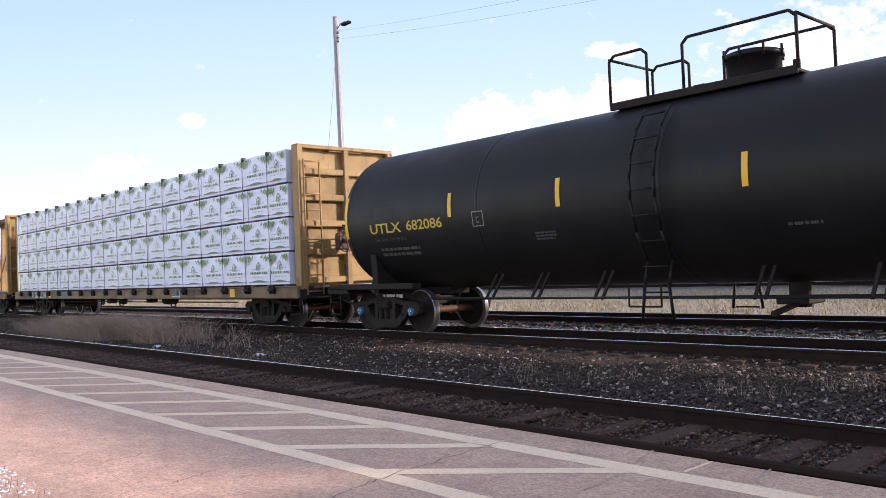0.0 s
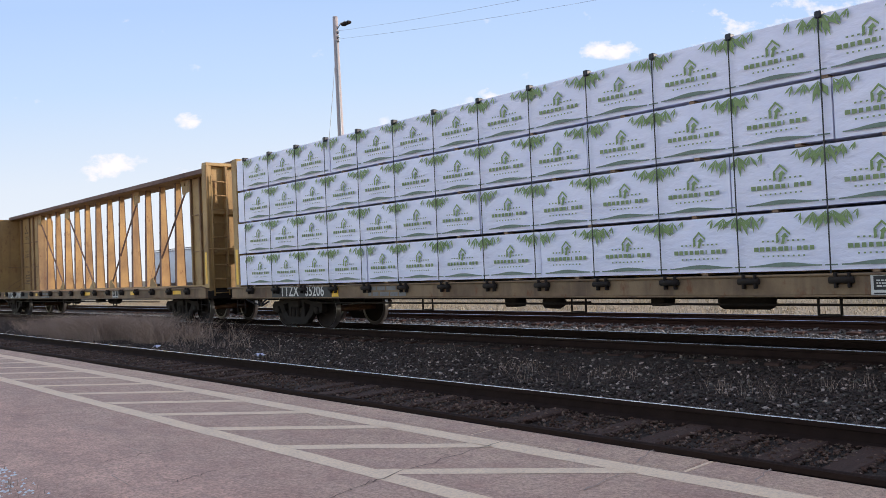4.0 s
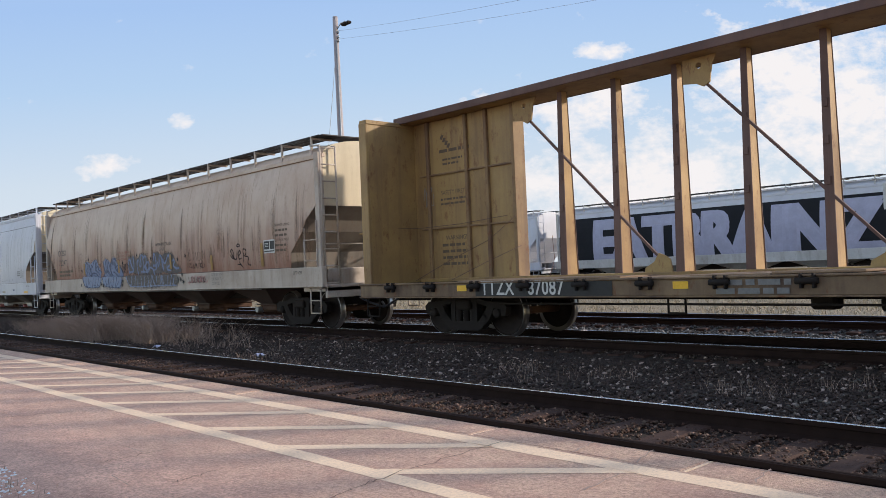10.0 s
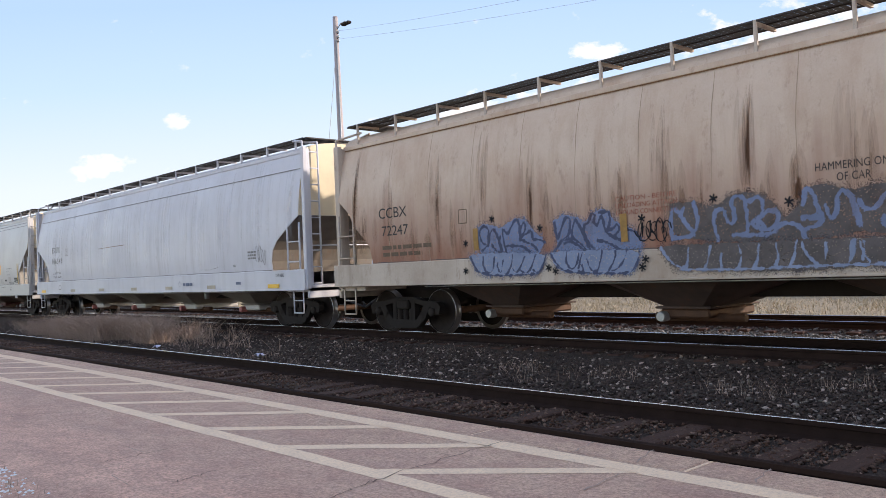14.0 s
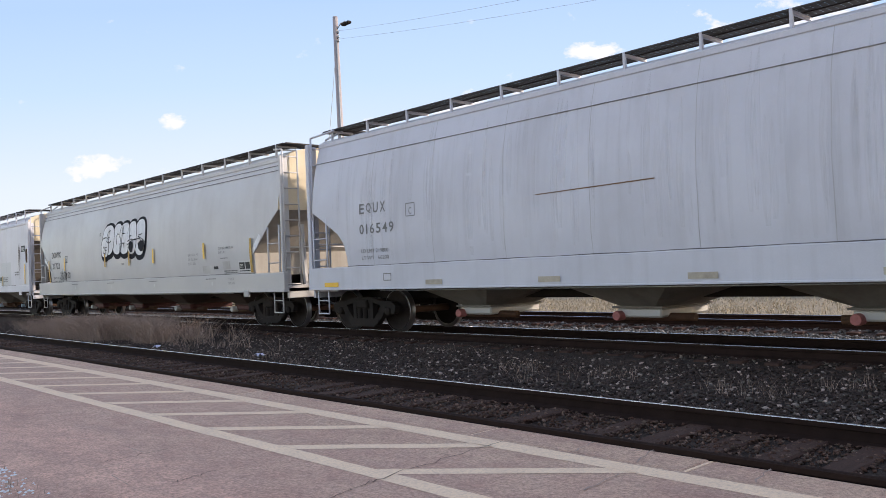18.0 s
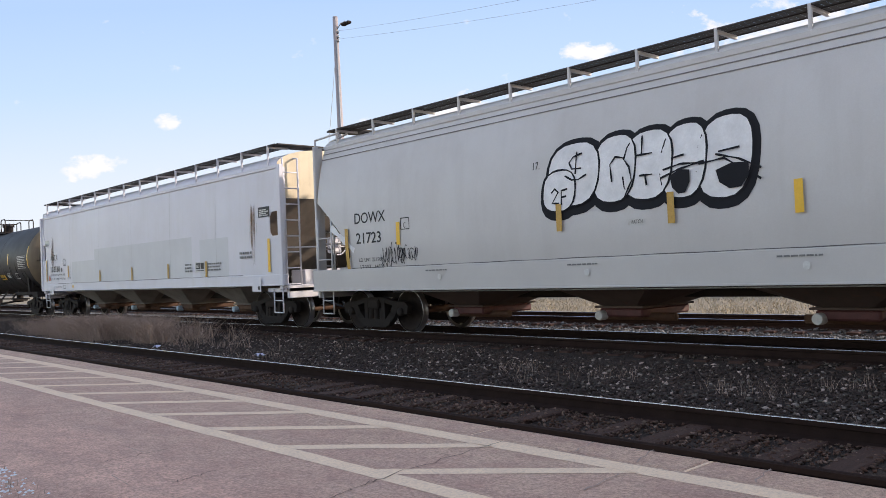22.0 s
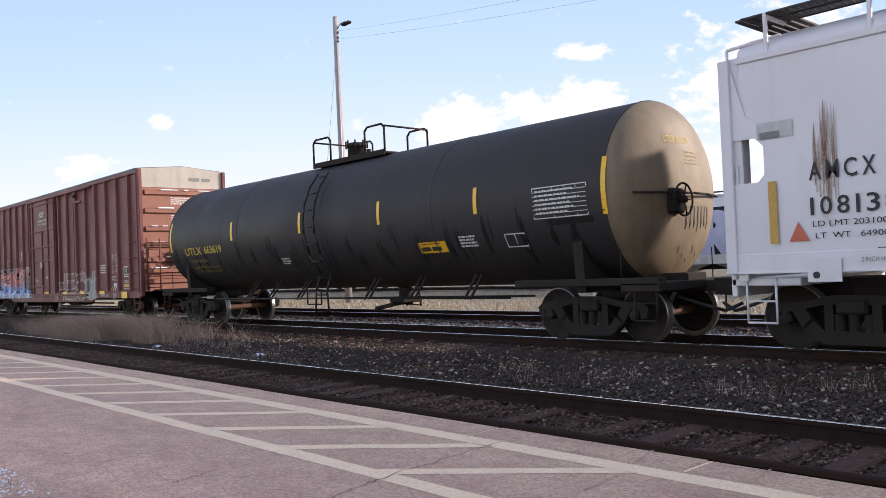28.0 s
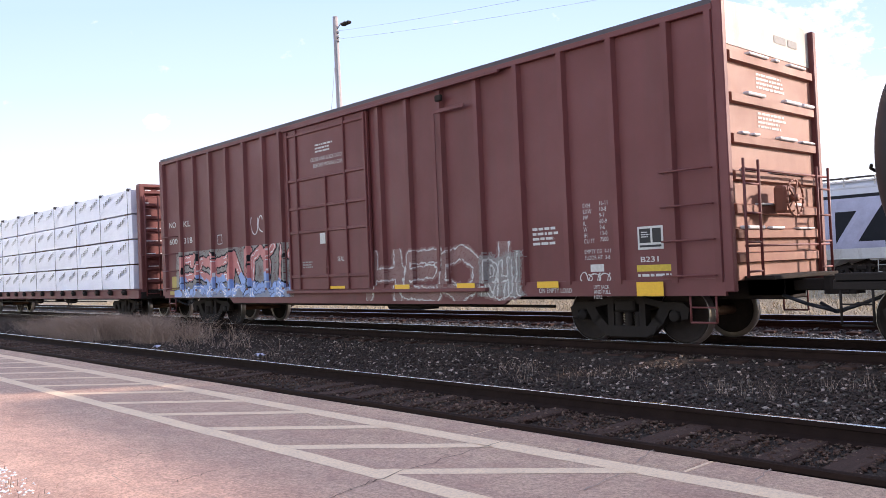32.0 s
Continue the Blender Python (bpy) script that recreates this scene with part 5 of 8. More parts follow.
def write_spaced(car, text, x0, x1, z0, z1, place, mat, bold, gap=0.4):
    """Stencilled letters, each in a field of its own, well apart."""
    wide = [0.55 if c == "1" else 1.0 for c in text]
    unit = (x1 - x0) / (sum(wide) + gap * (len(text) - 1))
    x = x0
    for c, w in zip(text, wide):
        write_fit(car, "letter", c, x + (0.12 * unit if c == "1" else 0.0), x + w * unit * (0.75 if c == "1" else 1.0), z0, z1, place, mat, bold)
        x += (w + gap) * unit


def chart(car, x0, x1, z0, z1, place, seed=1):
    """A black data panel with a white border and small print."""
    panel(car, x0, x1, z0, z1, lambda u, v, out=0.0: place(u, v, 0.006), M["letter_white"], "data_panel")
    b = 0.035
    xm = x0 + (x1 - x0) * 0.55
    zl = z0 + (z1 - z0) * 0.24
    for a, c, d, e in ((x0 + b, xm - b / 2, zl + b / 2, z1 - b), (xm + b / 2, x1 - b, zl + b / 2, z1 - b), (x0 + b, x1 - b, z0 + b, zl - b / 2)):
        panel(car, a, c, d, e, lambda u, v, out=0.0: place(u, v, 0.010), M["ink"], "data_field")
    bars(car, x0 + 0.07, z1 - 0.10, 3, (x1 - x0) * 0.34, 0.016, lambda u, v: place(u, v, 0.014), M["letter_white"], 2.2, seed=seed)


def frame_box(car, x0, x1, z0, z1, place, mat, w=0.02):
    s = join([strip([(x0, z0), (x1, z0)], w, place), strip([(x1, z0), (x1, z1)], w, place), strip([(x1, z1), (x0, z1)], w, place), strip([(x0, z1), (x0, z0)], w, place)])
    part("stencil_box", s, mat, car)


def write_fit(car, name, text, x0, x1, z0, z1, place, mat, bold):
    """Big painted letters that fill a given field."""
    flat = letters(text, 3.0, lambda u, v: (u, 0, v), bold, 0.98)
    bm = bmesh.new()
    bm.from_mesh(flat)
    for i in range(1, 14):
        bmesh.ops.bisect_plane(bm, geom=bm.verts[:] + bm.edges[:] + bm.faces[:], plane_co=(0, 0, 0.17 * i), plane_no=(0, 0, 1))
    bm.to_mesh(flat)
    bm.free()
    lo = [min(v.co[k] for v in flat.vertices) for k in (0, 2)]
    hi = [max(v.co[k] for v in flat.vertices) for k in (0, 2)]
    for v in flat.vertices:
        v.co = place(x0 + (x1 - x0) * (v.co.x - lo[0]) / (hi[0] - lo[0]), z0 + (z1 - z0) * (v.co.z - lo[1]) / (hi[1] - lo[1]))
    flat.update()
    return part(name, flat, mat, car)


HAND = {"S": [[(0.9, 0.9), (0.5, 1.02), (0.1, 0.8), (0.45, 0.52), (0.8, 0.28), (0.45, 0.0), (0.0, 0.12)]], "U": [[(0.0, 0.9), (0.05, 0.25), (0.35, 0.0), (0.75, 0.2), (0.85, 1.0)]],
        "E": [[(0.9, 1.05), (0.15, 0.9), (0.1, 0.05), (1.0, 0.1)], [(0.1, 0.5), (0.7, 0.6)]], "R": [[(0.1, 0.0), (0.12, 1.0), (0.7, 0.95), (0.75, 0.6), (0.12, 0.45), (1.15, -0.2)]],
        "L": [[(0.0, 1.0), (0.05, 0.0), (0.8, 0.08)]], "I": [[(0.4, 1.0), (0.45, 0.0)]], "V": [[(0.0, 1.0), (0.42, 0.0), (0.9, 1.05)]], "N": [[(0.0, 0.0), (0.06, 1.0), (0.75, 0.0), (0.85, 1.05)]]}


def hand_tag(car, text, x, z, w, h, place, mat, width):
    """Letters written by hand with a paint marker, one part for each."""
    for i, ch in enumerate(text):
        sh = [strip(fine_line([(x + w * i + u * w * 0.8, z + v * h + 0.02 * math.sin(i * 2)) for u, v in st], 0.04), width, lambda u, v: place(u, v, 0.008)) for st in HAND[ch]]
        part("graffiti_letter", join(sh), mat, car)


# ---- tank car ----
RUNG = Shape().rod((-0.22, 0, 0), (0.22, 0, 0), 0.017, 6).mesh("rung")


def tank_car(x, half, toff, body, label, head=None, plat=(-0.5, 1.7), cap="steel_dark", radius=1.49, zc=2.56, strips=(), end_strip=(), rail=0.84, manway=(0.84, 0.46, 0.53), loops=(0.75, 1.85), hd=0.78):
    car = new_car("tank_car", x, label)
    prof = [(radius, -half + hd + (2 * half - 2 * hd) * i / 8) for i in range(9)]
    part("tank_shell", Shape().lathe(prof, (0, 0, zc), 56, "x", caps=False), body, car)
    for k, nm in ((-1, "tank_head"), (1, "tank_head")):
        pr = [(radius * math.cos(i * math.pi / 20), k * (half - hd + hd * math.sin(i * math.pi / 20))) for i in range(11)]
        pr[-1] = (0.0, k * half)
        part(nm, Shape().lathe(pr, (0, 0, zc), 56, "x", caps=False), (head if k == 1 and head else body), car)
    for px in (-half + hd, -half * 0.45, 0.0, half * 0.45, half - hd):
        part("weld_band", Shape().lathe([(radius, px - 0.03), (radius + 0.006, px - 0.02), (radius + 0.006, px + 0.02), (radius, px + 0.03)], (0, 0, zc), 56, "x", caps=False), body, car)

    def place(u, v, out=0.006):
        r = radius + out
        dz = max(-r * 0.98, min(r * 0.98, v - zc))
        return (u, -math.sqrt(r * r - dz * dz), zc + dz)

    for px, z0, z1 in strips:
        panel(car, px - 0.048, px + 0.048, z0, z1, place, M["reflector"], "reflective_strip", 0.008, 5)
    for px, z0, z1 in end_strip:
        s = Shape()
        vs = []
        for j in range(9):
            v = z0 + (z1 - z0) * j / 8
            for u in (px - 0.06, px + 0.06):
                t = (abs(u) - (half - hd)) / hd
                r = (radius + 0.012) * math.sqrt(max(0.0, 1 - max(0.0, t) ** 2))
                vs.append((u, -math.sqrt(max(0.01, r * r - (v - zc) ** 2)), v))
        s.add(vs, [(2 * j, 2 * j + 1, 2 * j + 3, 2 * j + 2) for j in range(8)])
        part("reflective_strip", s, M["reflector"], car)
    # underframe
    for k in (-1, 1):
        part("stub_sill", Shape().box(k * (toff - 1.3), k * (half + 0.1), -0.3, 0.3, 0.80, 1.12, 0.02), M["steel_dark"], car)
    part("side_pipe", Shape().rod((-half * 0.66, -1.3, 0.76), (half * 0.66, -1.3, 0.76), 0.018, 8), M["black_tank"], car, "long handrail pipe under the tank")
    for k in (-1, 1):
        part("saddle", Shape().prism([(-1.3, 0.86), (1.3, 0.86), (1.36, 1.72), (1.1, 1.35), (0.5, 1.1), (-0.5, 1.1), (-1.1, 1.35), (-1.36, 1.72)], k * toff - 0.1, k * toff + 0.1, "x"), M["steel_dark"], car)
        part("end_platform", Shape().box(k * (toff + 0.9), k * (half + 0.30), -1.45, 1.45, 0.86, 1.0, 0.012).box(k * (toff - 1.4), k * (toff + 1.6), -1.45, -1.2, 0.96, 1.08, 0.01), M["steel_dark"], car)
        for y in (-1.42, 1.42):
            steps(car, k * (half + 0.02), y, 0.40, 0.95, M["steel_dark"], 0.4)
            part("grab_rail", Shape().rod((k * (half - 0.42), y, 1.0), (k * (half - 0.42), y, 1.55), 0.012, 6), M["steel_dark"], car)
        s = Shape()
        pts = [(k * (half + 0.1 - 0.3 * (abs(t) ** 2)), 1.3 * t, 2.45) for t in (-1, -0.7, -0.35, 0, 0.35, 0.7, 1)]
        s.pipe(pts, 0.022, 6)
        part("head_handrail", s, M["steel_dark"], car)
    brake_wheel(car, half + 0.15, -0.39, 2.33, M["steel_dark"])
    # ladder down the middle
    for y in (-1, 1):
        lad = None
        for dx in (-0.22, 0.22):
            px = dx - 0.2
            pts = [(px, y * (math.sqrt((radius + 0.16) ** 2 - (z - zc) ** 2)), z) for z in (1.35, 1.8, 2.3, 2.62, 3.0, 3.4, 3.75)]
            pts = [(px + 0.06 * (1 if dx > 0 else -1), y * 1.42, 0.42), (px, y * 1.42, 0.95)] + pts
            lad = part("ladder" if lad is None else "stile", Shape().pipe(pts, 0.026, 6), body, car if lad is None else lad)
        for i in range(9):
            z = 0.45 + i * 0.4
            yy = 1.42 if z < 1.4 else math.sqrt((radius + 0.16) ** 2 - (z - zc) ** 2)
            rg = part("rung", RUNG, body, lad)
            rg.location = (-0.2, y * yy, z)
    # dome platform and rails
    zt = zc + radius
    x0, x1 = plat
    xm = (x0 + x1) / 2
    part("platform_deck", Shape().box(x0, x1, -0.66, 0.66, zt - 0.06, zt - 0.01, 0.01).box(x0, x1, -0.70, -0.64, zt - 0.10, zt + 0.03, 0.01).box(x0, x1, 0.64, 0.70, zt - 0.10, zt + 0.03, 0.01), M["steel_dark"], car)
    part("manway", Shape().lathe([(manway[1] - 0.04, zt - 0.05), (manway[1] - 0.04, zt + manway[2] - 0.13), (manway[1], zt + manway[2] - 0.13), (manway[1], zt + manway[2] - 0.05), (manway[1] - 0.08, zt + manway[2] - 0.02), (0.0, zt + manway[2])], (manway[0], 0, 0), 26, "z"), body, car)
    for q in range(8):
        a = q * math.tau / 8
        part("lid_bolt", Shape().rod((manway[0] + manway[1] * math.cos(a), manway[1] * math.sin(a), zt + manway[2] - 0.16), (manway[0] + manway[1] * math.cos(a), manway[1] * math.sin(a), zt + manway[2] + 0.03), 0.022, 6), M["steel_dark"], car)
    part("valve_box", Shape().box(manway[0] - 1.0, manway[0] - 0.75, -0.2, 0.2, zt - 0.02, zt + 0.16, 0.03).rod((manway[0] + manway[1] + 0.22, 0, zt), (manway[0] + manway[1] + 0.22, 0, zt + 0.26), 0.06), M["steel_dark"], car)
    for y in (-0.66, 0.66):
        for a, b2 in ((x0, x0 + loops[0]), (x1 - loops[1], x1)):
            part("safety_rail", Shape().pipe([(a, y, zt - 0.02), (a, y, zt + rail - 0.09), (a + 0.10, y, zt + rail), (b2 - 0.10, y, zt + rail), (b2, y, zt + rail - 0.09), (b2, y, zt - 0.02)], 0.026, 7), M["steel_dark"], car)
    for px in (x0, x1):
        part("safety_rail", Shape().pipe([(px, -0.66, zt + rail - 0.05), (px, 0.66, zt + rail - 0.05)], 0.024, 6), M["steel_dark"], car)
    # bottom valve and pipes
    part("bottom_outlet", Shape().rod((xm + 1.2, 0, 0.55), (xm + 1.2, 0, 1.1), 0.16, 12).box(xm + 0.95, xm + 1.45, -0.3, 0.3, 0.6, 0.72, 0.02).rod((xm + 1.2, -0.9, 0.5), (xm + 1.2, 0, 0.62), 0.05, 8), M["steel_dark"], car)
    part("brake_rod", Shape().rod((-toff + 1.4, -0.9, 0.72), (toff - 1.4, -0.9, 0.78), 0.022, 6).pipe([(xm - 1.0, -1.3, 0.95), (xm - 1.0, -1.3, 0.62), (xm - 0.4, -1.3, 0.62), (xm - 0.4, -1.3, 0.95)], 0.018, 6), M["steel_dark"], car)
    for px in (-half * 0.46, -half * 0.33, -half * 0.17, half * 0.15, half * 0.33, half * 0.52):
        part("rail_bracket", Shape().bar((px, -1.3, 0.74), (px, -0.95, 1.2), 0.05, 0.03).bar((px + 0.16, -1.3, 0.74), (px + 0.16, -0.95, 1.2), 0.05, 0.03), M["steel_dark"], car)
    end_gear(car, half + 0.15)
    for k in (-1, 1):
        truck(car, k * toff, cap if k < 0 else "steel_dark")
    return car, place


# ---- box car ----
POSTS = []


def box_car(x, half, toff):
    car = new_car("box_car", x, "oxide red high box car with graffiti along its lower side")
    z1, w = 5.06, 1.50
    part("body", Shape().box(-half, half, -w, w, 1.0, z1, 0.01), M["oxide"], car)

    def place(u, v, out=0.006):
        return (u, -w - out, v)

    part("roof", Shape().prism([(-w - 0.08, z1 - 0.05), (-w - 0.08, z1 + 0.03), (0, z1 + 0.16), (w + 0.08, z1 + 0.03), (w + 0.08, z1 - 0.05)], -half + 0.01, half - 0.01, "x"), M["roof_dark"], car, "dark weathered roof sheet")
    for y in (-1, 1):
        part("side_sill", Shape().prism([(-half, 1.05), (half, 1.05), (half, 0.80), (toff - 2.1 + 0.0, 0.80), (toff - 2.3, 0.66), (-toff + 2.3, 0.66), (-toff + 2.1, 0.80), (-half, 0.80)], y * 1.50, y * 1.57), M["oxide"], car)
        part("top_plate", Shape().box(-half, half, y * 1.5, y * 1.585, z1 - 0.14, z1 - 0.04, 0.01), M["oxide"], car)
        post = Shape().prism([(-0.085, y * 1.49), (-0.05, y * 1.595), (0.05, y * 1.595), (0.085, y * 1.49)], 1.0, z1 - 0.13, "z").mesh("side_post")
        door0, door1 = -2.06, 1.19
        xs = [2.49 + 1.018 * i for i in range(7)] + [-8.2 + 0.985 * i for i in range(6)] + [-half + 0.1, 1.55, -2.45]
        POSTS[:] = xs
        for px in xs + [half - 0.08]:
            o = part("side_post", post, M["oxide"], car)
            o.location = (px, 0, 0)
        d = part("door", Shape().box(door0, door1, y * 1.52, y * 1.60, 0.98, z1 - 0.2, 0.015), M["oxide"], car)
        for px in (door0 + 0.06, door0 + 0.46, door0 + 1.65, door0 + 2.42, door1 - 0.06):
            part("door_bar", Shape().box(px - 0.032, px + 0.032, y * 1.59, y * 1.65, 1.0, 3.6 if px == door0 + 1.65 else z1 - 0.22, 0.012), M["oxide"], d)
        for zz in (1.30, 2.36, 2.94, 3.62, 4.72):
            part("door_rib", Shape().box(door0 + 0.05, door1 - 0.05, y * 1.59, y * 1.635, zz - 0.04, zz + 0.04, 0.014), M["oxide"], d)
        part("door_track", Shape().box(door0 - 0.1, half - 4.2, y * 1.58, y * 1.66, z1 - 0.2, z1 - 0.14, 0.008), M["oxide"], d)
        part("door_track", Shape().box(door0 - 0.1, door1 + 3.5, y * 1.56, y * 1.68, 0.90, 0.97, 0.008), M["oxide"], d)
        part("door_lever", Shape().bar((door0 + 1.62, y * 1.66, 1.35), (door0 + 1.68, y * 1.66, 2.1), 0.04, 0.03).bar((door0 + 1.5, y * 1.66, 1.5), (door0 + 1.75, y * 1.66, 1.5), 0.03, 0.03), M["oxide"], d)
        part("side_panel", Shape().box(3.35, 4.25, y * 1.595, y * 1.62, z1 - 0.66, z1 - 0.58, 0.008).box(3.33, 3.41, y * 1.595, y * 1.62, 1.3, z1 - 0.66, 0.008), M["oxide"], car)
        part("hook", Shape().box(3.5, 3.68, y * 1.6, y * 1.68, z1 - 0.44, z1 - 0.32, 0.02), M["steel_dark"], car)
        for k in (-1, 1):
            for i in range(4):
                zz = 1.1 + i * 0.52
                part("grab_iron", Shape().pipe([(k * (half - 0.95), y * 1.53, zz), (k * (half - 0.95), y * 1.66, zz), (k * (half - 0.12), y * 1.66, zz), (k * (half - 0.12), y * 1.53, zz)], 0.017, 6), M["oxide"], car)
            steps(car, k * (half - 0.4), y * 1.5, 0.40, 0.85, M["oxide"])
    # ends
    for k in (-1, 1):
        # end wall and ribs wear the red with painted sunlight
        e = part("end_wall", Shape().box(k * half, k * (half + 0.05), -1.5, 1.5, 1.0, 4.46, 0.01), M["oxide_sunlit"], car)
        part("end_cap", Shape().prism([(-1.5, 4.46), (1.5, 4.46), (1.5, 5.07), (0, 5.20), (-1.5, 5.07)], k * half, k * (half + 0.055), "x"), M["cap_grey"], car, "white painted top of the end")
        for i, zz in enumerate((1.35, 1.70, 2.06, 2.55, 3.09, 3.69, 4.30)):
            o = [(k * (half + 0.04), zz - 0.10), (k * (half + 0.13), zz - 0.08), (k * (half + 0.13), zz + 0.04), (k * (half + 0.04), zz + 0.07)]
            part("end_rib", Shape().prism(o, -1.36, 1.36), M["oxide_sunlit"], e)
            if k == 1 and i > 0:
                r = random.Random(i)
                s = Shape()
                y = -1.3 + r.uniform(0, 0.6)
                while y < 1.1:
                    ln = r.uniform(0.15, 0.7)
                    s.box(half + 0.07, half + 0.17, y, y + ln, zz + 0.05, zz + 0.075 + 0.03 * r.random(), 0.02)
                    y += ln + r.uniform(0.05, 0.7)
                part("snow_crust", s, M["snow"], e, "thin snow lying on a rib")
        for y in (-1.5, 1.5):
            part("corner_post", Shape().box(k * (half - 0.02), k * (half + 0.14), y - 0.07, y + 0.05, 0.85, 5.06, 0.015), M["oxide"], car)
        end_ladder(car, k * (half + 0.28), -1.42, -0.98, 1.05, 2.75, 0.42, M["oxide"])
        end_ladder(car, k * (half + 0.28), 0.98, 1.42, 1.05, 2.75, 0.42, M["oxide"])
        part("end_rail", Shape().pipe([(k * (half + 0.26), -1.42, 2.6), (k * (half + 0.26), 1.42, 2.6)], 0.02, 6).pipe([(k * (half + 0.26), -1.42, 1.5), (k * (half + 0.26), 1.42, 1.5)], 0.02, 6), M["oxide"], car)
        part("end_platform", Shape().box(k * half, k * (half + 0.5), -1.1, 1.1, 1.0, 1.06, 0.01).box(k * (half - 0.3), k * (half + 0.3), -0.35, 0.35, 0.72, 1.0, 0.02), M["steel_dark"], car)
        brake_wheel(car, k * (half + 0.45), -0.2, 2.2, M["oxide_sunlit"]) if k == 1 else None
    part("center_sill", Shape().box(-half - 0.3, half + 0.3, -0.35, 0.35, 0.68, 1.0, 0.02), M["steel_dark"], car)
    part("brake_pipe", Shape().rod((-toff + 1.5, -1.1, 0.62), (toff - 1.5, -1.1, 0.60), 0.03, 6).box(1.0, 2.2, -1.1, -0.5, 0.5, 0.78, 0.06), M["steel_dark"], car)
    end_gear(car, half + 0.45)
    for k in (-1, 1):
        truck(car, k * toff)
    return car, place


# ---- centerbeam car ----
def centerbeam(x, half, toff, mat, sill_mat, label, truss=True, top=4.68, wood=True, ribs=(1.2, 1.9, 2.6, 3.25, 3.9), posts=(-0.02,), rib_h=0.08, snow=False):
    car = new_car("centerbeam_car", x, label)
    for y in (-1, 1):
        part("side_sill", Shape().box(-half, half, y * 1.50, y * 1.62, 0.80, 1.06, 0.015), sill_mat, car)
        part("sill_flange", Shape().box(-half, half, y * 1.44, y * 1.65, 1.055, 1.085, 0.008).box(-half, half, y * 1.46, y * 1.645, 0.78, 0.805, 0.008), sill_mat, car)
        br = Shape().box(-0.10, -0.07, y * 1.60, y * 1.70, 0.90, 1.10, 0.008).box(0.07, 0.10, y * 1.60, y * 1.70, 0.90, 1.10, 0.008).rod((-0.16, y * 1.67, 1.0), (0.14, y * 1.67, 1.0), 0.045, 8).mesh("strap_winch")
        for i in range(18):
            o = part("strap_winch", br, M["steel_dark"], car)
            o.location = (-half + 1.1 + (2 * half - 2.2) * i / 17, 0, 0)
    part("deck", Shape().box(-half + 0.1, half - 0.1, -1.47, 1.47, 1.0, 1.065, 0.01), M["steel_dark"], car)
    if truss and wood:
        bd = Shape().box(-0.62, 0.62, -1.5, -0.35, 1.068, 1.105, 0.008).mesh("deck_board")
        for i in range(15):
            o = part("deck_board", bd, M["deck_wood"], car)
            o.location = (-half + 3.6 + 1.26 * i, 0, 0.012 * math.sin(i * 1.7))
            o.rotation_euler = (0.012 * math.sin(i * 2.3), 0, 0.01 * math.sin(i))
    part("center_sill", Shape().box(-half + 0.1, half - 0.1, -0.3, 0.3, 0.68, 1.0, 0.02), M["steel_dark"], car)
    bt = top - (0.20 if truss else 0.08)
    for k in (-1, 1):
        # bulkhead: plate, ribs and posts
        b = part("bulkhead", Shape().box(k * (half - 0.24), k * (half - 0.15), -1.44, 1.44, 1.0, bt, 0.012), mat, car)
        for y in (-1.40, *posts, 1.40):
            pw_ = 0.08 if y in (-1.40, 1.40, posts[0]) else 0.05
            part("bulkhead_post", Shape().box(k * (half - 0.16), k * half, y - pw_, y + pw_, 0.82, bt, 0.02), mat, b)
        for y in (-1.46, 1.46):
            part("bulkhead_flange", Shape().box(k * (half - 0.25), k * (half + 0.01), y - 0.04, y + 0.04, 0.82, bt + 0.02, 0.015), mat, b)
        for zz in ribs:
            part("bulkhead_rib", Shape().box(k * (half - 0.16), k * (half - 0.03), -1.34, 1.34, zz - rib_h, zz + rib_h, 0.02), mat, b)
            if snow and k == 1:
                rr = random.Random(int(zz * 100))
                cr = Shape()
                for q in range(5):
                    ya = -1.4 + 0.55 * q + rr.uniform(0, 0.2)
                    cr.box(half - 0.15, half - 0.04, ya, ya + rr.uniform(0.15, 0.5), zz + rib_h, zz + rib_h + 0.03, 0.012)
                part("snow_crust", cr, M["snow"], b, "old snow on a shelf rib")
        part("bulkhead_cap", Shape().box(k * (half - 0.26), k * (half + 0.0), -1.49, 1.49, bt - 0.02, bt + 0.08, 0.015), mat, b)
        end_ladder(car, k * (half + 0.06), -1.36, -0.9, 0.85, bt - 0.3, 0.40, mat)
        end_ladder(car, k * (half + 0.06), 0.95, 1.40, 0.85, 2.6, 0.40, mat)
        part("end_rail", Shape().pipe([(k * (half + 0.10), -1.5, 2.2), (k * (half + 0.10), 1.5, 2.2)], 0.02, 6), mat, car)
        part("end_platform", Shape().box(k * half, k * (half + 0.42), -0.95, 0.55, 1.02, 1.06, 0.01), M["galv"], car, "pale grey brake step")
        part("brake_chain", Shape().pipe([(k * (half + 0.3), -0.32, 1.9 - 0.14 * j) for j in range(7)], 0.016, 5), M["post_rust"], car)
        part("end_beam", Shape().box(k * (half - 0.2), k * (half + 0.02), -1.55, 1.55, 0.76, 1.0, 0.02).box(k * (half - 0.6), k * (half + 0.35), -0.35, 0.35, 0.66, 0.98, 0.03), M["steel_dark"], car)
        for y in (-1.5, 1.5):
            steps(car, k * (half - 0.3), y, 0.38, 0.82, M["steel_dark"])
    brake_wheel(car, half + 0.32, -0.35, 2.15, M["post_rust"])
    # centre beam
    tz = top - 0.15
    part("top_chord", Shape().box(-half + 0.05, half - 0.05, -0.51, 0.51, tz + 0.01, tz + 0.13, 0.012), mat, car)
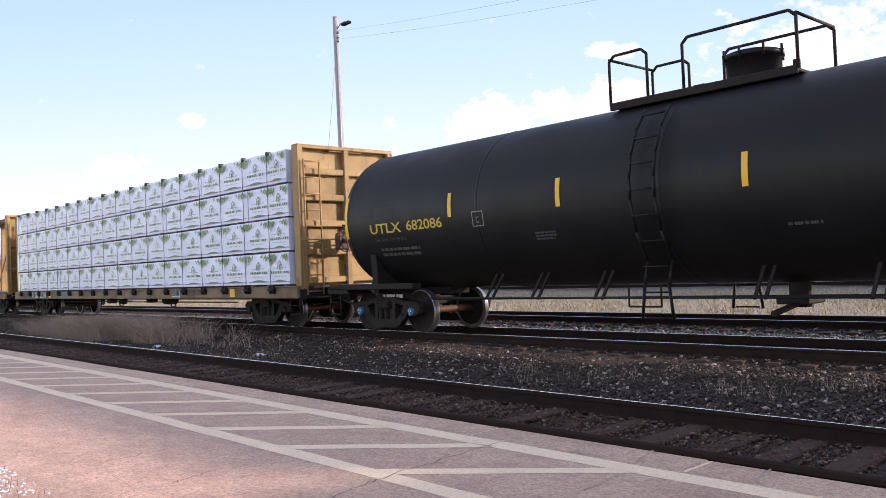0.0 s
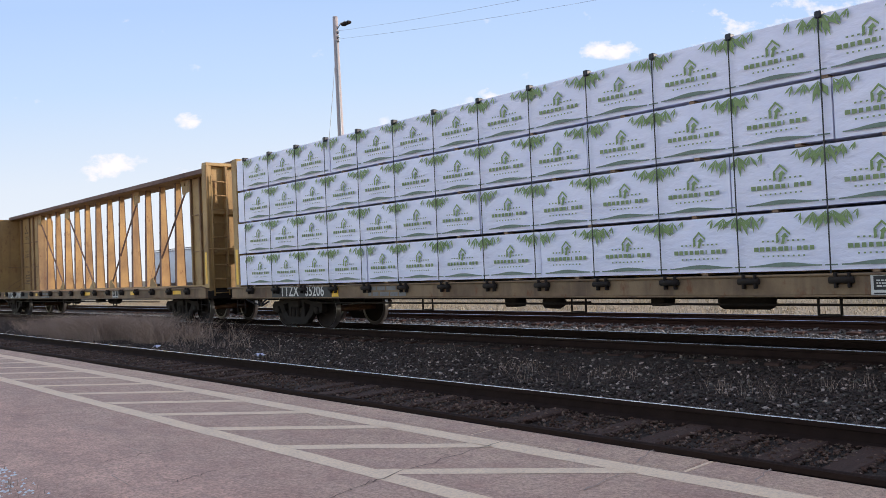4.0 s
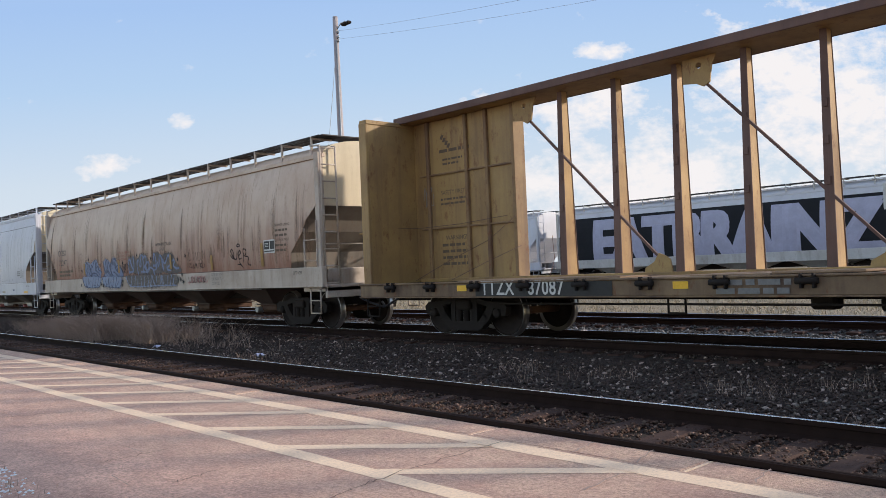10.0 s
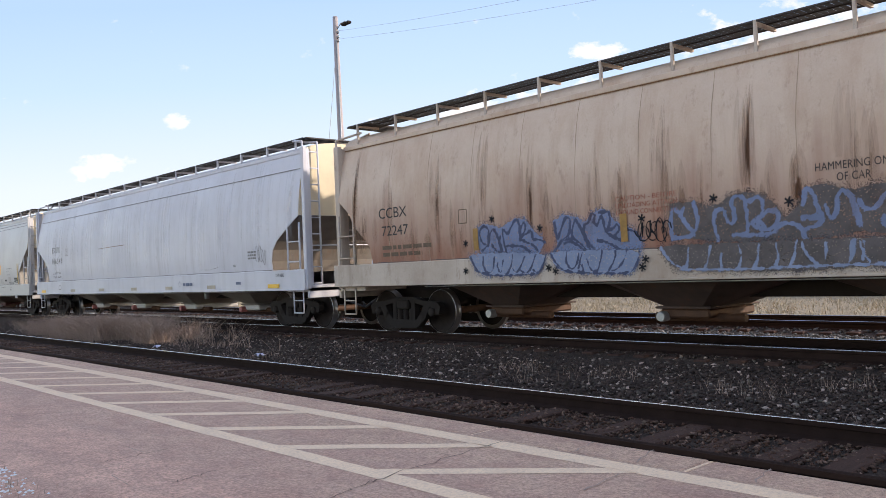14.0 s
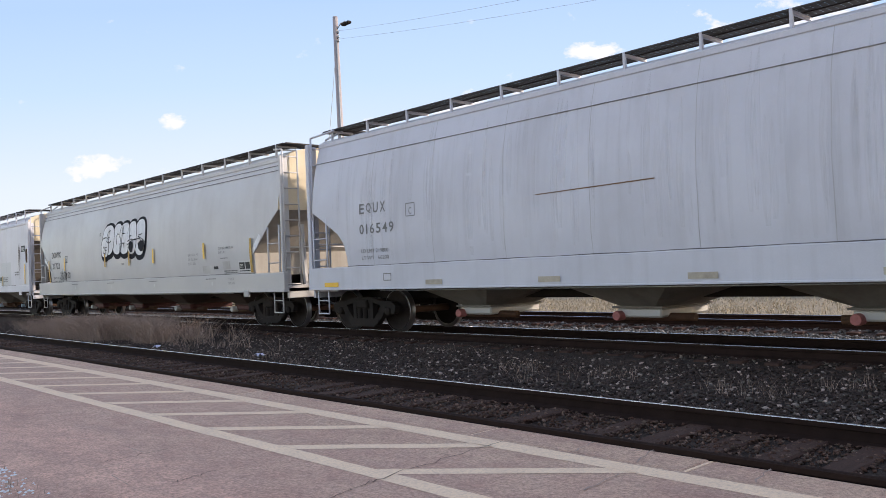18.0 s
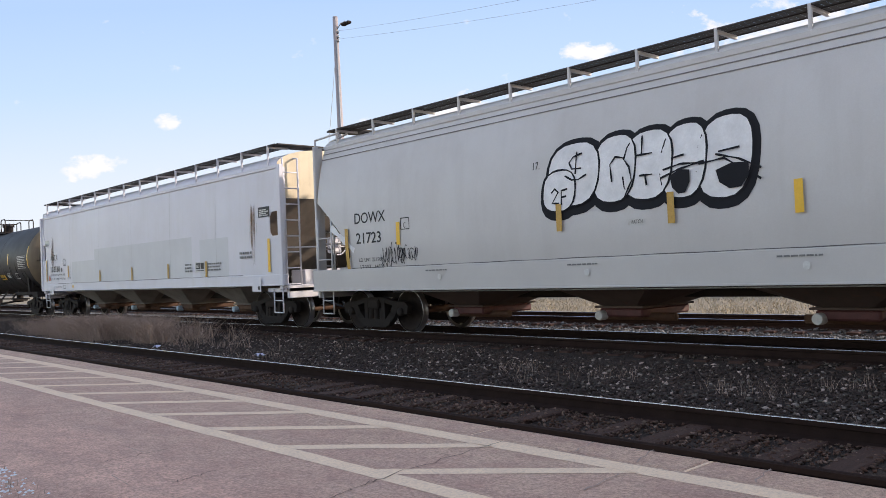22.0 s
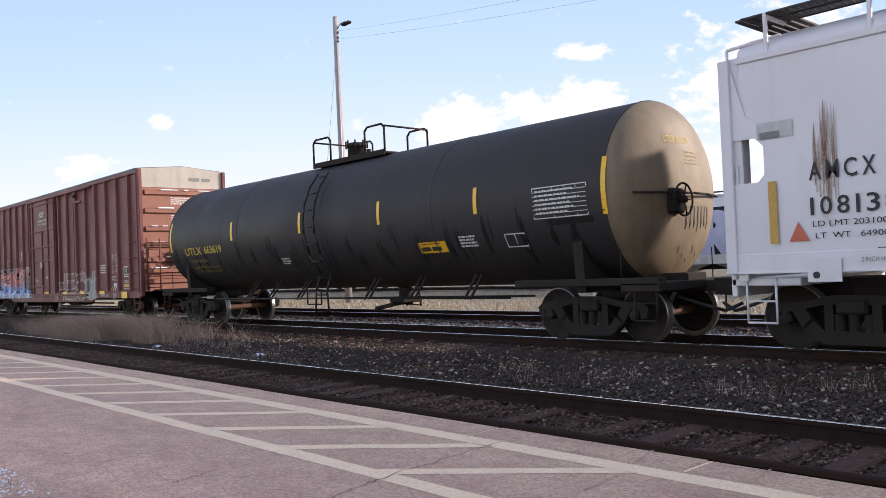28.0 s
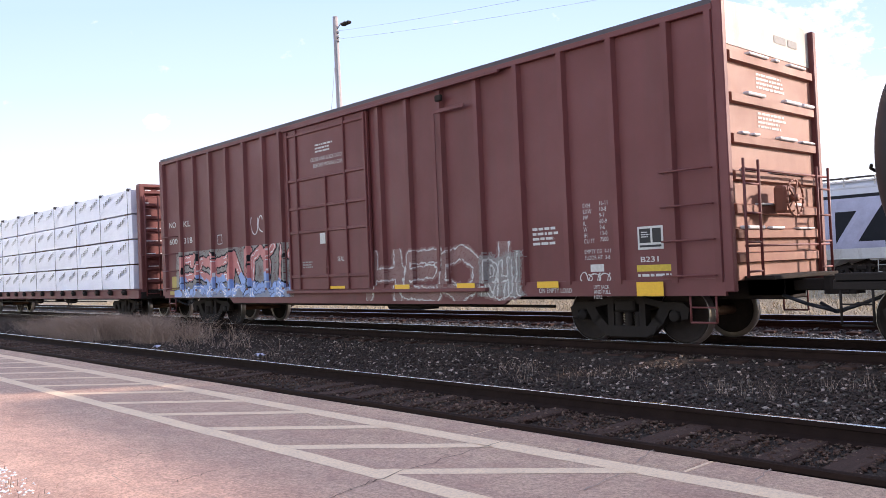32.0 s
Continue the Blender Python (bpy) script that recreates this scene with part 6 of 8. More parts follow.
    for y in (-0.52, 0.52):
        part("chord_edge", Shape().box(-half + 0.05, half - 0.05, y - 0.02, y + 0.02, tz, tz + 0.15, 0.01), M["post_rust"], car, "rusty edge of the top chord")
    part("bottom_chord", Shape().box(-half + 0.4, half - 0.4, -0.2, 0.2, 1.06, 1.14, 0.01), mat, car)
    for k, pw, spots in ((-1, 2.93, (0.73, 1.97, 2.58, 3.34)), (1, 3.42, (1.30, 2.60, 3.17, 3.82))):
        p = part("shear_panel", Shape().box(k * (half - 0.2), k * (half - 0.4 - pw), -0.10, 0.10, 1.1, tz, 0.01), mat, car)
        for d in spots:
            px = k * (half - d)
            part("panel_post", Shape().box(px - 0.045, px + 0.045, -0.17, 0.17, 1.1, tz, 0.012), M["post_worn"], p, "rust-streaked post")
        for zz in (2.25, 3.45):
            part("panel_rib", Shape().box(k * (half - 0.45), k * (half - 0.38 - pw), -0.15, 0.15, zz - 0.02, zz + 0.02, 0.008), M["post_worn"], p)
    if truss:
        post = Shape()
        flange = Shape()
        for y0, y1, w, sh in ((-0.165, 0.165, 0.066, post), (-0.18, -0.166, 0.080, flange), (0.166, 0.18, 0.080, flange)):
            k0, k1 = y0, y1
            vs = [(-w, k0, 1.1), (w, k0, 1.1), (w, k1, 1.1), (-w, k1, 1.1)] + [(x_, y_ * 0.5, tz) for x_, y_ in ((-w * 0.66, k0), (w * 0.66, k0), (w * 0.66, k1), (-w * 0.66, k1))]
            sh.add(vs, [(0, 1, 2, 3), (7, 6, 5, 4), (0, 4, 5, 1), (1, 5, 6, 2), (2, 6, 7, 3), (3, 7, 4, 0)])
        for zz in (2.35, 2.95, 3.5):
            yy = 0.18 - 0.09 * (zz - 1.1) / (tz - 1.1)
            flange.box(-0.03, 0.03, -yy - 0.02, -yy + 0.02, zz, zz + 0.13, 0.006)
        pm, fm = post.mesh("truss_post"), flange.mesh("flange")
        xs = [-7.15 + 1.251 * i for i in range(12)]
        for px in xs:
            o = part("truss_post", pm, M["post_paint"], car)
            o.location = (px, 0, 0)
            part("flange", fm, M["post_rust"], o, "rusty brown outer flange")
        for a, b2 in ((-8.2, -5.0), (-4.34, -1.27), (3.63, 0.71), (7.71, 4.63)):
            k = 1 if a < 0 else -1
            part("diagonal_brace", Shape().bar((a + 0.16 * k, -0.12, tz - 0.3), (b2, -0.12, 1.32), 0.042, 0.045), M["post_rust"], car, "rusty brown diagonal rod")
            plate = Shape()
            ring = lambda lo, hi: [(a + (0.20 + 0.05 * math.cos(radians(lo + (hi - lo) * q / 6))) * k, tz - 0.14 + 0.05 * math.sin(radians(lo + (hi - lo) * q / 6))) for q in range(7)]
            plate.prism([(a + 0.20 * k, tz), (a + 0.52 * k, tz), (a + 0.44 * k, tz - 0.14), (a + 0.41 * k, tz - 0.30), (a + 0.39 * k, tz - 0.44), (a + 0.27 * k, tz - 0.50)] + ring(-90, 90), -0.17, -0.14)
            plate.prism([(a + 0.20 * k, tz)] + ring(90, 270) + [(a + 0.27 * k, tz - 0.50), (a + 0.14 * k, tz - 0.43), (a - 0.10 * k, tz - 0.40), (a - 0.10 * k, tz)], -0.17, -0.14)
            part("gusset", plate, mat, car, "rounded gusset plate with a hole")
            part("gusset", Shape().prism([(b2 + 0.2 * k, 1.14), (b2 - 0.36 * k, 1.14), (b2 - 0.34 * k, 1.22), (b2 - 0.16 * k, 1.32), (b2 - 0.06 * k, 1.47), (b2 + 0.05 * k, 1.43), (b2 + 0.16 * k, 1.36)], -0.17, -0.14), mat, car)
    else:
        part("shear_panel", Shape().box(-half + 3.33, half - 3.82, -0.08, 0.08, 1.14, tz, 0.01), mat, car)
    # gear under the deck
    part("air_tank", Shape().lathe([(0.0, -0.45), (0.1, -0.42), (0.13, -0.36), (0.13, 0.36), (0.1, 0.42), (0, 0.45)], (2.6, -0.75, 0.68), 16, "x"), M["steel_dark"], car)
    part("tool_box", Shape().box(1.0, 1.3, -0.9, -0.6, 0.60, 0.80, 0.03), M["steel_dark"], car)
    part("brake_valve", Shape().box(-2.1, -1.75, -1.1, -0.8, 0.58, 0.82, 0.04), M["steel_dark"], car)
    part("brake_cylinder", Shape().lathe([(0, -0.22), (0.11, -0.21), (0.12, 0.1), (0.07, 0.2), (0.02, 0.22), (0.02, 0.8)], (-1.0, -0.9, 0.66), 14, "x"), M["steel_dark"], car)
    part("brake_rod", Shape().rod((-toff + 1.2, -1.3, 0.66), (toff - 1.2, -1.3, 0.66), 0.02, 6), M["steel_dark"], car)
    for px in (-4.2, -0.3, 3.9):
        part("rod_hanger", Shape().pipe([(px, -1.3, 0.82), (px, -1.3, 0.52), (px + 0.3, -1.3, 0.52), (px + 0.3, -1.3, 0.82)], 0.02, 6), M["steel_dark"], car)
    end_gear(car, half + 0.2)
    for k in (-1, 1):
        truck(car, k * toff)

    def place(u, v, out=0.006):
        return (u, -1.62 - out, v)

    return car, place


# ---- lumber ----
def lumber_pack(length, height, mat, printed, seed, marks=()):
    """One wrapped bundle of boards on bearers; origin at the middle of its underside."""
    r = random.Random(seed)
    pack = new("lumber_pack")
    s = Shape()
    nx, nz = 14, 5
    w = 0.66
    for sgn in (-1, 1):
        vs = []
        for j in range(nz + 1):
            for i in range(nx + 1):
                u, v = -length / 2 + length * i / nx, 0.04 + (height - 0.05) * j / nz
                edge = min(1, 4 * min(i, nx - i) / nx) * min(1, 3 * min(j, nz - j) / nz)
                vs.append((u, sgn * (w + 0.012 * edge + 0.022 * edge * noise.noise((u * 2.6 + seed, v * 3.4, sgn))), v))
        s.add(vs, [(j * (nx + 1) + i, j * (nx + 1) + i + 1, (j + 1) * (nx + 1) + i + 1, (j + 1) * (nx + 1) + i) for j in range(nz) for i in range(nx)], True)
    a, z0, z1 = length / 2, 0.04, height - 0.01
    s.add([(-a, -w, z1), (a, -w, z1), (a, w, z1), (-a, w, z1)], [(0, 1, 2, 3)])
    s.add([(-a, -w, z0), (a, -w, z0), (a, w, z0), (-a, w, z0)], [(0, 1, 2, 3)])
    for k in (-a, a):
        s.add([(k, -w, z0), (k, w, z0), (k, w, z1), (k, -w, z1)], [(0, 1, 2, 3)])
    part("wrapper", s.mesh("wrapper", False), mat, pack)
    for k in (-0.38, 0.0, 0.38):
        part("bearer", Shape().box(k * length - 0.045, k * length + 0.045, -w + 0.02, w - 0.02, 0.0, 0.045, 0.004), M["deck_wood"], pack)

    def place(u, v, out=0.034):
        return (u, -w - out, v)

    for c, m in marks:
        if printed:
            for side in (-1, 1):
                g = Shape()
                for cl in range(3):
                    a0 = c + side * m * (0.46 - 0.13 * cl) + r.uniform(-0.02, 0.02)
                    for j in range(5 - cl):
                        ang = math.radians(-90 + 24 * (j - 2) + r.uniform(-9, 9))
                        ln = (0.27 - 0.06 * cl) * r.uniform(0.7, 1.15)
                        lift = 0.0345 + 0.0012 * (5 * cl + j)
                        pt = lambda d, e: place(max(-length / 2 + 0.02, min(length / 2 - 0.02, a0 + ln * d * math.cos(ang + e))), height - 0.03 + ln * d * math.sin(ang + e), lift)
                        g.add([place(a0, height - 0.03, lift), pt(0.55, -0.17), pt(1.0, 0.0), pt(0.55, 0.17)], [(0, 1, 2, 3)])
                part("leaf_print", g, M["leaf_print"], pack, "green leaf print on the wrap")
            k = Shape()
            zc = height * 0.66
            k.prism([(c - 0.10, zc - 0.01), (c, zc + 0.09), (c + 0.10, zc - 0.01), (c + 0.10, zc - 0.04), (c, zc + 0.055), (c - 0.10, zc - 0.04)], -w - 0.034, -w - 0.036)
            k.prism([(c - 0.10, zc - 0.02), (c - 0.065, zc - 0.02), (c - 0.065, zc - 0.12), (c - 0.10, zc - 0.14)], -w - 0.034, -w - 0.036)
            k.prism([(c - 0.03, zc - 0.15), (c - 0.01, zc - 0.06), (c - 0.03, zc - 0.05), (c + 0.03, zc), (c + 0.07, zc - 0.06), (c + 0.03, zc - 0.06), (c + 0.01, zc - 0.15)], -w - 0.034, -w - 0.036)
            part("printed_mark", k, M["leaf_print"], pack, "small green roof-shaped mark")
            t = Shape()
            px = c - 0.42
            for q in range(10):
                wd = (0.066, 0.06, 0.054, 0.054, 0.066, 0.054, 0.018, 0.06, 0.056, 0.056)[q]
                lo, hi = 0.315, 0.375
                t.add([place(px, lo), place(px + wd, lo), place(px + wd, hi), place(px, hi)], [(0, 1, 2, 3)])
                px += 0.086
            for q in range(9):
                for z_, k_ in ((0.44, 0.03), (0.235, 0.025)):
                    t.add([place(c - 0.3 + 0.07 * q, z_), place(c - 0.3 + 0.07 * q + k_, z_), place(c - 0.3 + 0.07 * q + k_, z_ + 0.022), place(c - 0.3 + 0.07 * q, z_ + 0.022)], [(0, 1, 2, 3)])
            part("print_mark", t, M["text_print"], pack, "row of green printed bars")["kind"] = "stuff"
            h = Shape()
            vs = []
            for q in range(13):
                u = c - m * 0.40 + m * 0.80 * q / 12
                top = 0.118 + 0.042 * math.sin(q / 12 * math.pi) ** 2
                vs += [place(u, 0.10), place(u, top)]
            h.add(vs, [(2 * q, 2 * q + 2, 2 * q + 3, 2 * q + 1) for q in range(12)])
            h.add([place(c + m * 0.43, 0.10), place(c + m * 0.56, 0.10), place(c + m * 0.56, 0.118), place(c + m * 0.43, 0.118)], [(0, 1, 2, 3)])
            part("printed_hill", h, M["hill_print"], pack, "dark green hill print along the foot")
        else:
            t = Shape()
            for px0 in (c - 0.95, c + 0.2):
                for q in range(5):
                    px = px0 + 0.15 * q
                    for u0, u1, v0, v1 in ((0, 0.035, 0, 0.16), (0.035, 0.10, 0.13, 0.16), (0.035, 0.09, 0.06, 0.085)):
                        zz = height * 0.46 + 0.05 * q
                        t.add([place(px + u0, zz + v0 * (1 - 0.4 * (q % 2))), place(px + u1, zz + v0), place(px + u1, zz + v1), place(px + u0, zz + v1)], [(0, 1, 2, 3)])
            part("print_mark", t, M["ink_grey"], pack, "row of grey printed bars")["kind"] = "stuff"
    return pack


def load(x_car, x_left, x_right, z_base, rows, height, cuts, phase, step, mat, printed, label, group):
    """Bundles in rows on both sides of the centre beam; cuts: how many straps lie between the joints of each row."""
    for j in range(rows):
        edges = [x_left] + [phase + step * k + 0.12 * math.sin(3 * k + j) for k in cuts[j % len(cuts)]] + [x_right]
        for i, (a, b) in enumerate(zip(edges, edges[1:])):
            mid, ln = (a + b) / 2, b - a - 0.018
            marks = []
            k = math.floor((a - phase) / step) - 1
            while phase + step * k < b:
                lo, hi = max(a, phase + step * k), min(b, phase + step * (k + 1))
                if hi - lo > 0.75:
                    marks.append(((lo + hi) / 2 - mid, hi - lo))
                k += 1
            for sgn in (-1, 1):
                m = pose(x_car + mid, TRACK_Y + sgn * (0.895 + 0.018 * math.sin(5 * i + 2 * j)), z_base + j * height)
                ob = lumber_pack(ln, height, mat, printed, 11 + i + 7 * j, marks if sgn < 0 else ())
                tagged(ob, label, "lumber", group)
                ob.matrix_basis = m
                MOVING.append((ob, m.translation.x, m.translation.y, m.translation.z))


def tie_downs(car, first, step, n, z0, z1):
    for i in range(n):
        px = first + step * i
        part("strap", Shape().box(px - 0.009, px + 0.009, -1.632, -1.62, z0, z1 + 0.02, 0.003).box(px - 0.009, px + 0.009, -1.632, -0.2, z1 + 0.012, z1 + 0.02, 0.002), M["strap"], car, "black tie-down cable")
        part("corner_guard", Shape().box(px - 0.045, px + 0.045, -1.636, -1.5, z1 - 0.07, z1 + 0.028, 0.014), M["strap"], car, "black edge protector")


# ---- the train, from its leading car back ----
# Unseen car ahead of the tank car, added to shade the platform.
hopper(12.9, 9.65, 8.03, M["grey"], M["grey"], "plain grey covered hopper out of view, added for its shadow", 0.30, eave=4.45, roof=4.6, sill=(0.96, 1.43), pitch=3.75)
STRIPS = [(1.4, 2.33, 2.82), (-1.98, 2.33, 2.82), (-4.69, 2.35, 2.82), (4.7, 2.33, 2.82), (7.2, 2.33, 2.82), (-8.1, 2.10, 3.02), (8.0, 2.12, 2.98)]
T0, P0 = tank_car(-6.86, 8.8, 7.42, M["black_tank"], "glossy black tank car with yellow lettering", None, (-1.44, 1.83), "cap_blue", 1.56, 2.49, STRIPS)
for t_, a, b, c, d, m_ in (("UTLX", -7.24, -6.21, 2.155, 2.365, "letter_yellow"), ("682086", -6.03, -4.935, 2.17, 2.375, "letter_yellow"), ("THE TANK CAR PEOPLE", -7.15, -6.1, 1.985, 2.05, "letter_faint")):
    write_fit(T0, "lettering", t_, a, b, c, d, P0, M[m_], 0.04 if c > 2.1 else 0.0)
bars(T0, -7.05, 1.78, 2, 1.65, 0.06, P0, M["letter_faint"], 1.8, "stencil", 4)
panel(T0, -7.07, -6.43, 2.44, 2.72, P0, M["grey_tank"], "faded_patch", 0.004)
frame_box(T0, -4.08, -3.80, 2.13, 2.40, P0, M["letter_dim"])
write(T0, "lettering", "C", 0.12, -3.99, 2.19, P0, M["letter_dim"])
bars(T0, -2.6, 1.9, 3, 0.5, 0.03, P0, M["letter_faint"], 1.8, "stencil", 6)
bars(T0, 1.9, 1.75, 1, 0.6, 0.04, P0, M["letter_faint"], 1.8, "stencil", 7)

C1, PC1 = centerbeam(-28.7, 11.72, 9.35, M["yellow"], M["yellow_sill"], "yellow centerbeam car stacked with wrapped lumber", truss=False, top=4.56)
load(-28.7, -11.33, 11.33, 1.09, 4, 0.845, [(-8, -4, 1, 4), (-9, -5, -1, 3), (-8, -3, 0, 4), (-9, -6, -2, 2)], 4.22, 1.2556, M["wrap"], True, "bundle of lumber in white wrap printed with green leaves", "wrapped lumber bundles")
tie_downs(C1, 4.22 - 12 * 1.2556, 1.2556, 18, 1.08, 4.47)
SILL = lambda u, v, out=0.008: (u, -1.625 - out, v)
panel(C1, -9.6, -7.0, 0.81, 1.05, SILL, M["ink"], "number_plate", 0.006)
write(C1, "lettering", "TTZX", 0.26, -9.2, 0.84, lambda u, v: SILL(u, v, 0.012), M["letter_white"], 0.006, 1.15)
write(C1, "lettering", "85206", 0.26, -8.1, 0.84, lambda u, v: SILL(u, v, 0.012), M["letter_white"], 0.006, 1.15)
panel(C1, 8.35, 8.62, 0.82, 1.04, SILL, M["reflector"], "reflective_strip", 0.008)
panel(C1, -6.98, -6.72, 0.82, 1.04, SILL, M["reflector"], "reflective_strip", 0.008)
write(C1, "lettering", "RSH 75", 0.16, 6.02, 0.88, SILL, M["ink"], 0.002)
chart(C1, 4.7, 5.23, 0.78, 1.08, SILL, 3)
bars(C1, -5.6, 0.95, 2, 1.3, 0.08, SILL, M["ink_grey"], 1.5, "stencil", 5)
bars(C1, 9.0, 0.95, 1, 0.5, 0.06, SILL, M["ink_grey"], 1.5, "stencil", 8)

C2, PC2 = centerbeam(-53.65, 11.7, 9.0, M["yellow"], M["yellow_sill"], "empty ochre yellow centerbeam lumber car", top=4.81, ribs=(2.1, 3.27), posts=(0.0, -0.85, 0.55))
panel(C2, -8.1, -5.0, 0.81, 1.05, SILL, M["ink"], "number_plate", 0.006)
write(C2, "lettering", "TTZX", 0.26, -7.95, 0.84, lambda u, v: SILL(u, v, 0.012), M["letter_white"], 0.006, 1.15)
write(C2, "lettering", "87087", 0.26, -6.8, 0.84, lambda u, v: SILL(u, v, 0.012), M["letter_white"], 0.006, 1.15)
write(C2, "lettering", "TTX", 0.24, 3.2, 0.84, SILL, M["rust_streak"], 0.01, 1.4)
chart(C2, 4.71, 5.23, 0.78, 1.08, SILL, 4)
for px in (9.56, -8.6, 2.0, -3.9, 6.3):
    panel(C2, px, px + 0.55 if px > 0 else px + 0.26, 0.91, 1.02, SILL, M["reflector"], "reflective_strip", 0.008)
panel(C1, -11.64, -11.52, 1.15, 2.1, lambda u, v, out=0: (u, -1.506, v), M["reflector"], "reflective_strip")
bars(C2, -3.2, 0.95, 2, 1.2, 0.08, SILL, M["ink_grey"], 1.5, "stencil", 15)
panel(C2, 11.5, 11.62, 1.2, 2.1, lambda u, v, out=0: (u, -1.506, v), M["reflector"], "reflective_strip")
for k, x0 in ((1, 8.0), (-1, -10.9)):
    WALL = lambda u, v, out=0.004: (u, -0.10 - out, v)
    xa = 9.27 if k > 0 else -10.62
    write_fit(C2, "lettering", "WARNING!", xa + 0.12, xa + 0.78, 1.98, 2.08, WALL, M["ink_brown"], 0.02)
    bars(C2, xa, 1.84, 4, 0.95, 0.06, WALL, M["ink_brown"], 2.3, "stencil", 21)
    write_fit(C2, "lettering", "SAFETY FIRST", xa + 0.02, xa + 0.78, 2.98, 3.08, WALL, M["ink_brown"], 0.0)
    bars(C2, xa, 2.86, 2, 0.85, 0.045, WALL, M["ink_brown"], 2.2, "stencil", 22)
    bars(C2, xa, 3.92, 1, 1.0, 0.07, WALL, M["ink_brown"], 1.9, "stencil", 23)
    bars(C2, xa + 0.1, 3.74, 2, 0.7, 0.045, WALL, M["ink_brown"], 2.2, "stencil", 24)
    s_ = Shape()
    for i in range(4):
        s_.add([WALL(xa + 0.25 + i * k * 0.07, 4.02 + i * 0.07), WALL(xa + 0.33 + i * k * 0.07, 4.0 + i * 0.07), WALL(xa + 0.38 + i * k * 0.07, 4.09 + i * 0.07), WALL(xa + 0.30 + i * k * 0.07, 4.11 + i * 0.07)], [(0, 1, 2, 3)])
    part("stencil_mark", s_, M["ink_brown"], C2)

scribble(C2, -11.15, -10.85, 2.62, 3.22, lambda u, v, out=0.0: (u, -0.115, v), M["letter_dim"], 0.022, 83, 3, label="faded white tag")
for pts in ([(-11.9, -1.3, 2.35), (-11.2, -0.3, 2.28), (-9.9, -0.24, 2.30), (-8.5, -0.24, 2.38)], [(-10.3, -1.2, 1.12), (-9.6, -0.9, 1.5), (-8.9, -0.4, 1.9), (-8.3, -0.22, 2.35)], [(-9.3, -1.1, 1.12), (-8.6, -0.8, 1.45), (-8.1, -0.3, 1.75)],
            [(-7.3, -0.3, 1.9), (-7.1, -0.5, 1.45), (-6.9, -0.9, 1.12)], [(-0.9, -0.3, 1.85), (-0.6, -0.6, 1.5), (-0.3, -1.0, 1.12)], [(5.2, -0.3, 2.0), (5.6, -0.6, 1.5), (5.9, -1.0, 1.12)]):
    part("loose_cable", Shape().pipe(pts, 0.006, 5), M["post_rust"], C2, "slack tie-down cable")

H3, PH3 = hopper(-76.9, 10.1, 8.3, M["beige"], M["trim_dirty"], "beige covered hopper, rust-stained and covered with blue graffiti", 0.27, eave=4.17, roof=4.58, ribs=14, sill=(1.06, 1.52), brake=1, seam_mat="seam_rust",
                 edge=[(0.0, 2.97), (0.42, 2.65), (0.58, 2.38), (1.12, 1.90), (1.2, 1.46)], end_in=0.22, dusty=True, bay_mat="bay_grime_shade", post=(0.26, 0.09))
panel(H3, -9.9, 9.9, 4.10, 4.145, lambda u, v, out=0.0: PH3(u, v, 0.012), M["rust_streak"], "rust_line", n=1, label="rusty line under the eave")
q_ = random.Random(8)
for i in range(15):
    px = -9.2 + 1.31 * i + q_.uniform(-0.15, 0.15)
    streaks(H3, px, 0.22, 1.58, q_.uniform(3.3, 4.1), PH3, M["seam_stain"], 9, (0.03, 0.16), 200 + i, label="brown streaks under a weld")
    streaks(H3, px + q_.uniform(0.3, 0.8), 0.5, 1.55, q_.uniform(2.3, 3.1), PH3, M["seam_stain"], 9, (0.05, 0.22), 230 + i, label="brown streaks low on the side")
FL3 = lambda u, v, out=0.006: PH3(u, v, out) if v > 1.5 else (u, -1.625 - out, v)
write_fit(H3, "lettering", "CCBX", -8.38, -7.46, 2.46, 2.68, PH3, M["ink"], 0.0)
write_fit(H3, "lettering", "72247", -8.29, -7.43, 2.09, 2.30, PH3, M["ink"], 0.0)
frame_box(H3, -5.92, -5.70, 2.2, 2.46, PH3, M["ink_brown"])
for i, t_ in enumerate(("CAUTION - BEFORE", "UNLOADING ATTACH", "GROUND CONNECTION")):
    write_fit(H3, "lettering", t_, -2.3, -1.2, 2.30 - 0.11 * i, 2.375 - 0.11 * i, PH3, M["stencil_red"], 0.0)
bars(H3, -8.3, 1.8, 2, 1.6, 0.08, PH3, M["ink_brown"], 1.8, "stencil", 2)
SIDE3 = lambda u, v, out=0.006: (u, -1.64 - out, v)
fill, line = [], []
fill.append(((-5.44, 2.07), (-5.24, 2.15), (-5.00, 2.08), (-4.81, 2.03), (-4.58, 2.15), (-4.39, 2.19), (-4.21, 2.13), (-4.05, 1.94), (-3.80, 1.76), (-3.94, 1.60), (-4.03, 1.52), (-5.32, 1.58), (-5.41, 1.72)))
fill.append(((-3.58, 2.08), (-3.33, 2.18), (-3.09, 2.10), (-2.90, 2.00), (-2.74, 2.18), (-2.48, 2.20), (-2.38, 2.03), (-2.24, 1.93), (-1.99, 1.85), (-1.85, 1.66), (-1.91, 1.50), (-3.57, 1.53), (-3.51, 1.74)))
line.append(((-5.32, 1.65), (-5.19, 1.76), (-5.33, 1.79), (-5.39, 2.04), (-5.24, 2.12), (-5.12, 2.04), (-5.17, 1.76)))
line.append(((-5.18, 1.74), (-5.06, 2.05), (-4.95, 1.99), (-4.79, 1.57), (-5.00, 1.65), (-5.07, 1.76)))
line.append(((-4.79, 2.03), (-4.78, 1.86), (-4.72, 1.57)))
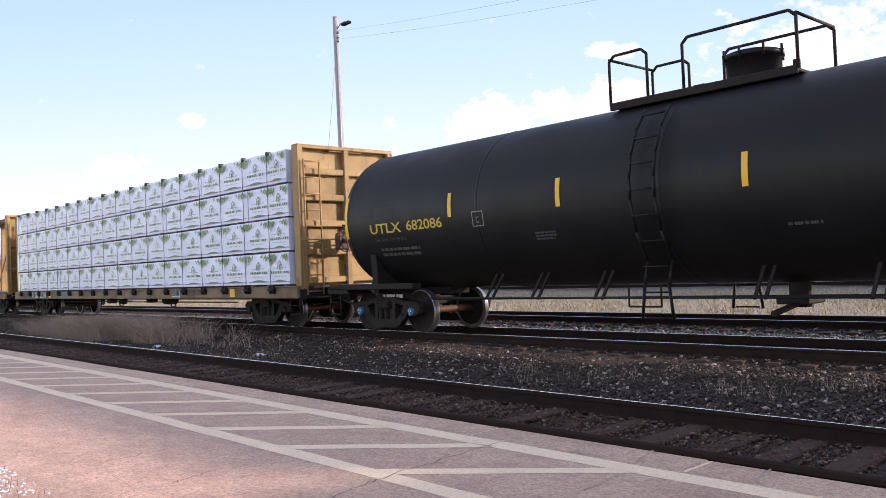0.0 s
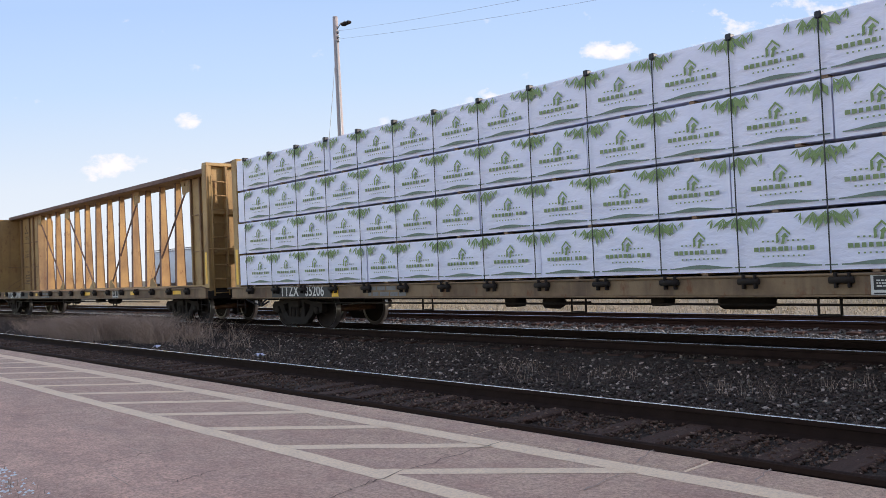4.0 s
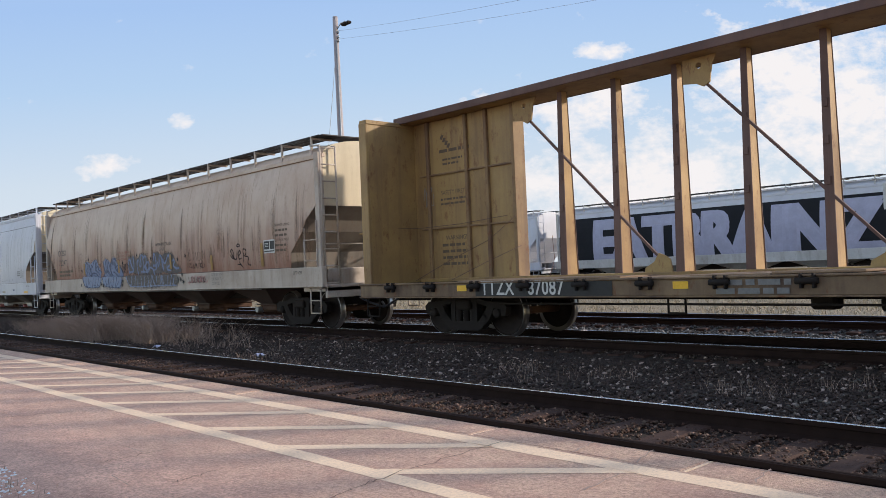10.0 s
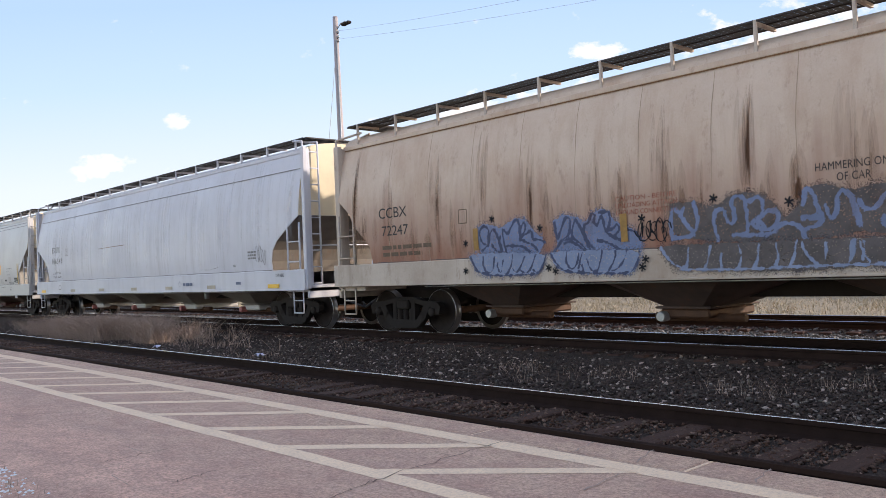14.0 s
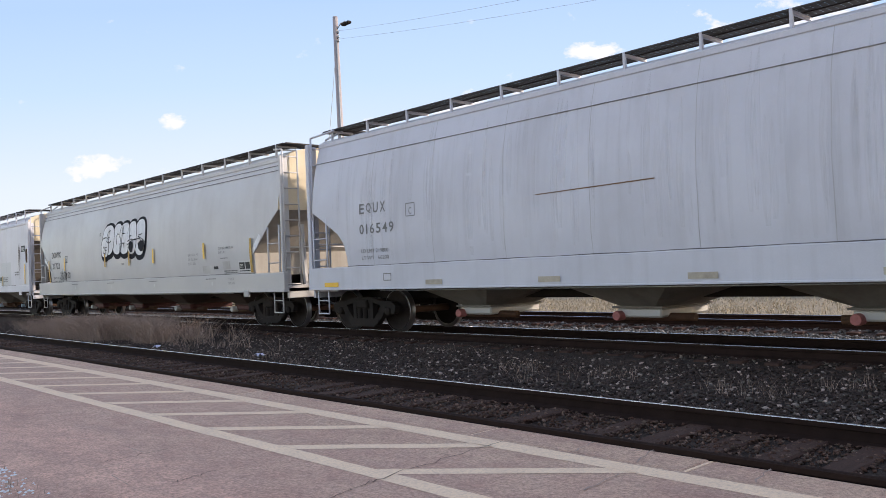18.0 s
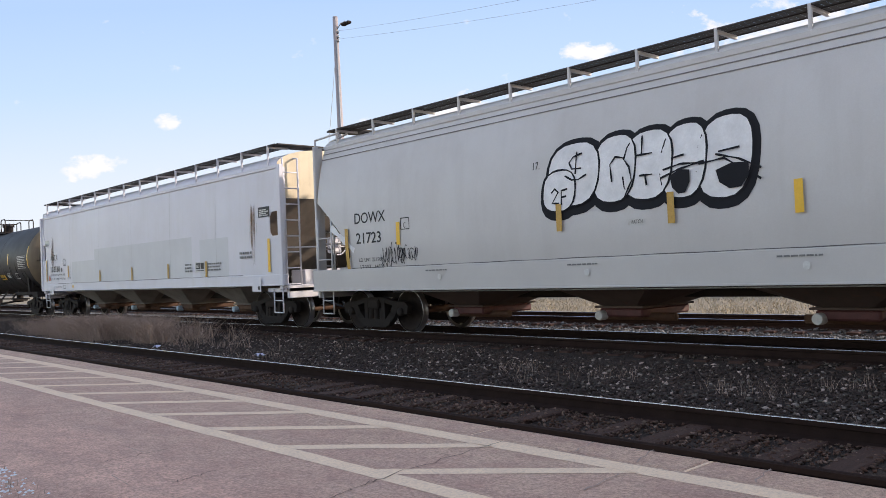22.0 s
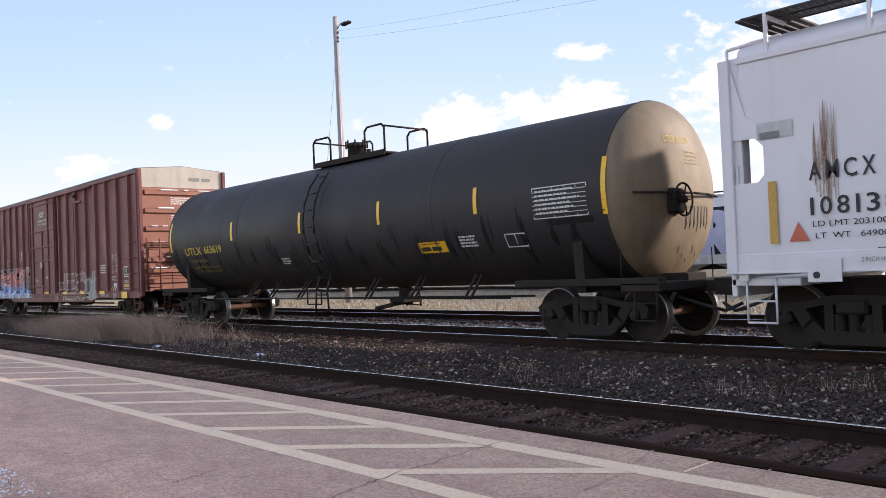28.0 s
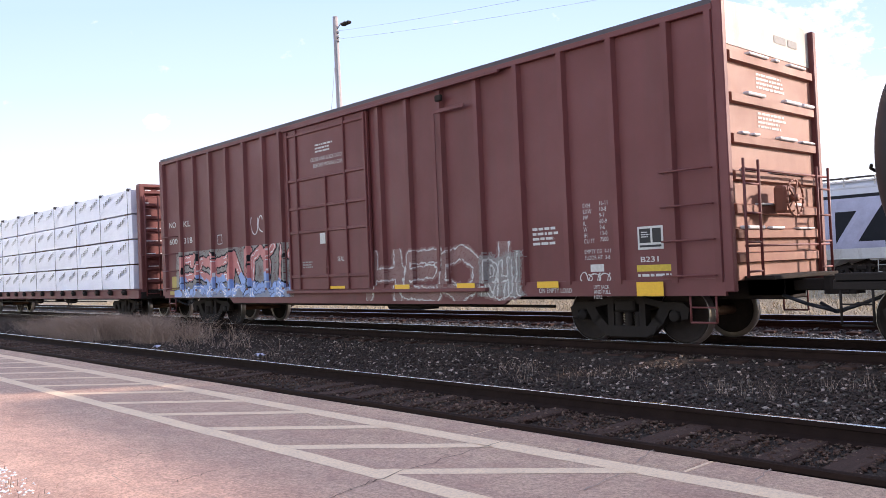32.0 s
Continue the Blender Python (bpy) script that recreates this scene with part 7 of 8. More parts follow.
line.append(((-4.79, 2.03), (-4.66, 1.91), (-4.56, 2.05), (-4.48, 2.16), (-4.39, 2.17), (-4.36, 2.00), (-4.37, 1.80)))
line.append(((-4.36, 1.94), (-4.26, 2.15), (-4.22, 1.96), (-4.37, 1.84), (-4.16, 1.94), (-4.09, 1.94), (-4.08, 1.79), (-3.95, 1.80), (-3.81, 1.73)))
line.append(((-4.37, 1.82), (-4.28, 1.78), (-4.09, 1.71), (-4.00, 1.61)))
line.append(((-4.76, 1.71), (-4.37, 1.71), (-4.16, 1.59)))
line.append(((-4.85, 1.90), (-4.90, 1.80), (-4.84, 1.62)))
line.append(((-3.56, 2.05), (-3.55, 1.84), (-3.51, 1.76), (-3.42, 1.95), (-3.33, 2.15), (-3.21, 2.09), (-3.26, 1.84), (-3.43, 1.74), (-3.27, 1.76), (-3.17, 1.77)))
line.append(((-3.13, 2.08), (-3.23, 1.81), (-3.11, 1.72), (-3.00, 1.64), (-2.96, 1.57)))
line.append(((-3.13, 2.08), (-3.02, 1.95), (-2.87, 1.59)))
line.append(((-2.94, 1.98), (-2.95, 1.76), (-2.77, 1.57)))
line.append(((-2.94, 1.98), (-2.84, 2.00), (-2.80, 2.14), (-2.70, 2.14), (-2.75, 2.02), (-2.67, 1.93), (-2.61, 2.12), (-2.56, 2.04), (-2.53, 1.86)))
line.append(((-2.63, 2.15), (-2.44, 2.17), (-2.41, 2.06), (-2.46, 1.88), (-2.53, 1.84), (-2.35, 1.89), (-2.29, 1.96), (-2.24, 1.84), (-2.39, 1.76), (-2.18, 1.67)))
line.append(((-2.69, 1.70), (-2.54, 1.69), (-2.29, 1.54)))
line.append(((-2.53, 1.86), (-2.46, 1.78), (-2.20, 1.67)))
line.append(((-3.43, 1.74), (-3.60, 1.60), (-3.63, 1.54)))
line.append(((-3.39, 1.69), (-3.23, 1.73), (-3.04, 1.62), (-3.00, 1.56)))
line.append(((-2.10, 1.85), (-1.96, 1.81), (-1.87, 1.67)))
tag(H3, FL3, fill, line, 0.045, ("tag_blue", "spray_navy", "blue_mist"), 0.006)
fill, line = [], []
fill.append(((-5.63, 1.55), (-5.50, 1.60), (-3.76, 1.55), (-3.81, 1.39), (-3.90, 1.24), (-4.03, 1.18), (-5.28, 1.19), (-5.44, 1.30), (-5.56, 1.43)))
fill.append(((-3.65, 1.53), (-3.55, 1.55), (-1.88, 1.53), (-1.90, 1.35), (-2.02, 1.18), (-2.16, 1.15), (-3.37, 1.20), (-3.54, 1.31)))
line.append(((-5.61, 1.55), (-5.54, 1.41), (-5.40, 1.25), (-5.22, 1.24)))
line.append(((-5.27, 1.54), (-5.29, 1.38), (-5.20, 1.24), (-5.08, 1.24), (-5.00, 1.39), (-4.99, 1.53)))
line.append(((-4.90, 1.42), (-4.92, 1.32), (-4.84, 1.22), (-4.80, 1.35), (-4.78, 1.45)))
line.append(((-4.54, 1.54), (-4.58, 1.34), (-4.68, 1.20), (-4.77, 1.22)))
line.append(((-4.26, 1.50), (-4.38, 1.27), (-4.50, 1.23), (-4.57, 1.34)))
line.append(((-4.01, 1.52), (-4.09, 1.30), (-4.23, 1.20), (-4.36, 1.27)))
line.append(((-3.76, 1.53), (-3.83, 1.32), (-3.97, 1.20), (-4.07, 1.28)))
line.append(((-5.47, 1.30), (-5.23, 1.20), (-4.61, 1.18), (-3.95, 1.20)))
line.append(((-3.65, 1.53), (-3.58, 1.40), (-3.38, 1.23), (-3.24, 1.23)))
line.append(((-3.31, 1.54), (-3.33, 1.37), (-3.22, 1.24), (-3.10, 1.32), (-3.05, 1.52)))
line.append(((-2.98, 1.51), (-3.08, 1.27)))
line.append(((-2.99, 1.31), (-2.97, 1.20), (-3.08, 1.22)))
line.append(((-2.58, 1.53), (-2.65, 1.29), (-2.68, 1.21), (-2.82, 1.21), (-2.90, 1.42)))
line.append(((-2.32, 1.52), (-2.36, 1.34), (-2.46, 1.22)))
line.append(((-2.10, 1.53), (-2.17, 1.36), (-2.30, 1.23), (-2.41, 1.21)))
line.append(((-1.87, 1.52), (-1.92, 1.32), (-2.04, 1.18), (-2.21, 1.17)))
line.append(((-3.54, 1.31), (-3.29, 1.20), (-2.74, 1.18), (-2.16, 1.16)))
tag(H3, SIDE3, fill, line, 0.03, ("tag_pale", "spray_navy", "blue_mist"), 0.006)
fill, line = [], []
fill.append(((-1.32, 2.17), (-1.08, 2.17), (-0.90, 2.18), (-0.63, 2.05), (-0.34, 2.21), (-0.14, 2.23), (0.11, 2.19), (0.36, 1.97), (0.41, 1.81), (0.64, 2.00), (0.73, 2.26), (1.12, 2.20), (1.32, 2.11), (1.51, 2.17), (1.65, 2.08), (1.62, 1.52), (-1.37, 1.60)))
fill.append(((1.25, 2.11), (1.78, 2.20), (2.10, 2.14), (2.38, 1.75), (2.68, 1.66), (2.45, 1.55), (1.24, 1.58)))
line.append(((-1.32, 1.66), (-1.32, 1.91), (-1.29, 2.15), (-1.16, 2.01), (-1.09, 2.10)))
line.append(((-1.16, 2.01), (-1.06, 1.84), (-0.92, 1.72), (-0.87, 1.93), (-0.93, 2.16)))
line.append(((-1.30, 1.67), (-1.05, 1.67), (-0.95, 1.71)))
line.append(((-0.57, 1.59), (-0.63, 1.83), (-0.61, 2.01), (-0.46, 2.06), (-0.42, 1.87), (-0.34, 1.80), (-0.28, 1.97), (-0.35, 2.11), (-0.28, 2.21), (-0.14, 2.18), (-0.12, 1.98), (-0.11, 1.71)))
line.append(((-0.06, 2.11), (0.05, 2.18), (0.13, 2.09), (0.11, 1.91), (0.05, 1.87)))
line.append(((0.10, 1.89), (0.20, 1.97), (0.33, 1.95), (0.34, 1.81), (0.22, 1.70), (0.08, 1.72), (-0.06, 1.78), (-0.02, 1.84), (0.11, 1.80), (0.12, 1.73)))
line.append(((-0.34, 1.66), (-0.08, 1.65), (0.08, 1.63), (0.21, 1.65)))
line.append(((0.25, 1.66), (0.32, 1.76), (0.48, 1.78), (0.62, 1.71), (0.65, 1.65), (0.67, 1.55)))
line.append(((0.67, 2.00), (0.72, 2.23), (0.83, 2.15), (0.86, 1.95), (0.95, 1.82), (0.66, 1.85)))
line.append(((0.66, 1.82), (0.81, 1.81), (0.95, 1.80), (0.85, 1.72), (0.70, 1.68)))
line.append(((0.96, 1.97), (1.02, 1.77), (1.10, 1.86), (1.14, 2.12), (1.21, 2.15), (1.31, 2.01), (1.38, 1.71)))
line.append(((1.29, 2.07), (1.34, 1.76), (1.37, 1.68)))
line.append(((1.39, 2.00), (1.45, 1.87), (1.58, 1.89), (1.69, 2.04), (1.77, 2.13), (1.89, 2.06), (1.92, 1.81), (1.67, 1.74)))
line.append(((1.67, 1.76), (1.62, 1.67), (1.91, 1.65)))
line.append(((2.04, 1.93), (2.17, 1.98), (2.20, 1.89), (2.08, 1.80), (2.23, 1.70), (2.46, 1.70)))
tag(H3, FL3, fill, line, 0.06, ("tag_murk", "tag_blue", "dark_mist"), 0.006)
fill, line = [], []
fill.append(((-1.49, 1.52), (-1.39, 1.56), (0.70, 1.52), (1.63, 1.51), (1.61, 1.12), (-1.22, 1.19), (-1.37, 1.32)))
fill.append(((1.17, 1.51), (2.54, 1.50), (2.44, 1.17), (1.15, 1.17)))
line.append(((-1.49, 1.52), (-1.37, 1.35), (-1.19, 1.22), (-1.06, 1.23)))
line.append(((-1.03, 1.50), (-1.06, 1.23)))
line.append(((-0.68, 1.51), (-0.72, 1.32), (-0.77, 1.23)))
line.append(((-0.51, 1.41), (-0.52, 1.24)))
line.append(((-0.25, 1.52), (-0.20, 1.36), (-0.25, 1.20)))
line.append(((0.05, 1.50), (0.03, 1.30), (-0.03, 1.21)))
line.append(((0.29, 1.52), (0.33, 1.31), (0.28, 1.21)))
line.append(((0.58, 1.53), (0.54, 1.33), (0.47, 1.21)))
line.append(((0.64, 1.50), (0.69, 1.35), (0.83, 1.22)))
line.append(((0.96, 1.48), (0.94, 1.26)))
line.append(((1.33, 1.50), (1.29, 1.35), (1.25, 1.25)))
line.append(((1.43, 1.48), (1.41, 1.25)))
line.append(((-1.19, 1.20), (-0.38, 1.17), (0.58, 1.19), (1.62, 1.19)))
line.append(((1.29, 1.49), (1.24, 1.23)))
line.append(((1.38, 1.48), (1.41, 1.32), (1.49, 1.22)))
line.append(((1.79, 1.47), (1.76, 1.25)))
line.append(((2.04, 1.49), (1.94, 1.24)))
line.append(((2.23, 1.48), (2.14, 1.21)))
line.append(((0.80, 1.19), (1.66, 1.19), (2.40, 1.19)))
tag(H3, SIDE3, fill, line, 0.035, ("tag_murk", "tag_pale", "dark_mist"), 0.006)
line = []
line.append(((5.89, 2.05), (5.81, 2.12), (5.73, 2.08), (5.78, 2.00), (5.86, 1.92), (5.87, 1.83), (5.76, 1.92), (5.69, 1.98)))
line.append(((5.89, 2.04), (5.89, 1.87), (6.01, 1.81), (6.07, 1.88), (6.11, 2.08)))
line.append(((6.19, 1.94), (6.31, 1.99), (6.27, 2.07), (6.16, 2.02), (6.15, 1.89), (6.22, 1.82), (6.32, 1.86)))
line.append(((6.43, 1.74), (6.44, 1.95), (6.40, 2.09), (6.53, 2.10), (6.60, 2.02), (6.55, 1.94), (6.47, 1.90), (6.65, 1.89), (6.71, 1.86), (6.63, 1.74), (6.66, 1.66), (6.79, 1.66)))
line.append(((6.08, 1.69), (6.27, 1.69), (6.37, 1.60)))
line.append(((6.19, 1.76), (6.28, 1.68)))
line.append(((6.08, 2.20), (6.13, 2.24), (6.22, 2.24), (6.26, 2.19), (6.20, 2.16), (6.11, 2.17), (6.08, 2.20)))
for pts in line:
    part("graffiti", strip(smooth(list(pts)), 0.036, lambda u, v: PH3(u, v, 0.008)), M["spray_black"], H3, "hand-sprayed tag")
for i, (px, pz) in enumerate(((-3.71, 1.29), (-3.56, 1.23), (-1.77, 1.37), (-1.83, 1.25), (-5.75, 1.29), (2.77, 1.50), (2.67, 1.36), (2.86, 1.28), (-3.90, 1.98), (-1.83, 2.00), (-5.04, 2.22), (-5.76, 1.81), (0.49, 2.06), (-0.61, 2.20), (2.43, 1.96), (2.97, 2.05))):
    spot = [strip([(px - 0.07 * math.cos(a), pz - 0.07 * math.sin(a)), (px + 0.07 * math.cos(a), pz + 0.07 * math.sin(a))], 0.028, lambda u, v: (SIDE3 if i < 8 else PH3)(u, v, 0.009 + 0.001 * a)) for a in (0.3, 1.35, 2.4)]
    part("graffiti_star", join(spot), M["spray_black"], H3)
scribble(H3, -1.9, -1.4, 1.56, 1.95, PH3, M["spray_black"], 0.02, 104, 3, out=0.012)
hand_tag(H3, "LIVIN", 3.2, 1.90, 0.22, 0.24, PH3, M["spray_black"], 0.018)
write(H3, "lettering", "EXW 10-8 H 9-8", 0.085, 4.65, 1.42, SIDE3, M["ink_grey"])
write(H3, "lettering", "EW   8-8 H 15-1", 0.085, 4.65, 1.29, SIDE3, M["ink_grey"])
write(H3, "lettering", "CU FT 5221", 0.085, 4.65, 1.16, SIDE3, M["ink_grey"])
scribble(H3, 3.2, 4.2, 1.64, 1.84, PH3, M["spray_black"], 0.016, 31, 6)
scribble(H3, 3.2, 4.35, 1.2, 1.45, SIDE3, M["spray_pink"], 0.024, 33, 6)
scribble(H3, 3.25, 4.3, 1.22, 1.42, SIDE3, M["spray_black"], 0.014, 36, 6, out=0.012)
scribble(H3, -1.95, -1.35, 1.7, 2.0, PH3, M["spray_black"], 0.025, 34, 3)
write(H3, "lettering", "HAMMERING ON SIDE", 0.11, 0.85, 2.42, PH3, M["ink"], 0.0)
write(H3, "lettering", "OF CAR", 0.11, 1.12, 2.27, PH3, M["ink"], 0.0)
chart(H3, 7.49, 8.04, 1.93, 2.27, PH3, 5)
for i, t_ in enumerate(("INTERIOR LINING", "", "", "EXTERIOR PAINT", "", "")):
    if t_:
        write_fit(H3, "lettering", t_, 8.06, 8.72, 2.58 - 0.125 * i, 2.645 - 0.125 * i, PH3, M["ink_brown"], 0.0)
    else:
        bars(H3, 8.06, 2.58 - 0.125 * i, 1, 0.66, 0.055, PH3, M["ink_brown"], 1.7, "stencil", 9 + i)
for px, z0, z1 in ((4.62, 1.58, 2.0), (1.96, 1.68, 2.12), (7.40, 1.6, 2.2), (-5.47, 1.68, 2.08), (-2.16, 1.66, 2.1)):
    panel(H3, px - 0.065, px + 0.065, z0, z1, PH3, M["strip_rust"], "reflective_strip", 0.02)
write(H3, "lettering", "LIFT HERE", 0.08, 8.9, 1.36, SIDE3, M["ink"])
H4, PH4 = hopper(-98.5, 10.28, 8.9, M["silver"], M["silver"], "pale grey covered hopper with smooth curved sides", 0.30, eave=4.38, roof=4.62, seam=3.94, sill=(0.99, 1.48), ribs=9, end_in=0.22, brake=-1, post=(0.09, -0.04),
                 edge=[(0.0, 2.79), (0.36, 2.60), (0.69, 2.41), (1.0, 2.23), (1.22, 2.0), (1.305, 1.72), (1.31, 1.42)], dusty=True, gate="grey", gate_mat="cap_red", bay_mat="bay_dust_shade")
SIDE4 = lambda u, v, out=0.006: (u, -1.64 - out, v)
for t_, a, b, c, d in (("LD LMT 219800", -8.19, -7.25, 1.765, 1.845), ("LT WT   66200", -8.19, -7.25, 1.615, 1.695)):
    write_fit(H4, "lettering", t_, a, b, c, d, PH4, M["ink_grey"], 0.0)
write_spaced(H4, "EQUX", -8.21, -7.30, 2.615, 2.84, PH4, M["ink_grey"], 0.05)
write_spaced(H4, "016549", -8.22, -7.03, 2.175, 2.39, PH4, M["ink_grey"], 0.05)
frame_box(H4, -6.62, -6.35, 2.46, 2.72, PH4, M["ink_grey"])
write(H4, "lettering", "C", 0.14, -6.54, 2.5, PH4, M["ink_grey"])
frame_box(H4, -7.4, -7.15, 1.16, 1.3, SIDE4, M["ink_grey"])
for px in (-9.6, 8.6):
    panel(H4, px, px + 0.55, 1.04, 1.14, SIDE4, M["reflector"], "reflective_strip")
for px in (-6.06, -3.1, -0.2, 2.5, 5.27):
    panel(H4, px, px + 0.49, 1.055, 1.15, SIDE4, M["faded_tan"], "faded_reflector")
bars(H4, 3.72, 1.155, 1, 0.86, 0.085, SIDE4, M["ink_blue"], 1.5, "stencil", 7)
part("maker_mark", strip([(3.42, 1.21), (3.52, 1.29), (3.62, 1.21), (3.52, 1.135), (3.42, 1.21)], 0.016, SIDE4), M["ink_blue"], H4)
part("drain_pipe", Shape().rod((4.55, -1.3, 0.76), (4.55, -1.3, 0.98), 0.07, 10), M["galv"], H4)
part("scratch", strip([(-3.1, 2.57), (-0.7, 2.6)], 0.02, PH4), M["rust_streak"], H4)
scribble(H4, 8.0, 8.55, 1.62, 2.15, PH4, M["ink_grey"], 0.02, 55, 3)
bars(H4, 6.73, 1.67, 2, 0.22, 0.022, PH4, M["ink_grey"], 1.9, "stencil", 12)
bars(H4, 7.58, 1.97, 3, 0.55, 0.045, PH4, M["ink_grey"], 1.8, "stencil", 13)
part("scratch", strip(fine_line([(5.03, 1.60), (5.4, 1.585), (5.56, 1.61), (5.89, 1.645)], 0.1), 0.012, PH4), M["ink_grey"], H4)
write(H4, "lettering", "LIFT HERE", 0.08, 9.0, 1.32, SIDE4, M["ink"])
panel(H4, 6.945, 7.21, 1.154, 1.223, SIDE4, M["ink_blue"], "stencil_patch")

for i in range(11):
    streaks(H4, -8.6 + 1.75 * i, 0.6, 1.55, 4.3, PH4, M["grey_runs"], 10, (0.03, 0.14), 260 + i, "rain_streak", "faint grey rain streaks")
    streaks(H4, -7.7 + 1.75 * i, 0.6, 1.55, 4.3, PH4, M["pale_runs"], 8, (0.04, 0.18), 280 + i, "rain_streak", "faint washed streaks")

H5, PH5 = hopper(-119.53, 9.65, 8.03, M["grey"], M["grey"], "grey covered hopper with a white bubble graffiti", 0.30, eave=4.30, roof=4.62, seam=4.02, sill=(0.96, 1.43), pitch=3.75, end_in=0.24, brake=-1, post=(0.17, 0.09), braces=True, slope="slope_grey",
                 edge=[(0.0, 3.0), (0.45, 2.65), (1.2, 1.97), (1.24, 1.37)], dusty=True, gate="gate_red", gate_mat="white_trim", bay_mat="bay_grime_shade")
SIDE5 = lambda u, v, out=0.006: (u, -1.64 - out, v)
for t_, a, b, c, d in (("DOWX", -7.95, -6.86, 2.41, 2.65), ("21723", -7.91, -7.03, 1.97, 2.21), ("LD LMT 221500", -7.86, -7.02, 1.575, 1.655), ("LT WT   64500", -7.84, -7.0, 1.425, 1.505)):
    write_fit(H5, "lettering", t_, a, b, c, d, PH5, M["ink"], 0.03 if c > 1.8 else 0.0)
frame_box(H5, -6.36, -6.09, 2.2, 2.43, PH5, M["ink"])
write(H5, "lettering", "C", 0.11, -6.28, 2.23, PH5, M["ink"])
panel(H5, -6.50, -6.38, 1.89, 2.36, PH5, M["reflector"], "reflective_strip", 0.02)
scribble(H5, -7.05, -6.3, 1.44, 1.96, PH5, M["spray_black"], 0.02, 61, 6)
scribble(H5, -6.5, -5.85, 1.54, 1.88, PH5, M["spray_black"], 0.018, 62, 5)
part("spray_smear", strip(fine_line([(-8.85, 2.40), (-8.0, 1.83)], 0.1), 0.17, lambda u, v: PH5(u, v, 0.012)), M["spray_white"], H5, "white overspray")
write_fit(H5, "lettering", "HATCH", -0.72, -0.50, 1.93, 1.99, lambda u, v: PH5(u, v, 0.010), M["ink"], 0.0)
BUB = [(-2.12, 2.58, 0.35, 0.35), (-1.82, 2.83, 0.54, 0.53), (-1.0, 2.83, 0.41, 0.54), (-0.38, 2.82, 0.44, 0.54), (0.24, 2.81, 0.38, 0.56), (0.90, 2.79, 0.43, 0.60)]
for cx, cz, a, c in BUB:
    part("graffiti_shadow", blob(round_points(cx + 0.02, cz - 0.04, a + 0.085, c + 0.11, tilt=0.1), PH5, 0.006), M["spray_black"], H5)
for i, (cx, cz, a, c) in enumerate(BUB):
    pts = round_points(cx, cz, a, c, tilt=0.1)
    up = 0.010 + 0.003 * ((0, 5, 4, 3, 2, 1)[i] if i else 6)
    part("graffiti_bubble", blob(pts, PH5, up), M["spray_white"], H5)
    part("graffiti_outline", strip(pts + pts[:2], 0.04, lambda u, v: PH5(u, v, up + 0.0015)), M["spray_black"], H5)
for cx, w_ in ((0.02, 0.33), (0.77, 0.50)):
    part("graffiti_eye", blob([(cx, 2.60), (cx + 0.5 * w_, 2.68), (cx + w_, 2.66), (cx + w_, 2.48), (cx + 0.75 * w_, 2.33), (cx + 0.4 * w_, 2.32), (cx + 0.1 * w_, 2.42)], PH5, 0.036), M["spray_black"], H5)
    part("graffiti_detail", strip([(cx + 0.1 * w_, 2.86), (cx + 0.75 * w_, 2.89)], 0.034, lambda u, v: PH5(u, v, 0.040)), M["spray_black"], H5)
for pts in ([(-0.14, 2.58), (0.16, 2.68), (0.59, 2.76)], [(0.77, 2.83), (1.11, 2.73), (1.45, 2.56)], [(0.50, 2.72), (0.9, 2.76), (1.44, 2.41)], [(-0.10, 2.70), (0.2, 2.76), (0.5, 2.74)],
            [(-1.62, 3.16), (-1.80, 3.12), (-1.89, 3.03), (-1.83, 2.92), (-1.64, 2.91)], [(-1.73, 3.20), (-1.76, 2.83)], [(-1.98, 2.82), (-1.84, 2.74), (-1.7, 2.73), (-1.53, 2.80)],
            [(-1.03, 2.62), (-1.06, 2.90), (-0.96, 3.01), (-0.82, 2.98), (-0.70, 2.82), (-0.66, 2.6), (-0.80, 2.36)], [(-0.46, 3.28), (-0.47, 2.98)], [(-0.57, 2.98), (-0.28, 2.99)], [(-0.52, 2.66), (-0.28, 2.66)], [(-0.41, 2.65), (-0.39, 2.50)],
            [(-2.28, 2.56), (-2.2, 2.62), (-2.13, 2.56), (-2.27, 2.38), (-2.12, 2.37)], [(-1.93, 2.60), (-2.06, 2.58), (-2.07, 2.34)], [(-2.06, 2.47), (-1.96, 2.48)]):
    part("graffiti_detail", strip(fine_line(pts, 0.06), 0.036, lambda u, v: PH5(u, v, 0.034)), M["spray_black"], H5)
write(H5, "graffiti_number", "17.", 0.14, -2.74, 3.00, PH5, M["spray_black"])
for px, z0, z1 in ((-2.13, 1.9, 2.36), (0.02, 1.89, 2.36), (1.95, 1.9, 2.35), (5.43, 1.92, 2.36), (8.09, 1.46, 2.36), (-8.22, 1.42, 2.33)):
    panel(H5, px - 0.06, px + 0.06, z0, z1, PH5, M["reflector"] if px in (1.95, 5.43) else M["reflector_old"], "reflective_strip", 0.044)
panel(H5, -0.78, -0.46, 1.91, 2.01, PH5, M["white_trim"], "stencil_plate")
chart(H5, 7.35, 7.98, 1.47, 1.78, PH5, 8)
panel(H5, 5.24, 5.85, 1.49, 1.71, PH5, M["white_trim"], "primer_patch")
panel(H5, 6.46, 6.88, 1.58, 1.8, PH5, M["white_trim"], "primer_patch")
for i, t_ in enumerate(("EXW  10-3  H  9-0", "EW    8-6  H 14-4", "CU FT   5400")):
    write(H5, "lettering", t_, 0.075, 4.35, 2.02 - 0.13 * i, PH5, M["ink_grey"])
write(H5, "lettering", "COATING: AMERON 428", 0.07, 6.25, 2.14, PH5, M["ink_grey"])
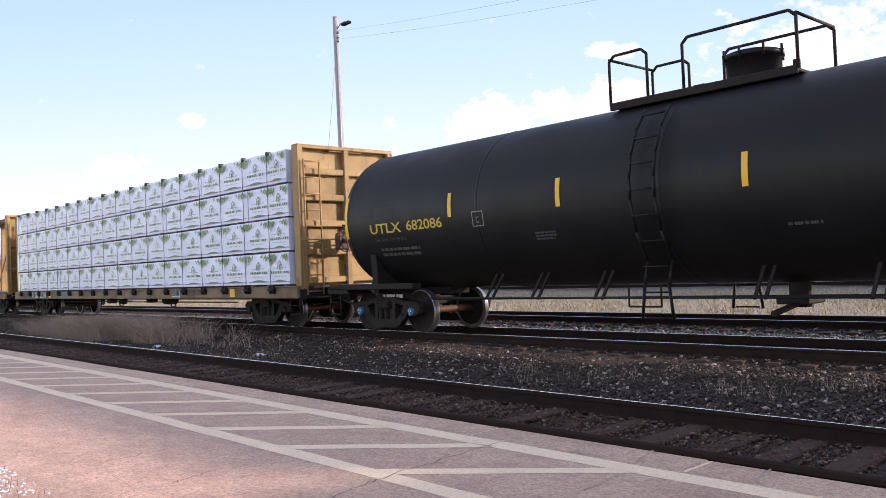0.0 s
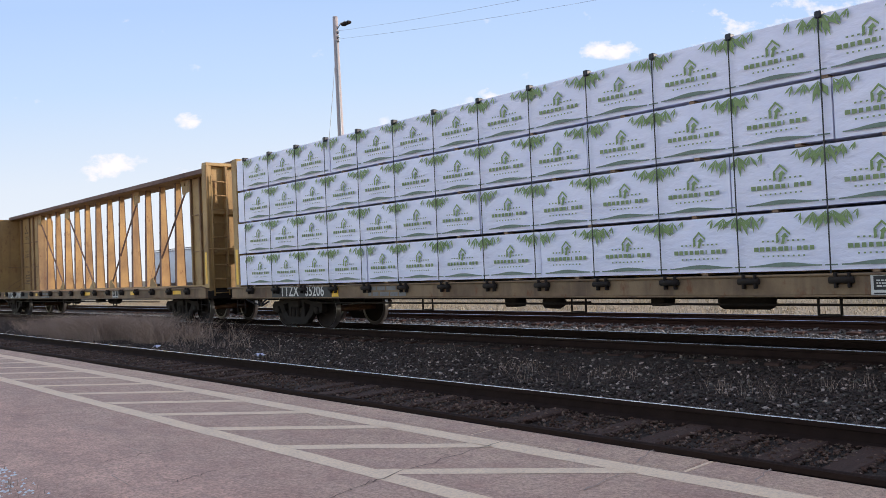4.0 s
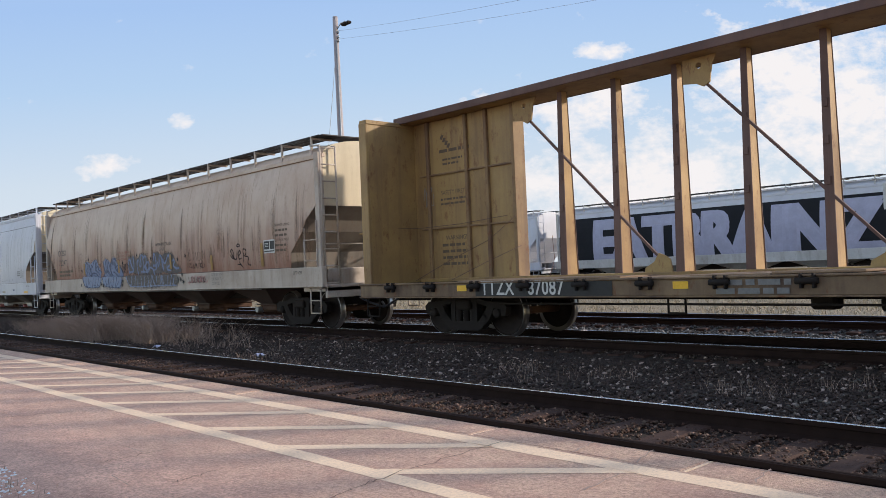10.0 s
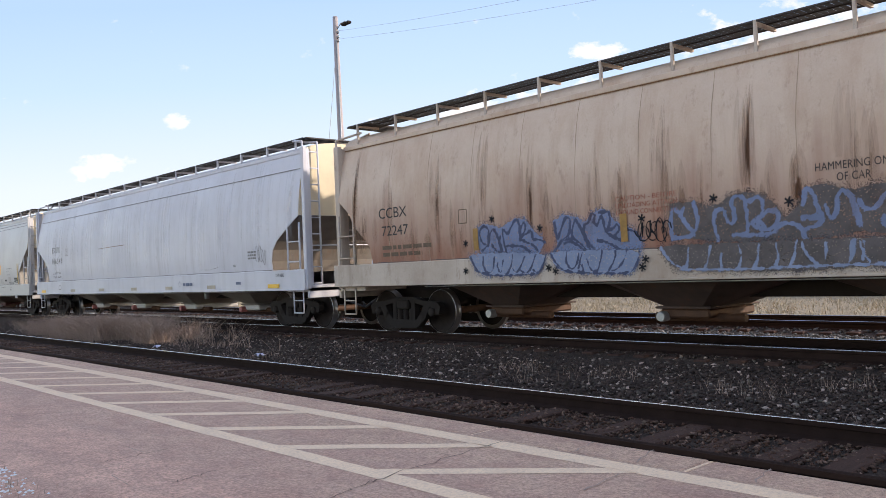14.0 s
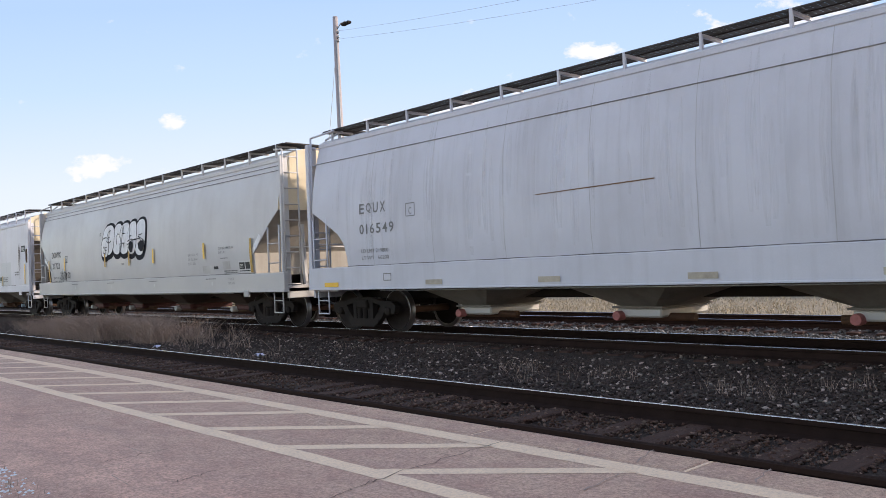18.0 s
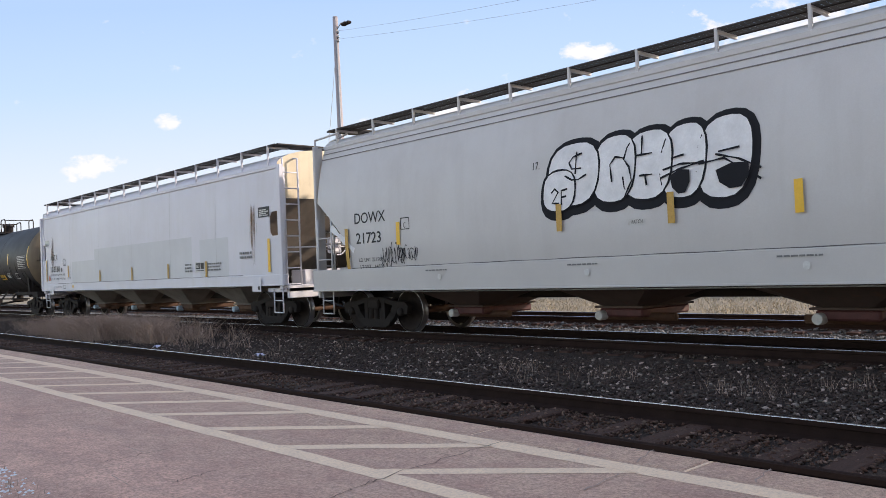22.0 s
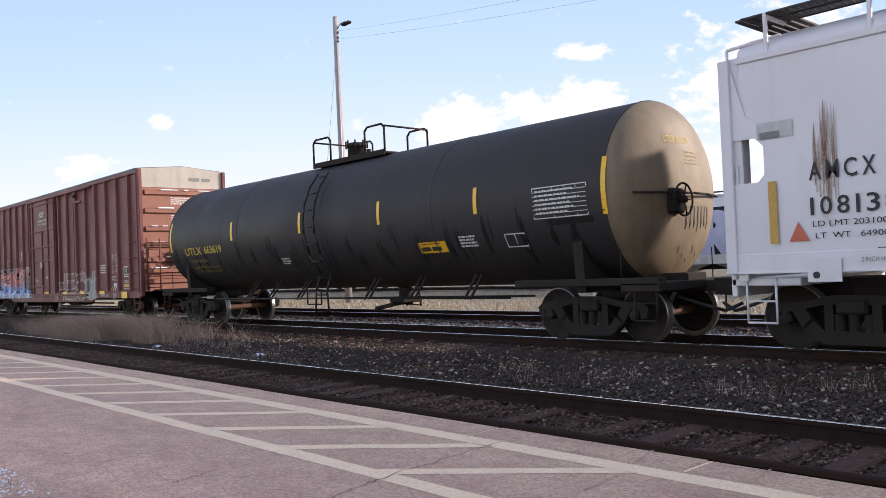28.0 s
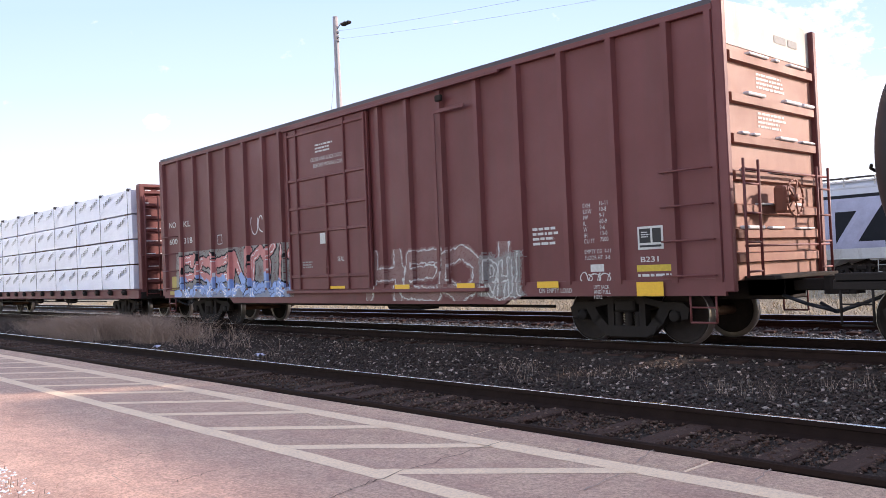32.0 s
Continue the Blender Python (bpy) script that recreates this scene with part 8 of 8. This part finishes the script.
write(H5, "lettering", "SRPC 7-2017", 0.07, 6.25, 2.02, PH5, M["ink_grey"])
bars(H5, 6.35, 1.88, 1, 0.6, 0.025, PH5, M["ink_grey"], 1.8, "stencil", 14)
bars(H5, 6.5, 1.52, 2, 0.75, 0.03, PH5, M["ink_grey"], 1.8, "stencil", 15)
panel(H5, 5.92, 6.18, 1.60, 1.68, PH5, M["ink"], "maker_plate")
write(H5, "lettering", "2 INCH HF", 0.06, 6.85, 1.28, SIDE5, M["ink_grey"])
write(H5, "lettering", "COMP SHOES", 0.06, 6.80, 1.17, SIDE5, M["ink_grey"])
part("spray_smear", strip([(8.0, 1.9), (8.3, 2.15), (8.55, 2.4)], 0.16, lambda u, v: PH5(u, v, 0.012)), M["spray_white"], H5, "white overspray")
for px in (-2.0, 1.6, 5.5, -5.6):
    bars(H5, px, 1.32, 1, 0.7, 0.025, SIDE5, M["ink_grey"], 1.8, "stencil", 5)
    part("stencil_dot", blob(round_points(px + 0.4, 1.2, 0.05, 0.055), SIDE5, 0.008), M["letter_white"], H5)
part("lifting_lug", Shape().box(7.65, 7.92, -1.66, -1.6, 0.82, 1.0, 0.02), M["white_trim"], H5)
ENDW = lambda u, v: (9.41 + 0.014, u, v)
write(H5, "lettering", "DOWX", 0.12, -0.35, 3.85, ENDW, M["ink_grey"])
write(H5, "lettering", "21723", 0.12, -0.35, 3.66, ENDW, M["ink_grey"])

H6, PH6 = hopper(-139.95, 9.48, 8.0, M["white"], M["white"], "white covered hopper with grey repaint patches", 0.05, eave=4.09, roof=4.58, cut=(1.75, 3.3), sill=(1.12, 1.38), dusty=True, pitch=3.7, brake=1, gate_mat="cap_pale", ribs=5, bay_mat="bay_dust_shade")
SIDE6 = lambda u, v, out=0.006: (u, -1.64 - out, v)
for k in (-1, 1):
    # plate that closes the end bay of the side, with a cut-out
    o = [(7.3, 1.36), (9.3, 1.36), (9.3, 2.36), (8.95, 2.36), (8.86, 2.46), (8.86, 2.85), (8.98, 2.97), (9.3, 2.97), (9.3, 4.02), (9.1, 3.3), (7.3, 1.9)]
    for y in (-1.60, 1.60):
        part("end_web", Shape().prism([(k * a, c) for a, c in o], y - 0.012, y + 0.012), M["white"], H6)
        part("corner_post", Shape().box(k * 9.3, k * 9.46, y - 0.05, y + 0.05, 1.1, 4.12, 0.012), M["white"], H6)
for t_, a, b, c, d in (("LD LMT 203100  91700 KGS", -8.23, -6.58, 1.70, 1.775), ("LT  WT   64900  29 950 KGS", -8.20, -6.55, 1.545, 1.62)):
    write_fit(H6, "lettering", t_, a, b, c, d, lambda u, v: PH6(u, v, 0.02), M["ink"], 0.0)
write_spaced(H6, "AMCX", -8.25, -7.42, 2.31, 2.55, lambda u, v: PH6(u, v, 0.02), M["ink"], 0.03)
write_spaced(H6, "108138", -8.27, -7.18, 1.85, 2.085, lambda u, v: PH6(u, v, 0.02), M["ink"], 0.03)
part("stencil_dot", blob(round_points(-6.98, 1.93, 0.08, 0.08), PH6, 0.012), M["ink_grey"], H6)
panel(H6, -8.94, -8.44, 2.94, 3.16, lambda u, v, out=0.0: PH6(u, v, 0.012), M["galv"], "torn_sticker", label="torn silver sticker")
panel(H6, -8.90, -8.62, 2.93, 3.03, lambda u, v, out=0.0: PH6(u, v, 0.016), M["ink_grey"], "sticker_print")
write_fit(H6, "lettering", "2 INCH HF COMP SHOES", -7.64, -6.91, 1.225, 1.285, SIDE6, M["ink_grey"], 0.0)
frame_box(H6, -6.74, -6.49, 1.19, 1.32, SIDE6, M["ink_grey"])
part("stencil_dot", blob(round_points(-5.64, 1.26, 0.07, 0.06), SIDE6, 0.010), M["reflector"], H6, "yellow round sticker")
panel(H6, -8.315, -7.88, 0.98, 1.29, lambda u, v, out=0: (u, -1.66, v), M["white"], "equipment_box")
part("stencil_dot", blob(round_points(-8.2, 1.07, 0.045, 0.045), lambda u, v, out=0: (u, -1.666, v), 0), M["ink"], H6)
P6 = lambda u, v, out=0.02: PH6(u, v, 0.02)
write(H6, "lettering", "NEW 7-92", 0.075, -6.28, 1.55, P6, M["ink_grey"])
frame_box(H6, -6.76, -6.48, 2.08, 2.34, P6, M["ink"])
write(H6, "lettering", "C", 0.13, -6.68, 2.12, P6, M["ink"])
panel(H6, -3.4, 4.45, 1.40, 2.58, PH6, M["patch"], "repaint_patch", 0.003)
panel(H6, 4.95, 6.66, 1.40, 2.46, PH6, M["patch"], "repaint_patch", 0.003)
panel(H6, -5.8, -3.4, 1.40, 2.2, PH6, M["patch"], "repaint_patch", 0.0025)
panel(H6, 8.33, 8.89, 2.86, 3.12, P6, M["ink"], "notice")
bars(H6, 8.38, 3.03, 4, 0.46, 0.03, lambda u, v: PH6(u, v, 0.024), M["letter_white"], 1.6, "stencil", 4)
chart(H6, 4.66, 5.24, 1.54, 1.84, lambda u, v, out=0.0: PH6(u, v, out + 0.006), 6)
for px, z0, z1 in ((-2.85, 1.42, 1.8), (0.03, 1.4, 1.82), (2.84, 1.4, 1.84), (5.36, 1.4, 1.84), (8.82, 1.45, 2.3), (-8.75, 1.5, 2.35), (-6.17, 1.62, 2.07)):
    panel(H6, px - 0.06, px + 0.06, z0, z1, lambda u, v, out=0.0: PH6(u, v, 0.026), M["reflector_old"] if px < 8 else M["reflector"], "reflective_strip")
for px in (-8.03, 8.04):
    streaks(H6, px, 0.17, 2.0, 3.36, lambda u, v, out=0.0: PH6(u, v, 0.008 + out), M["burnt_streak"], 22, (0.012, 0.055), 300 + int(px), label="burnt rust streaks")
    streaks(H6, px, 0.12, 1.6, 2.5, lambda u, v, out=0.0: PH6(u, v, 0.013 + out), M["seam_stain"], 8, (0.02, 0.07), 320 + int(px), "rust_stain")
bars(H6, 5.45, 1.74, 3, 1.0, 0.045, P6, M["ink_grey"], 1.9, "stencil", 7)
bars(H6, 4.0, 1.75, 3, 0.55, 0.05, P6, M["ink_grey"], 1.9, "stencil", 8)
bars(H6, 7.3, 1.95, 2, 0.75, 0.06, P6, M["ink_grey"], 1.8, "stencil", 9)
panel(H6, 7.97, 8.42, 0.96, 1.30, lambda u, v, out=0: (u, -1.66, v), M["white"], "equipment_box")
part("stencil_dot", blob(round_points(8.32, 1.05, 0.05, 0.05), lambda u, v, out=0: (u, -1.666, v), 0), M["ink"], H6)
part("warning_sticker", Shape().add([P6(-8.55, 1.52), P6(-8.28, 1.52), P6(-8.42, 1.78)], [(0, 1, 2)]), M["warn_red"], H6, "orange red warning triangle")

T7, P7 = tank_car(-159.7, 8.75, 7.42, M["grey_tank"], "dusty black tank car with a tan end and yellow strips", M["tan_head"], (-1.45, 1.45), "steel_dark", 1.58, 2.545,
                  [(8.17, 2.13, 3.07), (5.22, 2.35, 2.85), (2.27, 2.35, 2.85), (-0.83, 2.35, 2.85), (-4.22, 2.35, 2.85), (-8.04, 2.18, 3.07)], rail=0.62, manway=(-0.5, 0.27, 0.50), loops=(0.75, 0.74), hd=0.60)
for t_, a, b, c, d, m_ in (("UTLX", -7.14, -6.11, 2.045, 2.265, "letter_yellow"), ("663619", -5.93, -4.90, 2.06, 2.275, "letter_yellow"), ("THE TANK CAR PEOPLE", -7.01, -5.96, 1.83, 1.905, "letter_ochre"),
                           ("LD LMT 187000 LB  84 850 KG", -6.96, -5.45, 1.65, 1.715, "letter_ochre"), ("LT WT   70000 LB  34 450 KG", -6.91, -5.41, 1.53, 1.595, "letter_ochre")):
    write_fit(T7, "lettering", t_, a, b, c, d, P7, M[m_], 0.04 if c > 2 else 0.0)
panel(T7, 3.38, 4.2, 1.68, 1.90, P7, M["reflector"], "placard")
bars(T7, 3.45, 1.72, 1, 0.68, 0.08, lambda u, v: P7(u, v, 0.010), M["ink"], 1.8, "stencil", 5)
bars(T7, 3.48, 1.85, 1, 0.6, 0.02, lambda u, v: P7(u, v, 0.010), M["ink"], 1.8, "stencil", 6)
bars(T7, 4.62, 1.93, 4, 0.55, 0.035, P7, M["letter_white"], 1.7, "stencil", 7)
frame_box(T7, 5.83, 6.32, 1.70, 1.93, P7, M["letter_white"], 0.025)
part("stencil_line", strip([(6.08, 1.74), (6.08, 1.93)], 0.02, P7), M["letter_white"], T7)
frame_box(T7, 6.64, 7.82, 2.15, 2.68, P7, M["letter_white"], 0.02)
for i in range(1, 7):
    part("stencil_line", strip([(6.64, 2.15 + 0.53 * i / 7), (7.82, 2.15 + 0.53 * i / 7)], 0.012, P7), M["letter_white"], T7)
for px in (7.1, 7.35, 7.6):
    part("stencil_line", strip([(px, 2.15), (px, 2.68)], 0.012, P7), M["letter_white"], T7)
bars(T7, 6.7, 2.6, 6, 1.0, 0.032, P7, M["letter_white"], 2.35, "stencil", 9)
panel(T7, 6.9, 7.9, 2.02, 2.13, P7, M["black_tank"], "dark_patch")
r_ = random.Random(5)
for i in range(24):
    px = -7.9 + 16.0 * i / 24 + r_.uniform(-0.25, 0.25)
    streaks(T7, px, r_.uniform(0.08, 0.28), r_.uniform(1.35, 1.6), r_.uniform(2.0, 2.5), P7, M["oil_run"], r_.randrange(3, 9), (0.03, 0.13), 400 + i, "drip_stain", "black oil runs")
bars(T7, -2.0, 1.75, 3, 0.4, 0.035, P7, M["letter_white"], 1.7, "stencil", 10)


def head_place(u, v, half=8.75, hd=0.60, radius=1.58, zc=2.545):
    r2 = (u * u + (v - zc) ** 2) / (radius * radius)
    return (half - hd + hd * math.sqrt(max(0.0, 1 - r2)) + 0.008, u, v)


write(T7, "lettering", "UTLX 663619", 0.115, -0.50, 3.32, head_place, M["letter_yellow"], 0.002)
bars(T7, 0.0, 3.16, 4, 0.5, 0.03, head_place, M["letter_ochre"], 2.2, "stencil", 11)
for i in range(7):
    y = -0.05 + 0.13 * i
    part("drip_stain", strip([(y, 2.25), (y + 0.02, 1.95), (y - 0.12 + 0.03 * i, 1.45 - 0.08 * (i % 3))], 0.035, head_place), M["drip"], T7)

B8, PB8 = box_car(-179.6, 9.4, 7.35)
PBX = lambda u, v, out=0.006: PB8(u, v, out)
for txt, px, pz in (("NO", -9.06, 2.94), ("KL", -8.08, 2.92), ("600", -9.08, 2.43), ("318", -8.08, 2.42)):
    write_fit(B8, "lettering", txt, px, px + (0.55 if len(txt) > 2 else 0.46), pz, pz + 0.17, PBX, M["letter_white"], 0.02)
frame_box(B8, -5.95, -5.7, 2.3, 2.55, PBX, M["letter_white"])
DOOR = lambda u, v, out=0.0: (u, -1.606 - out, v)
bars(B8, -0.80, 4.34, 3, 0.72, 0.04, DOOR, M["letter_white"], 1.9, "stencil", 2)
write_fit(B8, "lettering", "CLOSE AND LOCK DOORS", -1.0, 0.38, 3.99, 4.08, DOOR, M["letter_white"], 0.0)
write_fit(B8, "lettering", "BEFORE MOVING CAR", -0.89, 0.29, 3.84, 3.93, DOOR, M["letter_white"], 0.0)
write(B8, "lettering", "SEAL", 0.11, -0.05, 1.62, DOOR, M["letter_white"])
panel(B8, -0.72, -0.5, 2.05, 2.3, DOOR, M["letter_white"], "card_holder")
panel(B8, -0.45, 0.2, 1.0, 1.06, DOOR, M["reflector"], "reflective_strip")
bars(B8, -1.5, 1.62, 3, 0.5, 0.035, DOOR, M["letter_dim"], 1.7, "stencil", 12)


def on_posts(u, v, out=0.006):
    """The box car's side with its posts and sill."""
    if v < 1.05:
        return (u, -1.575 - out, v)
    return (u, (-1.598 if any(abs(u - p) < 0.07 for p in POSTS) else -1.5) - out, v)


spray(B8, -8.5, -2.15, 0.86, 1.98, on_posts, ("spray_haze", "spray_black", "spray_pink", "spray_sky", "spray_white"), 6, 12, 0.25, split=0.42, spread=0.3, margin=0.19, floor=0.815)
spray(B8, -8.2, -2.1, 0.80, 1.15, on_posts, (None, "spray_blue", "spray_sky", "spray_pale", "spray_white"), 8, 13, 0.16, split=0.3, margin=0.1, floor=0.815, lift=0.012)
panel(B8, -9.0, -8.45, 0.9, 1.45, on_posts, M["spray_yellow"], "graffiti_patch", 0.004)
scribble(B8, -4.0, -3.3, 2.35, 2.95, PBX, M["spray_white"], 0.03, 71, 2)
spray(B8, 1.05, 5.6, 0.84, 1.68, on_posts, ("spray_ghost", "letter_white", None, None, None), 4, 15, 0.26, "ghost", spread=0.02, slant=0.05)
spray(B8, 4.5, 5.5, 0.75, 1.5, on_posts, ("letter_dim", "letter_white", None, None, None), 3, 16, 0.10, "ghost", spread=0.12, floor=0.80, lift=0.012)
for a, b in ((1.97, 2.45), (3.86, 4.35), (5.89, 6.37)):
    panel(B8, a, b, 0.95, 1.06, lambda u, v, out=0: (u, -1.612, v), M["reflector"], "reflective_strip")
panel(B8, 7.93, 8.41, 0.80, 1.02, lambda u, v, out=0: (u, -1.612, v), M["reflector"], "reflective_strip")
write_fit(B8, "lettering", "B231", 7.96, 8.28, 1.325, 1.41, PBX, M["letter_white"], 0.02)
chart(B8, 7.92, 8.38, 1.52, 1.88, PBX, 14)
panel(B8, 7.88, 8.5, 1.18, 1.28, PBX, M["letter_yellow"], "sticker", label="yellow notice strip")
bars(B8, 7.9, 1.10, 1, 0.62, 0.04, PBX, M["letter_white"], 1.7, "stencil", 15)
for i, (a, b) in enumerate((("EXH", "16-11"), ("EXW", "10-8"), ("IW", "9-7"), ("IL", "60-9"), ("W", "9-6"), ("IH", "13-0"), ("CU FT", "7500"))):
    write(B8, "lettering", a, 0.075, 6.87, 2.26 - 0.098 * i, PBX, M["letter_white"])
    write(B8, "lettering", b, 0.075, 7.2, 2.28 - 0.098 * i, PBX, M["letter_white"])
write(B8, "lettering", "EMPTY CG  4-11", 0.07, 6.87, 1.50, PBX, M["letter_white"])
write(B8, "lettering", "FLOOR HT  3-8", 0.07, 6.87, 1.40, PBX, M["letter_white"])
panel(B8, 6.98, 7.25, 1.20, 1.32, PBX, M["letter_white"], "card")
scribble(B8, 6.8, 7.4, 0.98, 1.2, PBX, M["letter_white"], 0.025, 72, 3)
for i, t_ in enumerate(("LIFT JACK", "AND PULL", "HERE")):
    write(B8, "lettering", t_, 0.065, 7.08, 0.92 - 0.08 * i, lambda u, v: (u, -1.578, v), M["letter_white"])
bars(B8, 5.75, 1.95, 4, 0.65, 0.045, PBX, M["letter_white"], 1.9, "stencil", 16)
write(B8, "lettering", "ON EMPTY LOAD", 0.085, 5.9, 0.86, lambda u, v: (u, -1.578, v), M["letter_white"])
for pz, n_ in ((4.1, 4), (3.5, 4)):
    bars(B8, -0.45, pz, n_, 1.0, 0.035, lambda u, v: (9.4 + 0.056, u, v), M["letter_white"], 1.9, "stencil", int(pz * 10))
bars(B8, 0.2, 4.7, 1, 0.9, 0.12, lambda u, v: (9.4 + 0.062, u, v), M["ink_grey"], 1.9, "stencil", 19)

C9, PC9 = centerbeam(-202.6, 11.7, 9.2, M["oxide"], M["oxide"], "dark red centerbeam car stacked with wrapped lumber", truss=False, top=4.56, ribs=[1.35 + 0.42 * i for i in range(8)], rib_h=0.05, snow=True)
load(-202.6, -11.2, 11.2, 1.07, 4, 0.84, [(-3, 0, 2), (-3, -1, 2)], 1.0, 2.5, M["wrap_blue"], False, "bundle of lumber in pale bluish wrap with grey print", "wrapped lumber bundles of the red car")
tie_downs(C9, -9.0, 2.5, 9, 1.08, 4.44)

# ---- parked train ----
K1, PK1 = hopper(-22.6, 9.4, 7.9, M["silver"], M["white_trim"], "parked hopper with a large lettered graffiti on black", 0.30, parked=True)
panel(K1, -9.0, 9.3, 1.1, 3.9, lambda u, v, out=0.0: PK1(u, v, 0.010), M["spray_black"], "graffiti_ground", n=10)
for du, dv, out in ((-0.16, -0.10, 0.020), (0.16, 0.10, 0.026), (-0.16, 0.10, 0.032), (0.16, -0.10, 0.038), (0.0, 0.0, 0.044)):
    write_fit(K1, "graffiti_word", "EATBRAINZ", -6.40 + du, 9.0 + du, 1.28 + dv, 3.66 + dv, lambda u, v: PK1(u, max(1.1, min(3.95, v)), out), M["spray_lilac"], 0.05)
for j, px in enumerate((-42.6, -62.6, -82.6)):
    K, PK = hopper(px, 9.4, 7.9, M["silver"], M["silver"], "parked pale grey covered hopper", 0.30, parked=True)
    bars(K, 5.6, 2.9, 1, 1.0, 0.3, PK, M["ink_grey"], 1.8, "stencil", 30 + j)
    scribble(K, 3.0, 5.5, 1.5, 2.3, PK, M["spray_haze"], 0.08, 90 + j, 5)
hopper(-2.6, 9.4, 7.9, M["spray_lilac"], M["silver"], "parked lilac grey covered hopper with dark graffiti", 0.30, parked=True)


# ---- motion ----
def motions():
    for ob, x, y, z, *turn in MOVING:
        rz = turn[0] if turn else 0
        walk(ob, [(float(t), pose(x + s, y, z, 0, 0, rz)) for t, s in enumerate(RUN)])
    ts = [i * 0.1 for i in range(321)]
    run = np.interp(ts, range(33), RUN)
    for ax, px in AXLES:
        if ax.parent in PARKED:
            continue
        walk(ax, [(t, pose(px, 0, WHEEL_R, 0, math.degrees(s / WHEEL_R), 0)) for t, s in zip(ts, run)])
    fwd = Vector((AIM[0], AIM[1], 0)).normalized()
    right = Vector((fwd.y, -fwd.x, 0))
    turn = Matrix((right, (0, 0, 1), -fwd)).transposed().to_4x4()
    rows = []
    for t in (0.0, 32.0):
        p = fwd * CLOUD_FAR - right * (4.1 * (t - 16.0))
        rows.append((t, Matrix.Translation((p.x, p.y, 0)) @ turn))
    walk(clouds, rows)


PARKED = {o for o in scene.objects if o.get("group") == "cars of the parked train"}
motions()
